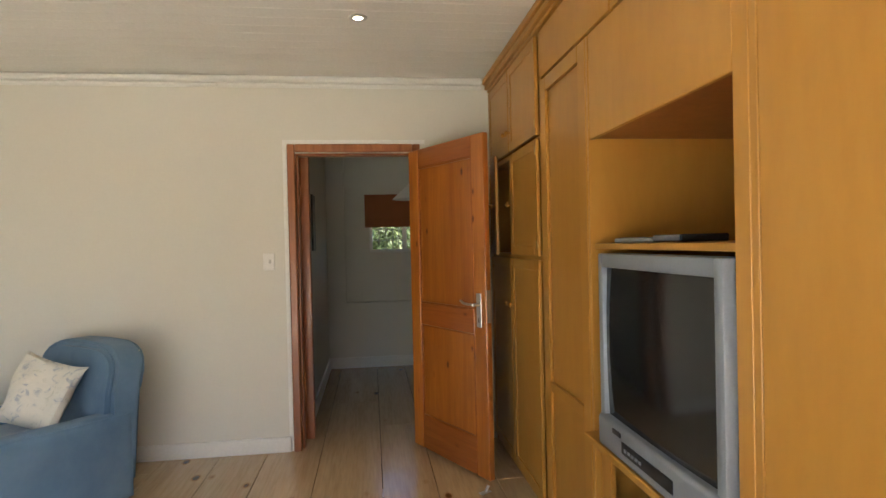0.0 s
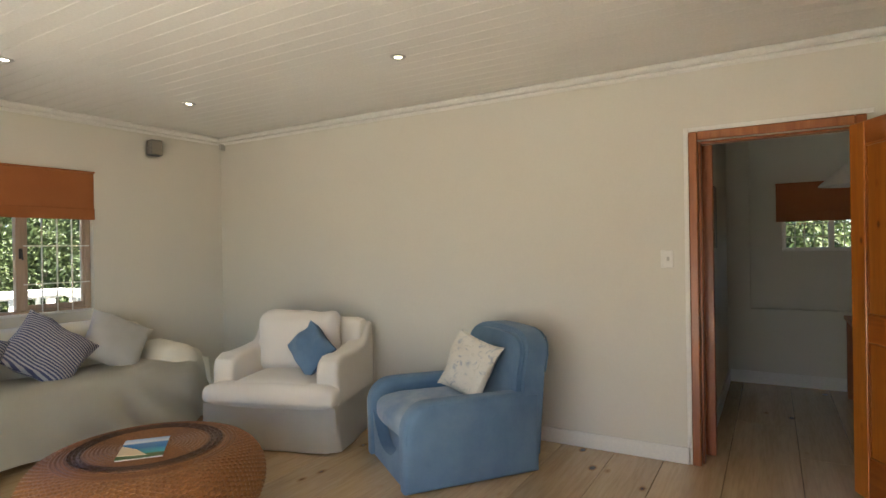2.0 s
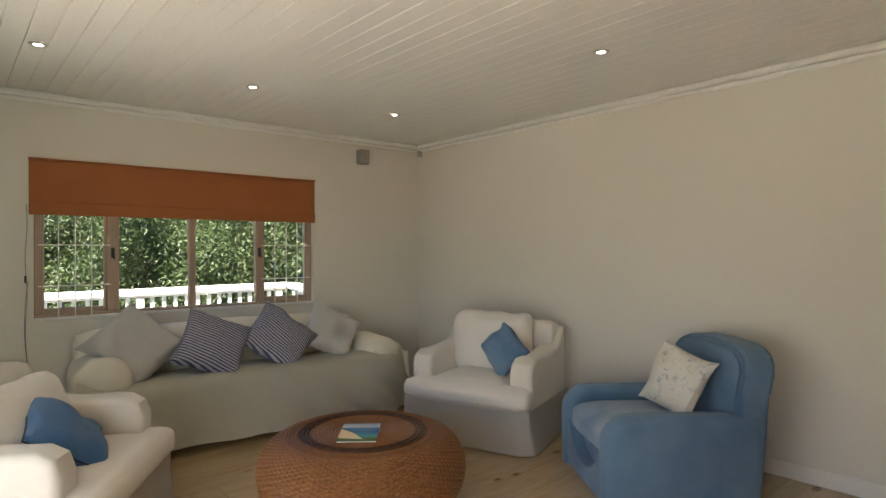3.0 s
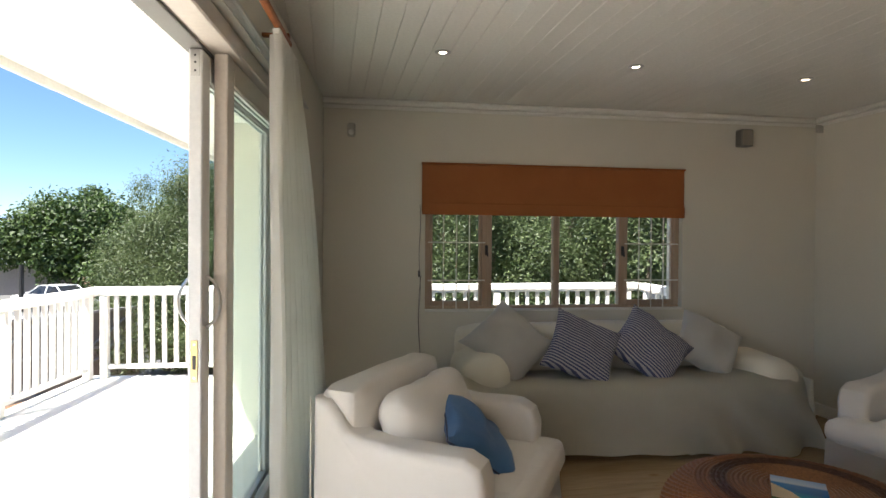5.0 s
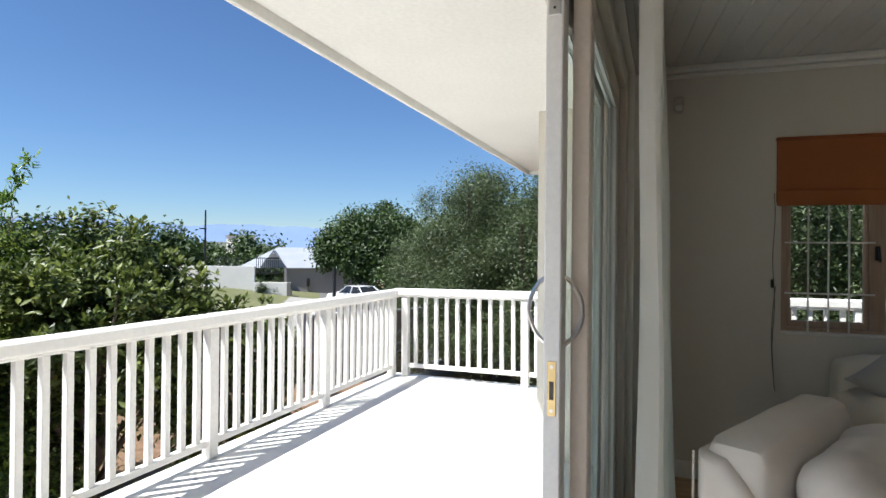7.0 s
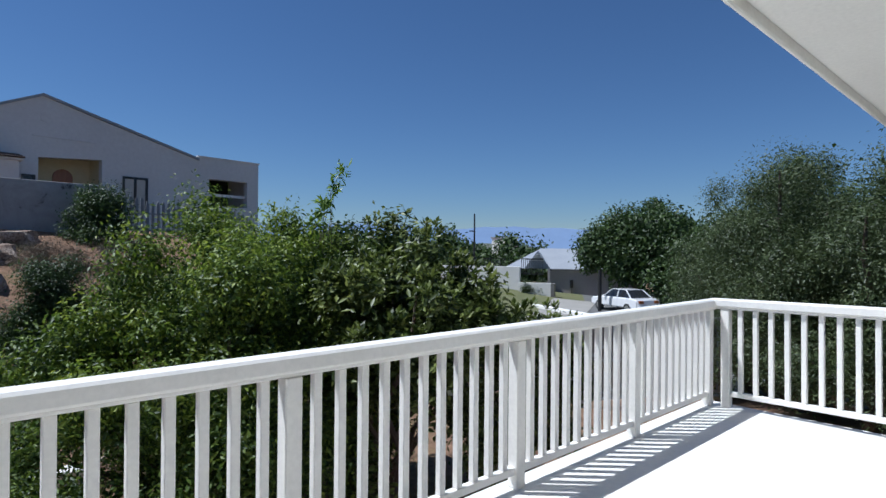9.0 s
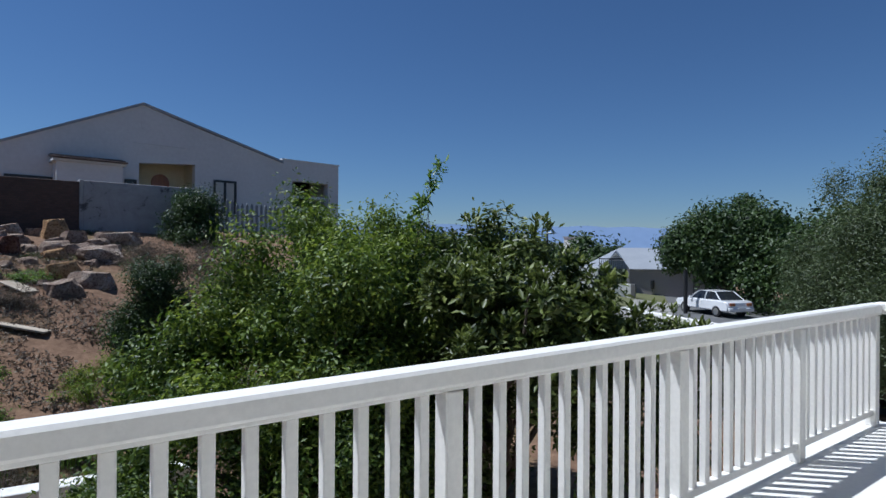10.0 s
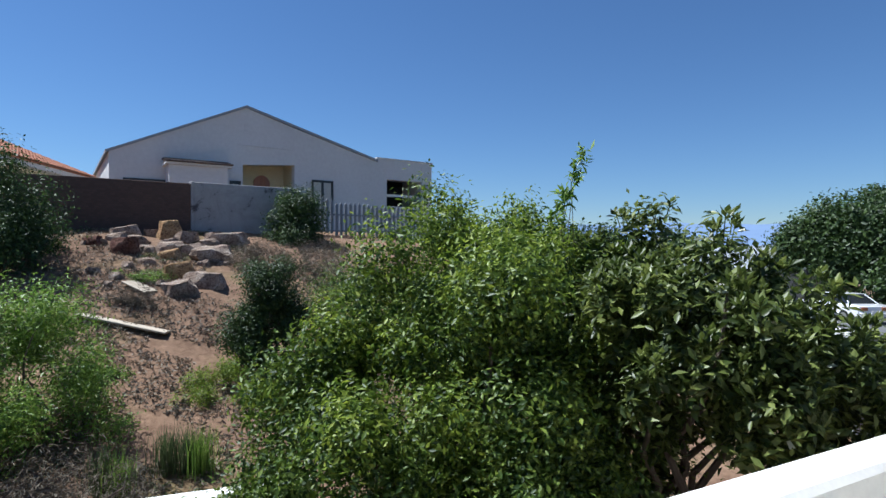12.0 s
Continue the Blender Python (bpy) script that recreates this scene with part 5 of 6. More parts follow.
# ---- foliage ----
def leaf_cloud(name, blobs, count, size, mat, seed, up=0.4, shell=0.3, jitter=0.20):
    """One mesh of many small folded leaves spread over lumpy crowns."""
    g = np.random.default_rng(seed)
    blobs = np.array(blobs, float)
    vol = (blobs[:, 3] * blobs[:, 4] + blobs[:, 4] * blobs[:, 5] + blobs[:, 3] * blobs[:, 5])
    pick = g.choice(len(blobs), count, p=vol / vol.sum())
    d = g.normal(size=(count, 3))
    d /= np.linalg.norm(d, axis=1)[:, None]
    rad = shell + (1 - shell) * g.random(count) ** 0.5
    # twigs: leaves gather round random centres on each crown
    tw = g.normal(size=(max(8, count // 38), 3))
    tw /= np.linalg.norm(tw, axis=1)[:, None]
    ti = g.integers(0, len(tw), count)
    mixd = tw[ti] + d * jitter * g.uniform(0.6, 1.5, (count, 1))
    mixd /= np.linalg.norm(mixd, axis=1)[:, None]
    trad = (0.40 + 1.0 * g.random(len(tw)) ** 1.3)[ti]
    use = g.random(count) < 0.82
    dd = np.where(use[:, None], mixd, d)
    rr = np.where(use, trad * (0.82 + 0.3 * g.random(count)), rad)
    p = blobs[pick, :3] + dd * rr[:, None] * blobs[pick, 3:6]
    nrm = dd * 0.7 + g.normal(size=(count, 3)) * 0.55 + np.array([0, 0, up])
    nrm /= np.linalg.norm(nrm, axis=1)[:, None]
    t = np.cross(nrm, g.normal(size=(count, 3)))
    t /= np.linalg.norm(t, axis=1)[:, None]
    b = np.cross(nrm, t)
    s = size[0] * g.uniform(0.65, 1.3, (count, 1))
    w = s * size[1] / size[0]
    f = nrm * s * 0.10
    v = np.stack([p, p + t * s * 0.48 + b * w * 0.5 + f, p + t * s, p + t * s * 0.48 - b * w * 0.5 + f], 1)
    me = bpy.data.meshes.new(name)
    nv = count * 4
    me.vertices.add(nv)
    me.vertices.foreach_set("co", v.reshape(-1))
    base = np.arange(count)[:, None] * 4
    loops = np.concatenate([base + np.array([0, 1, 2]), base + np.array([0, 2, 3])], 1).reshape(-1)
    me.loops.add(len(loops))
    me.loops.foreach_set("vertex_index", loops.astype(np.int32))
    me.polygons.add(count * 2)
    me.polygons.foreach_set("loop_start", np.arange(0, count * 6, 3, dtype=np.int32))
    me.update(calc_edges=True)
    me.validate()
    me.materials.append(mat)
    return me


def limbs(base, tips, r0, wob=0.25, seed=0):
    rg = random.Random(seed)
    bm = bmesh.new()
    for tip in tips:
        a, b = Vector(base), Vector(tip)
        n = 6
        pts = []
        for k in range(n + 1):
            t = k / n
            q = a.lerp(b, t)
            q += Vector((rg.uniform(-1, 1), rg.uniform(-1, 1), 0)) * wob * math.sin(math.pi * t)
            pts.append(q)
        for k in range(n):
            rod(bm, pts[k], pts[k + 1], r0 * (1 - 0.8 * k / n), 7, r0 * (1 - 0.8 * (k + 1) / n))
    return bm


def plant(name, at_xy, blobs, count, size, mat, label, category, seed, trunk=0.05, group="", extra=None, up=0.4, shell=0.3):
    x, y = at_xy
    z = height(x, y)
    rel = [(bx - x, by - y, bz - z, rx, ry, rz) for bx, by, bz, rx, ry, rz in blobs]
    t = thing(name, pose(x, y, z), label, category, group)
    crown = part("crown", leaf_cloud("crown", rel, count, size, mat, seed, up, shell), mat, t)
    part("trunk", limbs((0, 0, -0.1), [(q[0], q[1], q[2] + q[5] * 0.3) for q in rel[:9]], trunk, 0.2, seed), BARK, t)
    if extra:
        for k, (m2, c2, s2, bl) in enumerate(extra):
            r2 = [(bx - x, by - y, bz - z, rx, ry, rz) for bx, by, bz, rx, ry, rz in bl]
            extra_part = part("young_growth" if m2 is not PETAL else "blossom", leaf_cloud("shoots", r2, c2, s2, m2, seed + 50 + k, up, shell), m2, t)
            tagged(extra_part, "cream blossom among the leaves" if m2 is PETAL else "yellow-green young leaves", kind="stuff")
    return t


def rosettes(tops, per, n, seed=5):
    """Twig ends with a whorl of broad leaves pointing up and out."""
    g = random.Random(seed)
    bm = bmesh.new()
    for x, y, z, r, h in tops:
        for _ in range(per):
            a, s = g.uniform(0, 2 * math.pi), math.sqrt(g.random()) * r * 1.1
            lift = h * (1 - 0.6 * (s / r) ** 2) + g.uniform(-0.02, 0.10)
            c = Vector((x + s * math.cos(a), y + s * math.sin(a), z + lift))
            tilt = Vector((math.cos(a) * 0.3 * s / r, math.sin(a) * 0.3 * s / r, 1)).normalized()
            side = tilt.orthogonal().normalized()
            rod(bm, c - tilt * 0.16, c + tilt * 0.02, 0.006, 4, 0.004)
            for k in range(n):
                q = Matrix.Rotation(2.4 * k + g.uniform(-0.3, 0.3), 3, tilt) @ side
                ln, wd = g.uniform(0.075, 0.115), g.uniform(0.017, 0.026)
                d = (tilt * g.uniform(0.6, 1.5) + q).normalized()
                b = tilt.cross(q).normalized()
                up = d.cross(b)
                root = c + tilt * (0.02 - 0.008 * k)
                v = [bm.verts.new(p) for p in (root, root + d * ln * 0.55 + b * wd - up * 0.006, root + d * ln, root + d * ln * 0.55 - b * wd - up * 0.006)]
                bm.faces.new((v[0], v[1], v[2]))
                bm.faces.new((v[0], v[2], v[3]))
    return bm


# the large bush in front of the deck
def filled(cx, cy, z0, z1, rx, ry, n, r, seed, dome=0.75):
    """Uneven clumps filling a mound from z0 up to about z1."""
    g = random.Random(seed)
    out = []
    for _ in range(n):
        a, s = g.uniform(0, 2 * math.pi), math.sqrt(g.random())
        q = r * g.uniform(0.55, 1.3)
        top = z0 + (z1 - z0) * (1 - dome * s ** 2.6) - abs(g.gauss(0, 0.10)) * (z1 - z0) * (1 if dome < 0.7 else 0)
        z = z0 + (top - z0) * g.random() ** 0.55
        out.append((cx + rx * s * math.cos(a), cy + ry * s * math.sin(a), z - 0.4 * q, q, q, q * g.uniform(0.8, 1.2)))
    return out


B1 = filled(-4.75, -6.5, -1.2, 1.72, 1.75, 1.3, 105, 0.30, 11, 0.55) + filled(-5.4, -7.2, -1.0, 2.1, 1.5, 1.1, 64, 0.28, 15, 0.5) + filled(-6.15, -6.6, -1.2, 1.8, 1.0, 0.9, 48, 0.26, 17, 0.3) + filled(-4.3, -5.55, -1.5, 0.55, 1.4, 0.7, 44, 0.24, 18, 0.6) + filled(-3.65, -7.0, -1.5, 0.95, 0.85, 0.8, 44, 0.24, 22, 0.6)
plant("large_bush", (-4.9, -6.8), B1, 175000, (0.052, 0.024), LEAF_B, "dense green garden bush with small leaves", "bush", 1, extra=[(LEAF_Y, 30000, (0.058, 0.024), [(q[0], q[1] + 0.05, q[2] + 0.10, q[3], q[4], q[5]) for q in B1 if q[2] > 0.0][::2])])
B2 = filled(-6.25, -5.4, -1.0, 1.55, 1.0, 0.95, 90, 0.21, 12, 0.15) + filled(-6.75, -6.5, -0.9, 1.85, 0.95, 0.7, 46, 0.22, 23, 0.2) + filled(-7.35, -4.5, -0.9, 0.95, 0.9, 0.5, 42, 0.19, 19, 0.3)
waxy = plant("waxy_bush", (-6.2, -5.8), B2, 40000, (0.10, 0.04), LEAF_W, "bush with broad waxy leaves and cream flowers", "bush", 2, extra=[(PETAL, 40, (0.08, 0.07), B2)], up=0.8)
part("top_growth", rosettes([(q[0] + 6.2, q[1] + 5.8, q[2] - height(-6.2, -5.8), q[3], q[5]) for q in B2 if q[2] > -0.4], 5, 9), LEAF_W, waxy, "upright rosettes of broad leaves at the twig ends")
B4 = filled(-4.68, -12.0, -0.6, 1.4, 0.55, 0.55, 26, 0.26, 14)
plant("dark_bush", (-4.68, -12.0), B4, 34000, (0.05, 0.02), LEAF_D, "dark green upright bush at the edge of the slope", "bush", 6)
B5 = filled(-2.9, -6.2, -1.5, -0.3, 1.0, 0.6, 18, 0.30, 16)
plant("low_bush", (-2.9, -6.2), B5, 22000, (0.05, 0.02), LEAF_B, "low green bush below the deck railing", "bush", 7)
# a tall shoot
plant("tall_shoot", (-6.05, -6.9), [(-6.05 - 0.05 * k, -6.9, 1.6 + 0.085 * k, 0.07, 0.07, 0.07) for k in range(11)], 190, (0.11, 0.035), LEAF_L, "long leafy shoot rising out of the bush", "shoot", 8, 0.012)
DT = at(109.9, 44)
plant("dark_tree", DT, filled(*DT, -0.3, 5.15, 4.3, 4.3, 64, 1.2, 13, 0.6), 100000, (0.25, 0.14), LEAF_D, "dark round-crowned evergreen tree by the road", "tree", 3, 0.3)
for k, (yw, d, r, top) in enumerate(((101.0, 15, 1.8, 3.35), (98.2, 14.5, 1.7, 3.75), (96.5, 13.5, 2.2, 3.75), (91, 12, 2.2, 3.6), (84, 11, 2.0, 3.4), (76, 10.5, 2.0, 3.3), (67, 10.0, 2.0, 3.3), (58, 10.0, 2.0, 3.3), (49, 10.0, 2.0, 3.3))):
    c = at(yw, d)
    plant("olive_tree", c, filled(*c, -1.0, top + 0.15, r, r, 64, 0.5, 20 + k), 70000, (0.068, 0.023), LEAF_O, "grey-green tree with fine leaves beyond the deck railing", "tree", 30 + k, 0.12, "trees beyond the railing", up=0.6)
for k, (yw, d) in enumerate(((104.6, 40), (97, 25), (86, 22), (74, 20), (62, 20), (52, 20))):
    c = at(yw, d)
    plant("dark_tree", c, filled(*c, -1.5, 4.2, 3.4, 3.4, 30, 1.4, 80 + k), 22000, (0.26, 0.13), LEAF_D, "dark evergreen tree behind the olive trees", "tree", 90 + k, 0.2)
# garden slope shrubs
for name, x, y, z1, rx, ry, n, r, cnt, size, mat, label, sd in (
        ("bright_shrub", -1.3, -11.0, 1.35, 1.15, 1.0, 40, 0.36, 48000, (0.06, 0.018), LEAF_L, "bright green feathery shrub on the slope", 41),
        ("bright_shrub", 0.2, -10.0, 1.2, 1.1, 1.0, 24, 0.36, 24000, (0.06, 0.018), LEAF_L, "bright green feathery shrub on the slope", 42),
        ("twiggy_shrub", -1.7, -9.2, -0.6, 0.9, 0.8, 16, 0.35, 9000, (0.07, 0.006), LEAF_R, "dry twiggy shrub with few leaves", 43),
        ("twiggy_shrub", -2.9, -14.4, 0.55, 0.5, 0.4, 10, 0.22, 5000, (0.06, 0.006), LEAF_R, "dry twiggy shrub beside the stones", 44),
        ("yellow_shrub", -3.85, -11.45, -0.25, 0.6, 0.4, 16, 0.18, 9000, (0.05, 0.012), LEAF_Y, "yellow-green low shrub on the bare soil", 45),
        ("green_patch", -2.3, -12.2, -0.42, 0.55, 0.35, 14, 0.14, 9000, (0.06, 0.014), LEAF_L, "patch of fresh green weeds", 46),
        ("green_patch", -2.9, -15.6, 0.85, 0.8, 0.4, 12, 0.16, 6000, (0.06, 0.014), LEAF_L, "patch of fresh green weeds", 47),
        ("round_bush", -7.35, -18.2, 3.15, 0.7, 0.6, 22, 0.36, 16000, (0.07, 0.035), LEAF_D, "round dark green bush in front of the wall", 48),
        ("grey_tree", -0.75, -16.6, 3.25, 1.05, 1.1, 30, 0.5, 26000, (0.08, 0.03), LEAF_D, "dark spreading tree beside the boundary wall", 49),
        ("dry_scrub", -6.6, -16.0, 1.6, 1.8, 1.2, 30, 0.35, 16000, (0.07, 0.008), LEAF_R, "brown dry scrub at the top of the slope", 50),
        ("green_scrub", -7.6, -13.0, 1.15, 1.8, 1.6, 34, 0.42, 30000, (0.06, 0.022), LEAF_B, "green scrub filling the slope behind the bush", 51),
        ("green_scrub", -10.5, -13.5, 0.9, 2.2, 1.8, 34, 0.5, 30000, (0.08, 0.028), LEAF_B, "green scrub filling the slope behind the bush", 52),
        ("dark_hedge", -13.5, -16.0, 1.5, 3.0, 1.6, 34, 0.6, 24000, (0.10, 0.04), LEAF_D, "dark hedge trees further down", 53)):
    plant(name, (x, y), filled(x, y, height(x, y) - 0.1, z1, rx, ry, n, r, sd), cnt, size, mat, label, "shrub", sd, 0.02)


def grass_tuft(x, y, n, h, seed, label):
    g = random.Random(seed)
    bm = bmesh.new()
    for _ in range(n):
        a, l = g.uniform(0, 2 * math.pi), h * g.uniform(0.6, 1.1)
        bx, by = g.gauss(0, 0.07), g.gauss(0, 0.07)
        lean = g.uniform(0.05, 0.4) * l
        w = 0.005
        p0, p1, p2 = Vector((bx, by, -0.02)), Vector((bx + lean * 0.3 * math.cos(a), by + lean * 0.3 * math.sin(a), l * 0.6)), Vector((bx + lean * math.cos(a), by + lean * math.sin(a), l))
        s = Vector((-math.sin(a), math.cos(a), 0)) * w
        v = [bm.verts.new(q) for q in (p0 - s, p0 + s, p1 + s * 0.8, p1 - s * 0.8, p2)]
        bm.faces.new(v[:4])
        bm.faces.new((v[3], v[2], v[4]))
    t = thing("grass_tuft", pose(x, y, height(x, y)), label, "grass", "tall grass tufts")
    part("tuft", bm, LEAF_L if seed % 2 else LEAF_O, t)


for k, (x, y) in enumerate(((-3.05, -9.85), (-3.2, -9.7), (-2.85, -9.9), (-2.35, -9.6), (-2.2, -9.75))):
    grass_tuft(x, y, 160, 0.55, 60 + k, "tuft of tall thin green grass")

# dry litter and low weeds over the soil
g = np.random.default_rng(77)
n = 26000
lx, ly = g.uniform(-8.5, 1.5, n), g.uniform(-18.8, -9.0, n)
keep = [noise.noise((a * 0.7, b * 0.7, 5.0)) > -0.12 for a, b in zip(lx, ly)]
spots = [(a, b, height(a, b) + 0.015, 0.02, 0.02, 0.02) for a, b, k in zip(lx, ly, keep) if k]
litter = new("ground_litter", leaf_cloud("ground_litter", spots, len(spots) * 3, (0.075, 0.022), LEAF_R, 78, 0.5, 0.3))
tagged(litter, "dry twigs and dead leaves strewn over the soil", "litter", kind="stuff")
weeds = new("low_weeds", leaf_cloud("low_weeds", [q for q in spots if noise.noise((q[0] * 0.5, q[1] * 0.5, 9.0)) > 0.12], 16000, (0.07, 0.014), LEAF_O, 79, 0.3, 0.3))
tagged(weeds, "sparse low green weeds on the slope", "weeds", kind="stuff")

NT = (0.9, 10.4)
plant("dark_tree", NT, filled(*NT, 0.0, 2.7, 2.2, 1.4, 26, 0.7, 400), 20000, (0.10, 0.04), LEAF_O, "green tree outside the small window", "tree", 401, 0.1)

# ---- stones and boards on the slope ----
def stone(name, dark, pale, worn):
    """Sandstone: stained below, bleached in patches, pitted."""
    m, nt, b = shader(name, pale, 0.92, 0, 0.2)
    v = coords(nt)
    f, g2 = noise_tex(nt, v, 2.6, 6, 0.65, 0.4), noise_tex(nt, v, 22, 5, 0.7)
    col = ramp(nt, f, [(0.30, dark), (0.48, pale), (0.66, worn)])
    nt.links.new(mix(nt, col, ramp(nt, g2, [(0.36, (0.30, 0.26, 0.23)), (0.54, (1, 1, 1))]), 1.0, "MULTIPLY"), b.inputs["Base Color"])
    bump(nt, b, g2, 1.0, 0.05)
    return m


STONE = stone("pale_sandstone", (0.17, 0.105, 0.08), (0.37, 0.28, 0.215), (0.56, 0.48, 0.41))
STONE2 = stone("ochre_sandstone", (0.30, 0.16, 0.08), (0.48, 0.30, 0.15), (0.56, 0.40, 0.24))
STONE3 = stone("dark_red_stone", (0.09, 0.045, 0.035), (0.16, 0.075, 0.055), (0.26, 0.15, 0.11))
OLDWOOD = wood("weathered_board", (0.50, 0.43, 0.33), (0.38, 0.31, 0.23), 0.85, (0.8, 14, 14), False, 0, 0.1)


def rock(x, y, sx, sy, sz, seed, mat=None, turn=None):
    """A quarried block: a lumpy box chopped by random planes, its broken edges left sharp."""
    rg = random.Random(seed * 13)
    bm = bmesh.new()
    bmesh.ops.create_icosphere(bm, subdivisions=4, radius=1.25)
    cuts = [(Vector(q).normalized(), d) for q, d in (((0.1, 0.05, 1), 0.62), ((0, 0, -1), 0.7), ((1, 0.2, 0.15), 0.86), ((-1, 0.1, 0.2), 0.86), ((0.1, 1, 0.1), 0.8), ((-0.1, -1, 0.25), 0.8))]
    cuts += [(Vector((rg.gauss(0, 1), rg.gauss(0, 1), rg.gauss(0.3, 0.7))).normalized(), rg.uniform(0.66, 0.95)) for _ in range(8)]
    for v in bm.verts:
        q = v.co.copy()
        for nrm, d in cuts:
            over = q.dot(nrm) - d
            if over > 0:
                q -= nrm * over
        q *= 1 + 0.10 * noise.noise(q * 1.7 + Vector((seed, 0, 0))) + 0.045 * noise.noise(q * 6 + Vector((0, seed, 0)))
        v.co = Vector((q.x * sx, q.y * sy, q.z * sz)) * 1.12
    z = height(x, y)
    me = finish(bm, "rock", mat or STONE, True, 17)
    ob = new("rock", me)
    ob.matrix_basis = pose(x, y, z + sz * 0.25, rg.uniform(-9, 9), rg.uniform(-9, 9), seed * 47 % 360 if turn is None else turn)
    tagged(ob, "ochre rounded sandstone boulder" if mat is STONE2 else "dark reddish stone block on the slope" if mat is STONE3 else "pale broken sandstone block lying on the slope", "rock", "loose rocks")


for k, (x, y, w, h, mat) in enumerate(((-5.45, -17.6, 0.40, 0.26, STONE), (-4.72, -16.4, 0.42, 0.27, STONE), (-3.90, -15.6, 0.30, 0.26, STONE2), (-4.33, -15.15, 0.38, 0.22, STONE), (-3.82, -14.75, 0.26, 0.24, STONE), (-4.14, -18.2, 0.25, 0.40, STONE2), (-3.16, -18.2, 0.30, 0.22, STONE), (-3.03, -16.95, 0.29, 0.30, STONE3), (-3.95, -17.0, 0.32, 0.22, STONE), (-4.40, -16.9, 0.26, 0.22, STONE), (-5.15, -18.0, 0.22, 0.18, STONE), (-3.51, -17.0, 0.20, 0.16, STONE), (-4.5, -17.9, 0.24, 0.18, STONE), (-4.62, -17.2, 0.20, 0.15, STONE), (-3.76, -18.4, 0.19, 0.15, STONE), (-2.93, -17.7, 0.21, 0.16, STONE), (-4.16, -15.55, 0.14, 0.1, STONE), (-3.89, -16.55, 0.21, 0.16, STONE2), (-5.11, -16.9, 0.20, 0.15, STONE), (-4.5, -16.05, 0.13, 0.1, STONE), (-5.75, -17.9, 0.2, 0.14, STONE), (-3.35, -17.6, 0.22, 0.17, STONE), (-4.9, -17.5, 0.22, 0.14, STONE), (-2.45, -17.5, 0.2, 0.15, STONE3), (-3.4, -16.2, 0.15, 0.1, STONE), (-4.05, -17.5, 0.2, 0.2, STONE))):
    rock(x, y, w * 1.1, w * 0.8, h * 1.1, k + 1, mat, -35 + 37 * k % 50)
rg = random.Random(91)
for k in range(22):
    a = rg.uniform(0.06, 0.15)
    rock(rg.uniform(-5.8, -2.2), rg.uniform(-18.3, -14.6), a, a * 0.8, a * rg.uniform(0.5, 0.8), 40 + k)


def board(x0, y0, x1, y1, w, t, label):
    z0, z1 = height(x0, y0), height(x1, y1)
    d = Vector((x1 - x0, y1 - y0, z1 - z0))
    m = Matrix.Translation(((x0 + x1) / 2, (y0 + y1) / 2, (z0 + z1) / 2 + t / 2 + 0.03)) @ d.to_track_quat("X", "Z").to_matrix().to_4x4()
    solid("loose_board", boxes((-d.length / 2, d.length / 2, -w / 2, w / 2, -t / 2, t / 2), bevel=0.006), OLDWOOD, m, label, "board", "loose boards")


board(-2.1, -13.97, -3.35, -13.2, 0.22, 0.035, "long weathered plank lying on the soil")
board(-2.95, -15.25, -3.3, -14.8, 0.34, 0.03, "short pale board lying on the soil")
solid("garden_wall", boxes((-3.0, 4.5, -0.12, 0.12, -2.6, -1.12), bevel=0.01), WHITE, pose(-1.2, -9.2, 0, 0, 0, -14), "low white plastered garden wall below the slope", "garden wall")

# ---- boundary wall and fence ----
BRICKW, _nt, _b = shader("dark_brick_wall", (0.1, 0.06, 0.045), 0.9)
_v = coords(_nt, (1, 1, 1), (90, 0, 0))
_k = _nt.nodes.new("ShaderNodeTexBrick")
_k.inputs["Scale"].default_value = 4.5
_k.inputs["Color1"].default_value, _k.inputs["Color2"].default_value, _k.inputs["Mortar"].default_value = (0.085, 0.05, 0.038, 1), (0.11, 0.065, 0.05, 1), (0.07, 0.055, 0.045, 1)
_nt.links.new(_v, _k.inputs["Vector"])
_nt.links.new(_k.outputs["Color"], _b.inputs["Base Color"])
bump(_nt, _b, noise_tex(_nt, _v, 12, 4), 0.4, 0.01)
OLDPL, _nt, _b = shader("flaking_plaster", (0.3, 0.3, 0.3), 0.9)
_v = coords(_nt)
_f = noise_tex(_nt, _v, 1.7, 6, 0.7, 0.8)
_nt.links.new(ramp(_nt, _f, [(0.0, (0.08, 0.07, 0.07)), (0.37, (0.09, 0.085, 0.09)), (0.42, (0.30, 0.29, 0.29)), (0.6, (0.36, 0.35, 0.35))]), _b.inputs["Base Color"])
bump(_nt, _b, _f, 0.4, 0.02)
bw = thing("boundary_wall", pose(0, -19, 0), "old boundary wall, brown brick and flaking grey plaster", "boundary wall", kind="structure")
part("brick_section", boxes((-4.75, 8.0, -0.11, 0.11, 0.6, 3.07), bevel=0.01), BRICKW, bw, "dark brown brick section")
part("plaster_section", boxes((-7.75, -4.84, -0.11, 0.11, 0.6, 3.11), bevel=0.01), OLDPL, bw, "flaking grey plastered section")
part("pier", boxes((-4.84, -4.752, -0.13, 0.13, 0.6, 3.13), bevel=0.01), OLDPL, bw)
FENCEM = mottled("grey_fence_paint", (0.20, 0.21, 0.23), (0.26, 0.27, 0.29), 0.7, 2, 30, 0.2, 0.004)
fence = thing("palisade_fence", pose(0, -18.9, 0), "grey palisade fence with pointed slats", "fence")
bm = bmesh.new()
vs = [(-0.045, 0), (0.045, 0), (0.045, 0.98), (0.0, 1.06), (-0.045, 0.98)]
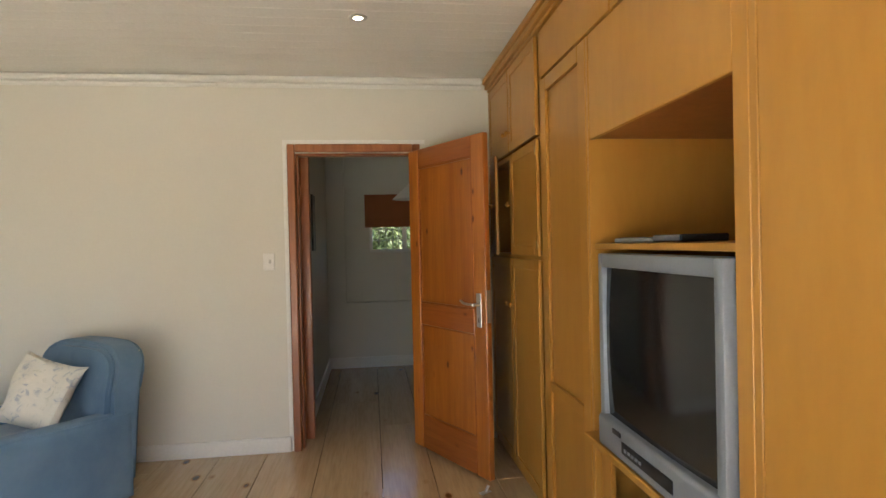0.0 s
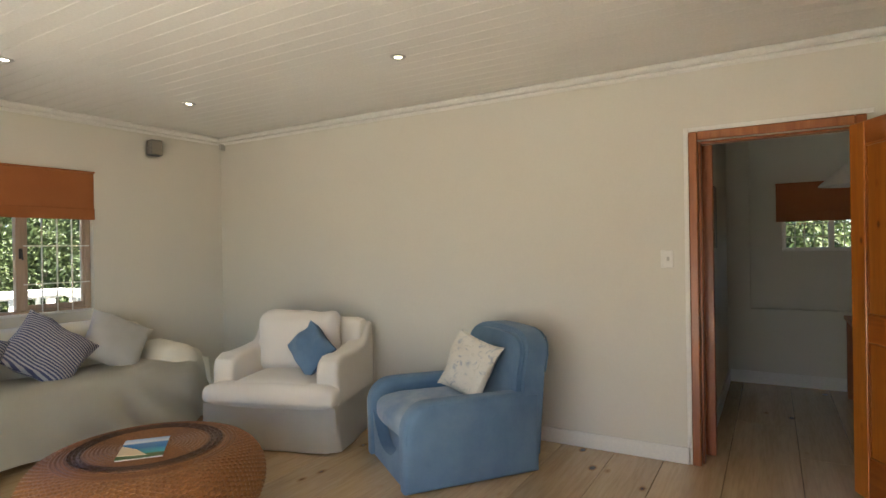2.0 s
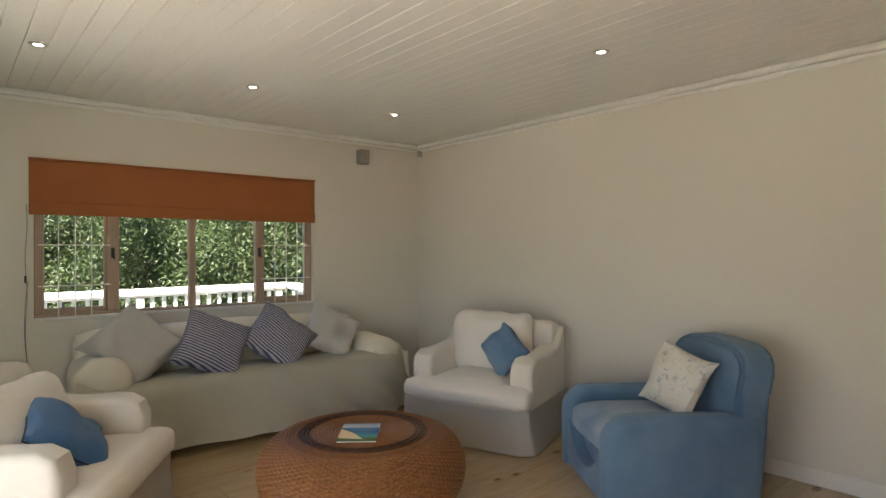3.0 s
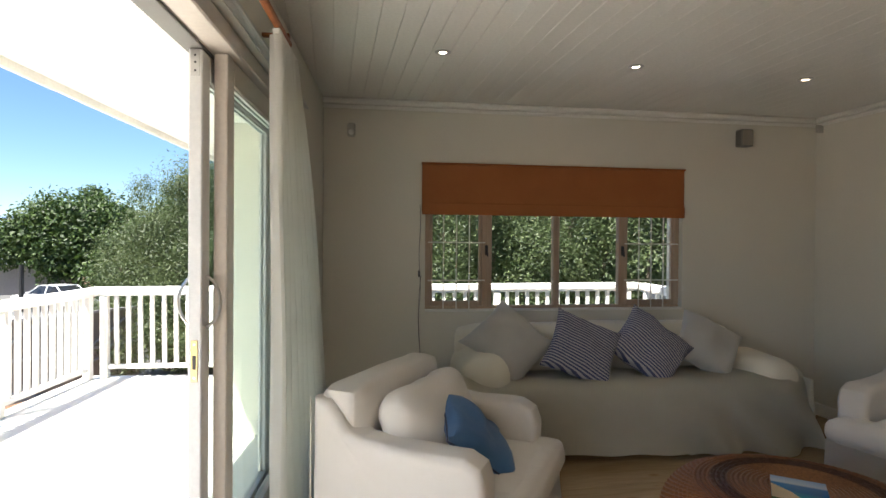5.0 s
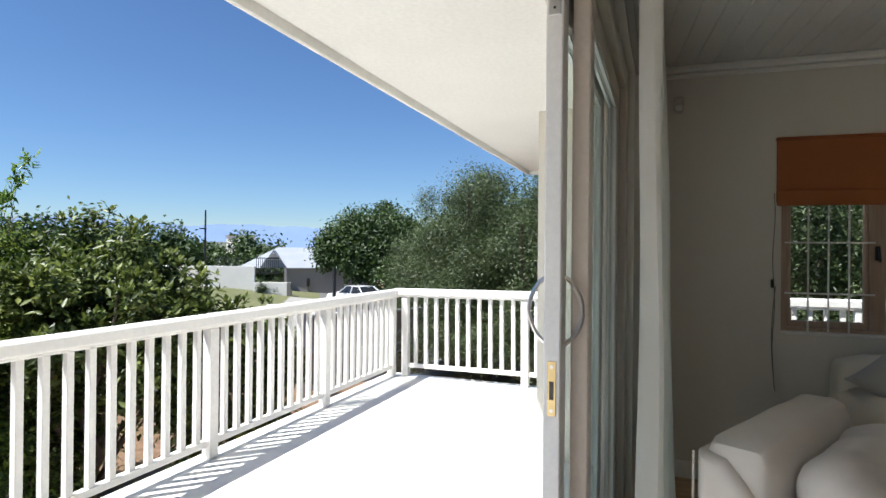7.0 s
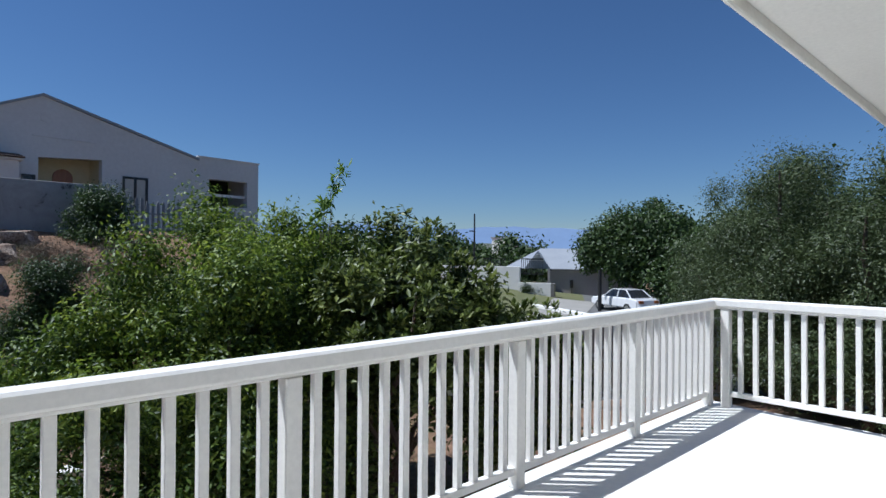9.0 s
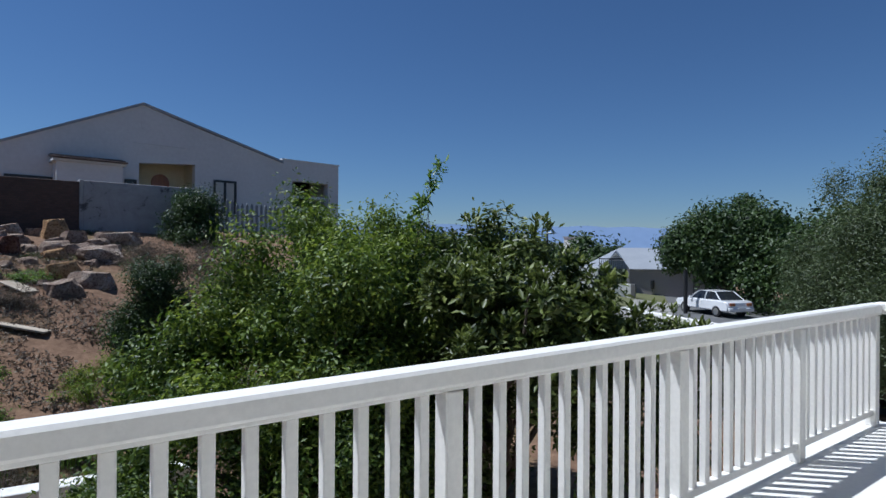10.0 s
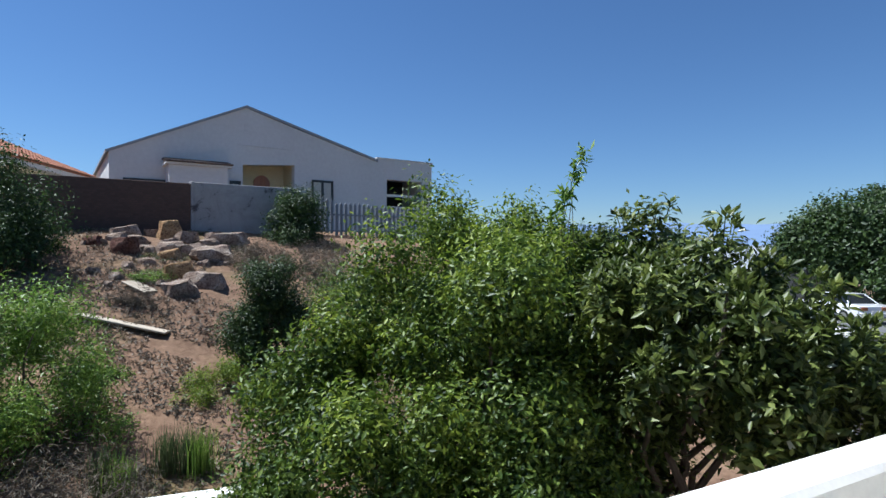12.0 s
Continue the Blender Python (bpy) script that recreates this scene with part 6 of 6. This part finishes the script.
f0 = bm.faces.new([bm.verts.new((x, -0.012, z)) for x, z in vs])
ex = bmesh.ops.extrude_face_region(bm, geom=[f0])
bmesh.ops.translate(bm, verts=[q for q in ex["geom"] if isinstance(q, bmesh.types.BMVert)], vec=(0, 0.024, 0))
slat = finish(bm, "slat", FENCEM)
x = -8.0
while x > -12.2:
    part("slat", slat, FENCEM, fence, m=pose(x, 0, height(x, -18.9) - 0.05 + (0.12 if x > -8.9 else 0.0)))
    x -= 0.155
for z in (0.3, 0.8):
    part("rail", boxes((-12.2, -7.95, 0.013, 0.05, z + 1.55, z + 1.60)), FENCEM, fence)

# ---- neighbouring gabled house ----
RENDERW = mottled("white_house_plaster", (0.62, 0.61, 0.60), (0.68, 0.67, 0.66), 0.9, 0.5, 8, 0.2, 0.01)
CREAMW = mottled("cream_porch_plaster", (0.62, 0.55, 0.36), (0.66, 0.59, 0.40), 0.9, 0.5, 8, 0.2, 0.01)
DARKG, _nt, _b = shader("dark_window_glass", (0.02, 0.022, 0.025), 0.15)
TILEB = mottled("dark_roof_tile", (0.06, 0.04, 0.035), (0.09, 0.06, 0.05), 0.8, 3, 20, 0.3, 0.01)
TILER = mottled("red_roof_tile", (0.36, 0.13, 0.06), (0.44, 0.17, 0.08), 0.8, 2, 12, 0.5, 0.03)
METALR = mottled("grey_metal_roof", (0.27, 0.29, 0.32), (0.32, 0.34, 0.37), 0.6, 0.6, 6, 0.1, 0.01)
house = thing("gabled_house", pose(0, -22.5, 0), "white plastered house with a wide plain gable", "house")


def slab(bm, pts, y0, y1):
    f = bm.faces.new([bm.verts.new((x, y0, z)) for x, z in pts])
    ex = bmesh.ops.extrude_face_region(bm, geom=[f])
    bmesh.ops.translate(bm, verts=[q for q in ex["geom"] if isinstance(q, bmesh.types.BMVert)], vec=(0, y1 - y0, 0))
    return bm


bm = bmesh.new()
slab(bm, [(-3.1, 0.8), (-3.1, 4.27), (-7.05, 6.12), (-7.06, 4.2), (-7.06, 0.8)], 0, -0.3)
slab(bm, [(-7.06, 4.2), (-7.05, 6.12), (-7.2, 6.15), (-8.88, 5.66), (-8.88, 4.33)], 0, -0.3)
slab(bm, [(-8.88, 0.8), (-8.88, 5.66), (-12.24, 4.74), (-12.24, 0.8)], 0, -0.3)
part("gable_wall", bm, RENDERW, house)
part("side_wall", boxes((-3.4, -3.1, -12, -0.301, 0.8, 4.25)), RENDERW, house)
part("wing_wall", boxes((-14.8, -14.3, -0.3, 0, 0.8, 4.88), (-12.66, -12.241, -0.3, 0, 0.8, 4.88), (-14.299, -12.661, -0.3, 0, 4.08, 4.88), (-14.299, -12.661, -0.3, 0, 0.8, 3.02), (-14.8, -14.5, -9, -0.301, 0.8, 4.88), (-14.499, -12.3, -2.2, -2.0, 0.8, 4.88)), RENDERW, house)
part("wing_parapet", boxes((-14.84, -12.2, -0.33, 0.03, 4.881, 4.93)), RENDERW, house)
part("veranda_rail", boxes((-14.299, -12.661, -0.25, -0.2, 3.42, 3.52)), WHITE, house)
part("veranda_ceiling", boxes((-14.499, -12.3, -1.999, -0.301, 4.3, 4.4)), RENDERW, house)
# black sheet gives the veranda recess its deep shade by colour
part("veranda_back", boxes((-14.45, -12.31, -1.9, -1.85, 3.02, 4.25)), BLACKP, house, "black sheet for the shaded veranda recess")
part("porch_back", boxes((-8.9, -7.04, -1.3, -1.2, 0.8, 4.4)), CREAMW, house, "cream wall inside the porch")
part("porch_side", boxes((-8.98, -8.88, -1.199, -0.301, 0.8, 4.4), (-7.06, -6.96, -1.199, -0.301, 0.8, 4.4), (-8.98, -6.96, -1.199, -0.301, 4.4, 4.5)), CREAMW, house)
bm = bmesh.new()
slab(bm, [(-7.75, 1.5)] + [(-8.05 + 0.30 * math.cos(math.pi * k / 12), 3.72 + 0.30 * math.sin(math.pi * k / 12)) for k in range(13)] + [(-8.35, 1.5)], -1.15, -1.199)
part("arched_door", bm, FRAMEW, house, "dark arched wooden door")
part("string_course", boxes((-8.7, -6.9, 0.001, 0.03, 4.86, 4.9)), RENDERW, house)
for x0, x1, z0, z1, n in ((-10.33, -9.55, 2.6, 3.85, 2), (-4.62, -3.5, 2.9, 3.5, 3), (-6.95, -6.65, 3.2, 3.62, 1)):
    w = part("window", boxes((x0, x1, 0.001, 0.02, z0, z1)), DARKG, house, "dark window")
    fr = boxes((x0 - 0.03, x0 + 0.03, 0.021, 0.06, z0, z1), (x1 - 0.03, x1 + 0.03, 0.021, 0.06, z0, z1), (x0 + 0.03, x1 - 0.03, 0.021, 0.06, z1 - 0.05, z1))
    for k in range(1, n):
        xm = x0 + (x1 - x0) * k / n
        box(fr, xm - 0.03, xm + 0.03, 0.021, 0.06, z0, z1 - 0.05)
    part("window_frame", fr, BLACKP, w)
    if n == 2:
        for k in range(n):
            a = x0 + (x1 - x0) * k / n
            part("net_curtain", boxes((a + 0.05, a + (x1 - x0) / n - 0.05, 0.0205, 0.024, z0, z1 - 0.08)), GREYC, w, "pale net curtain")
hood = part("window_hood", boxes((-6.4, -4.65, 0.001, 0.75, 2.8, 3.93), (-6.5, -4.55, 0.001, 0.85, 3.93, 4.0)), RENDERW, house, "white boxed bay")
rows = bmesh.new()
for k in range(16):
    xa = -6.52 + k * 0.124
    for j in range(3):
        box(rows, xa, xa + 0.118, 0.62 - 0.32 * j, 0.95 - 0.32 * j, 4.002 + 0.07 * j, 4.05 + 0.07 * j, 0.012)
part("tiled_hood_roof", rows, TILEB, hood, "dark tiled roof")
bm = bmesh.new()
slab(bm, [(-3.0, 4.23), (-3.0, 4.31), (-7.18, 6.24), (-7.18, 6.155)], 0.06, -14)
slab(bm, [(-7.18, 6.155), (-7.18, 6.24), (-12.24, 4.83), (-12.24, 4.745)], 0.06, -14)
part("roof", bm, METALR, house, "thin grey roof edge")
part("vent", boxes((-7.25, -7.12, 0.001, 0.02, 5.35, 5.6)), RENDERW, house)

red = thing("red_roof_house", pose(-0.3, -21.8, 0, 0, 0, -24.6), "pale house with a red tiled roof and cream eaves", "house")
part("wall", boxes((0.5, 7.5, -6.4, -0.3, 0.8, 3.9)), CREAMW, red)
part("soffit", boxes((0.02, 0.5, -6.4, 0.0, 3.80, 3.84)), RENDERW, red)
part("eaves_board", boxes((-0.02, 0.018, -6.4, 0.0, 3.76, 3.95), bevel=0.01), RENDERW, red, "cream eaves board")
part("roof", slab(bmesh.new(), [(-0.06, 3.955), (4.0, 5.60), (8.06, 3.955), (8.06, 3.9), (4.0, 5.5), (-0.06, 3.9)], 0, -6.4), TILER, red, "red tiled roof slope")
rows = bmesh.new()
for k in range(13):
    x0 = -0.08 + 0.31 * k
    for j in range(32):
        z0 = 3.965 + 0.405 * 0.31 * k
        y0 = -0.2 * j
        p = [rows.verts.new(q) for q in ((x0, y0, z0 + 0.012), (x0, y0 - 0.07, z0 + 0.055), (x0, y0 - 0.14, z0 + 0.055), (x0, y0 - 0.2, z0 + 0.012), (x0 + 0.33, y0, z0 + 0.13), (x0 + 0.33, y0 - 0.07, z0 + 0.165), (x0 + 0.33, y0 - 0.14, z0 + 0.165), (x0 + 0.33, y0 - 0.2, z0 + 0.13))]
        for q in ((0, 1, 5, 4), (1, 2, 6, 5), (2, 3, 7, 6), (0, 3, 2, 1)):
            rows.faces.new([p[i] for i in q])
part("roof_tiles", rows, TILER, red, "curved red clay tiles")

# ---- down the road ----
h2x, h2y = at(118.27, 48)
garage = thing("grey_roof_house", pose(h2x, h2y, -2.45, 0, 0, 298.27), "low pinkish house with a grey metal roof beyond the road", "house")
PINKW = mottled("pinkish_plaster", (0.44, 0.39, 0.39), (0.50, 0.45, 0.45), 0.9, 0.5, 8, 0.2, 0.01)
part("wall", boxes((-6.5, 1.2, -5, 0, -0.6, 2.3)), PINKW, garage)
bm = bmesh.new()
p = [bm.verts.new(q) for q in ((5.0, 0.0, 2.3), (-7.0, 0.45, 2.3), (-7.0, -6, 2.3), (5.0, -6, 2.3), (1.9, -2.8, 4.03), (-5.0, -2.8, 4.03))]
for q in ((0, 1, 5, 4), (1, 2, 5), (2, 3, 4, 5), (3, 0, 4), (3, 2, 1, 0)):
    bm.faces.new([p[k] for k in q])
part("roof", bm, METALR, garage, "grey metal hipped roof")
part("fascia", boxes((-7.0, 1.2, 0.46, 0.5, 2.16, 2.32)), GREYP, garage)
dorm = part("gablet", slab(bmesh.new(), [(3.1, 2.35), (2.06, 3.78), (1.0, 2.35)], 0.8, -2.4), METALR, garage)
part("louvre", slab(bmesh.new(), [(2.72, 2.98), (2.06, 3.6), (1.35, 2.98)], 0.85, 0.81), WHITE, dorm, "white louvred gable end")
for k in range(4):
    part("slat", boxes((2.55 - 0.12 * k, 1.5 + 0.12 * k, 0.851, 0.87, 3.04 + 0.12 * k, 3.09 + 0.12 * k)), GREYP, dorm)
part("gable_post", boxes((1.0, 1.2, 0.5, 0.8, -0.6, 2.35)), PINKW, garage)
part("downpipe", boxes((-3.8, -3.68, 0.001, 0.12, -0.6, 2.3)), GREYP, garage)
lampp = part("wall_lamp", boxes((-0.85, -0.6, 0.001, 0.25, 0.75, 1.45), bevel=0.05), BLACKP, garage)
part("bracket", boxes((-0.76, -0.69, 0.001, 0.06, -0.3, 0.74)), GREYP, lampp)
part("garage_opening", boxes((-6.4, -2.6, 0.002, 0.03, -0.6, 0.1)), BLACKP, garage, "dark opening beside the wall")
wx, wy = at(124.4, 44)
fw = thing("white_garden_wall", pose(wx, wy, -2.5, 0, 0, 290), "white plastered garden wall with dark railing above", "garden wall")
part("wall", boxes((-1.55, 5.0, -0.15, 0.15, 0, 2.62), bevel=0.01), WHITE, fw)
part("lower_wall", boxes((-4.0, -1.56, 0.4, 0.6, 0, 1.45), bevel=0.01), WHITE, fw)
part("pier", boxes((-4.3, -4.01, 0.3, 0.7, 0, 1.45), bevel=0.01), GREYP, fw)
for k in range(12):
    part("bar", boxes((-3.3 + 0.148 * k, -3.26 + 0.148 * k, -0.02, 0.02, 2.1, 3.25)), BLACKP, fw)
part("rail", boxes((-3.32, -1.6, -0.025, 0.025, 3.2, 3.27), (-3.32, -1.6, -0.025, 0.025, 2.05, 2.12), (-0.4, 1.4, -0.02, 0.02, 3.2, 3.25)), BLACKP, fw)
for k in range(10):
    part("bar", boxes((-0.35 + 0.18 * k, -0.32 + 0.18 * k, -0.02, 0.02, 2.62, 3.25)), BLACKP, fw)
for k, (yw, d, z1, r) in enumerate(((121.6, 43.4, -0.75, 0.6), (120.3, 43.4, -0.8, 0.6))):
    c = at(yw, d)
    plant("clipped_hedge", c, filled(*c, -1.6, z1, r, 0.6, 16, 0.3, 200 + k), 6000, (0.10, 0.04), LEAF_O, "clipped low hedge at the garden wall", "hedge", 210 + k, 0.03)
k0, k1 = Vector((*at(121.0, 37.5), -2.34)), Vector((*at(111.5, 29.5), -2.3))
d = k1 - k0
solid("road_kerb", boxes((-d.length / 2, d.length / 2, -0.2, 0.2, -0.3, 0.2), bevel=0.03), WHITE, Matrix.Translation((k0 + k1) / 2) @ d.to_track_quat("X", "Z").to_matrix().to_4x4(), "white painted kerb along the road", "kerb", kind="structure")
# gate at the foot of the drive
GATEM = mottled("pale_grey_gate_paint", (0.36, 0.37, 0.38), (0.44, 0.45, 0.46), 0.5, 2, 30, 0.1, 0.002)
gate = thing("driveway_gate", pose(-11.9, -6.1, height(-11.9, -6.1), 0, 0, 145), "pale grey steel driveway gate with diagonal braces", "gate")
part("gate_post", boxes((-0.16, -0.06, -0.05, 0.05, -0.1, 1.72), bevel=0.008), GATEM, gate)
for r in ((-0.03, 0.03, -0.025, 0.025, 0.12, 1.66), (2.97, 3.03, -0.025, 0.025, 0.12, 1.66), (0.031, 2.969, -0.025, 0.025, 1.60, 1.66), (0.031, 2.969, -0.025, 0.025, 0.12, 0.18), (0.031, 2.969, -0.02, 0.02, 0.86, 0.91)):
    part("gate_frame", boxes(r, bevel=0.004), GATEM, gate)
for xa, za, xb, zb in ((0.05, 0.93, 0.98, 1.59), (0.98, 1.59, 1.95, 0.93), (1.95, 0.93, 2.95, 1.59), (0.05, 0.2, 2.95, 0.84)):
    part("brace", rod(bmesh.new(), (xa, 0, za), (xb, 0, zb), 0.024, 8), GATEM, gate)
part("infill_sheet", boxes((0.031, 2.969, 0.026, 0.030, 0.15, 1.63)), PAVEM, gate, "plain grey sheet behind the braces")
px, py = at(127.2, 75)
pole = thing("utility_pole", pose(px, py, -3.2), "thin dark utility pole far off", "pole")
part("shaft", rod(bmesh.new(), (0, 0, 0), (0, 0, 9.4), 0.14, 10, 0.10), BLACKP, pole)
part("foot_box", boxes((-0.1, 1.0, -0.1, 0.1, 7.0, 7.15)), BLACKP, pole)
px, py = at(114.6, 36.5)
post = thing("street_post", pose(px, py, height(px, py)), "dark post beside the tree", "post")
part("shaft", rod(bmesh.new(), (0, 0, 0), (0, 0, 2.6), 0.12, 10), BLACKP, post)
for k, (yw, d, z1, r) in enumerate(((122.5, 85, 2.7, 7), (125.5, 90, 3.0, 7), (128.5, 88, 3.4, 7), (132, 80, 3.8, 7), (136, 75, 4.2, 7), (141, 70, 4.6, 7), (119.8, 120, 1.4, 8))):
    c = at(yw, d)
    plant("far_tree", c, filled(*c, height(*c), z1, r, r, 26, 2.0, 300 + k), 9000, (0.6, 0.35), LEAF_D, "dark green trees further down the hill", "tree", 310 + k, 0.3, "far trees")
px, py = at(124.2, 150)
far = thing("far_house", pose(px, py, -6), "small far white house on the hill", "house")
part("wall", boxes((-1.6, 1.6, -3, 3, 0, 10.5)), WHITE, far)
part("roof", boxes((-1.8, 1.8, -3.3, 3.3, 10.5, 10.9)), METALR, far)


# ---- parked car ----
def car(m):
    c = thing("car", m, "white saloon car parked at the roadside", "car")
    paint, _n, _b2 = shader("car_paint", (0.78, 0.78, 0.78), 0.25)
    _b2.inputs["Coat Weight"].default_value = 0.6
    prof = [(-2.25, 0.32), (-2.3, 0.62), (-2.22, 0.80), (-1.1, 0.92), (1.45, 0.96), (2.15, 0.93), (2.25, 0.62), (2.2, 0.34)]
    bm = bmesh.new()
    f = bm.faces.new([bm.verts.new((y, -0.86, z)) for y, z in prof])
    ex = bmesh.ops.extrude_face_region(bm, geom=[f])
    bmesh.ops.translate(bm, verts=[q for q in ex["geom"] if isinstance(q, bmesh.types.BMVert)], vec=(0, 1.72, 0))
    bmesh.ops.bevel(bm, geom=bm.edges[:], offset=0.07, segments=3, affect="EDGES")
    body = part("body", bm, paint, c, smooth=True)
    bm = bmesh.new()
    v = [bm.verts.new(q) for q in ((-1.1, -0.78, 0.9), (1.6, -0.78, 0.93), (1.6, 0.78, 0.93), (-1.1, 0.78, 0.9), (-0.35, -0.60, 1.38), (0.95, -0.60, 1.38), (0.95, 0.60, 1.38), (-0.35, 0.60, 1.38))]
    for q in ((0, 1, 5, 4), (1, 2, 6, 5), (2, 3, 7, 6), (3, 0, 4, 7)):
        bm.faces.new([v[k] for k in q])
    part("glasshouse", bm, DARKG, c, "dark tinted windows")
    bm = boxes((-0.34, 0.94, -0.60, 0.60, 1.375, 1.42), bevel=0.02)
    part("roof", bm, paint, c, smooth=True)
    for sy in (-1, 1):
        for a, b in (((-1.08, 0.775, 0.9), (-0.35, 0.60, 1.385)), ((0.28, 0.775, 0.93), (0.28, 0.61, 1.385)), ((1.58, 0.775, 0.93), (0.95, 0.60, 1.385))):
            part("pillar", rod(bmesh.new(), (a[0], sy * a[1], a[2]), (b[0], sy * b[1], b[2]), 0.035, 8), paint, body)
        for x in (-1.42, 1.32):
            w = part("wheel", rod(bmesh.new(), (x, sy * 0.70, 0.31), (x, sy * 0.885, 0.31), 0.31, 24), BLACKP, c)
            part("rim", rod(bmesh.new(), (x, sy * 0.886, 0.31), (x, sy * 0.90, 0.31), 0.20, 16), STEEL, w)
        part("tail_light", boxes((2.18, 2.27, sy * 0.55 - 0.16, sy * 0.55 + 0.16, 0.68, 0.84), bevel=0.02), FRAMEW, c)
        part("headlight", boxes((-2.32, -2.22, sy * 0.58 - 0.16, sy * 0.58 + 0.16, 0.60, 0.74), bevel=0.02), STEEL, c)
        part("mirror", boxes((-0.85, -0.7, sy * 0.92 - 0.08, sy * 0.92 + 0.08, 0.92, 1.04), bevel=0.02), paint, c)
    part("bumper", boxes((2.2, 2.33, -0.82, 0.82, 0.36, 0.58), bevel=0.04), paint, c)
    part("number_plate", boxes((2.331, 2.34, -0.25, 0.25, 0.5, 0.6)), TRIM, c)


cx, cy = at(112.3, 37.0)
car(pose(cx, cy, height(cx, cy) + 0.03, 0, 0, 61))

# ---- floor boards ----
rng = random.Random(5)
x = -5.55
share = {}
while x < 2.7:
    w = rng.choice((0.27, 0.31, 0.36, 0.40))
    y = -1.58 - rng.uniform(0, 2)
    front = -0.545 / math.cos(radians(6.788)) - math.tan(radians(6.788)) * (x + w + 3)
    back = 6.62 if x > -0.75 else YN + 0.05
    while y < back:
        ln = rng.choice((2.4, 3.0, 3.6))
        a, b = max(y, front), min(y + ln, back)
        if b - a > 0.05:
            if x > 1.5 and a < YN:
                a = YN
            key = (w, round(b - a, 3))
            if key not in share:
                share[key] = finish(boxes((0.0015, w - 0.0015, 0.001, b - a - 0.001, -0.03, 0.0), bevel=0.002), "plank", FLOORW)
            part("plank", share[key], FLOORW, floor, m=SOUTH.inverted() @ pose(x, a, 0))
        y += ln
    x += w
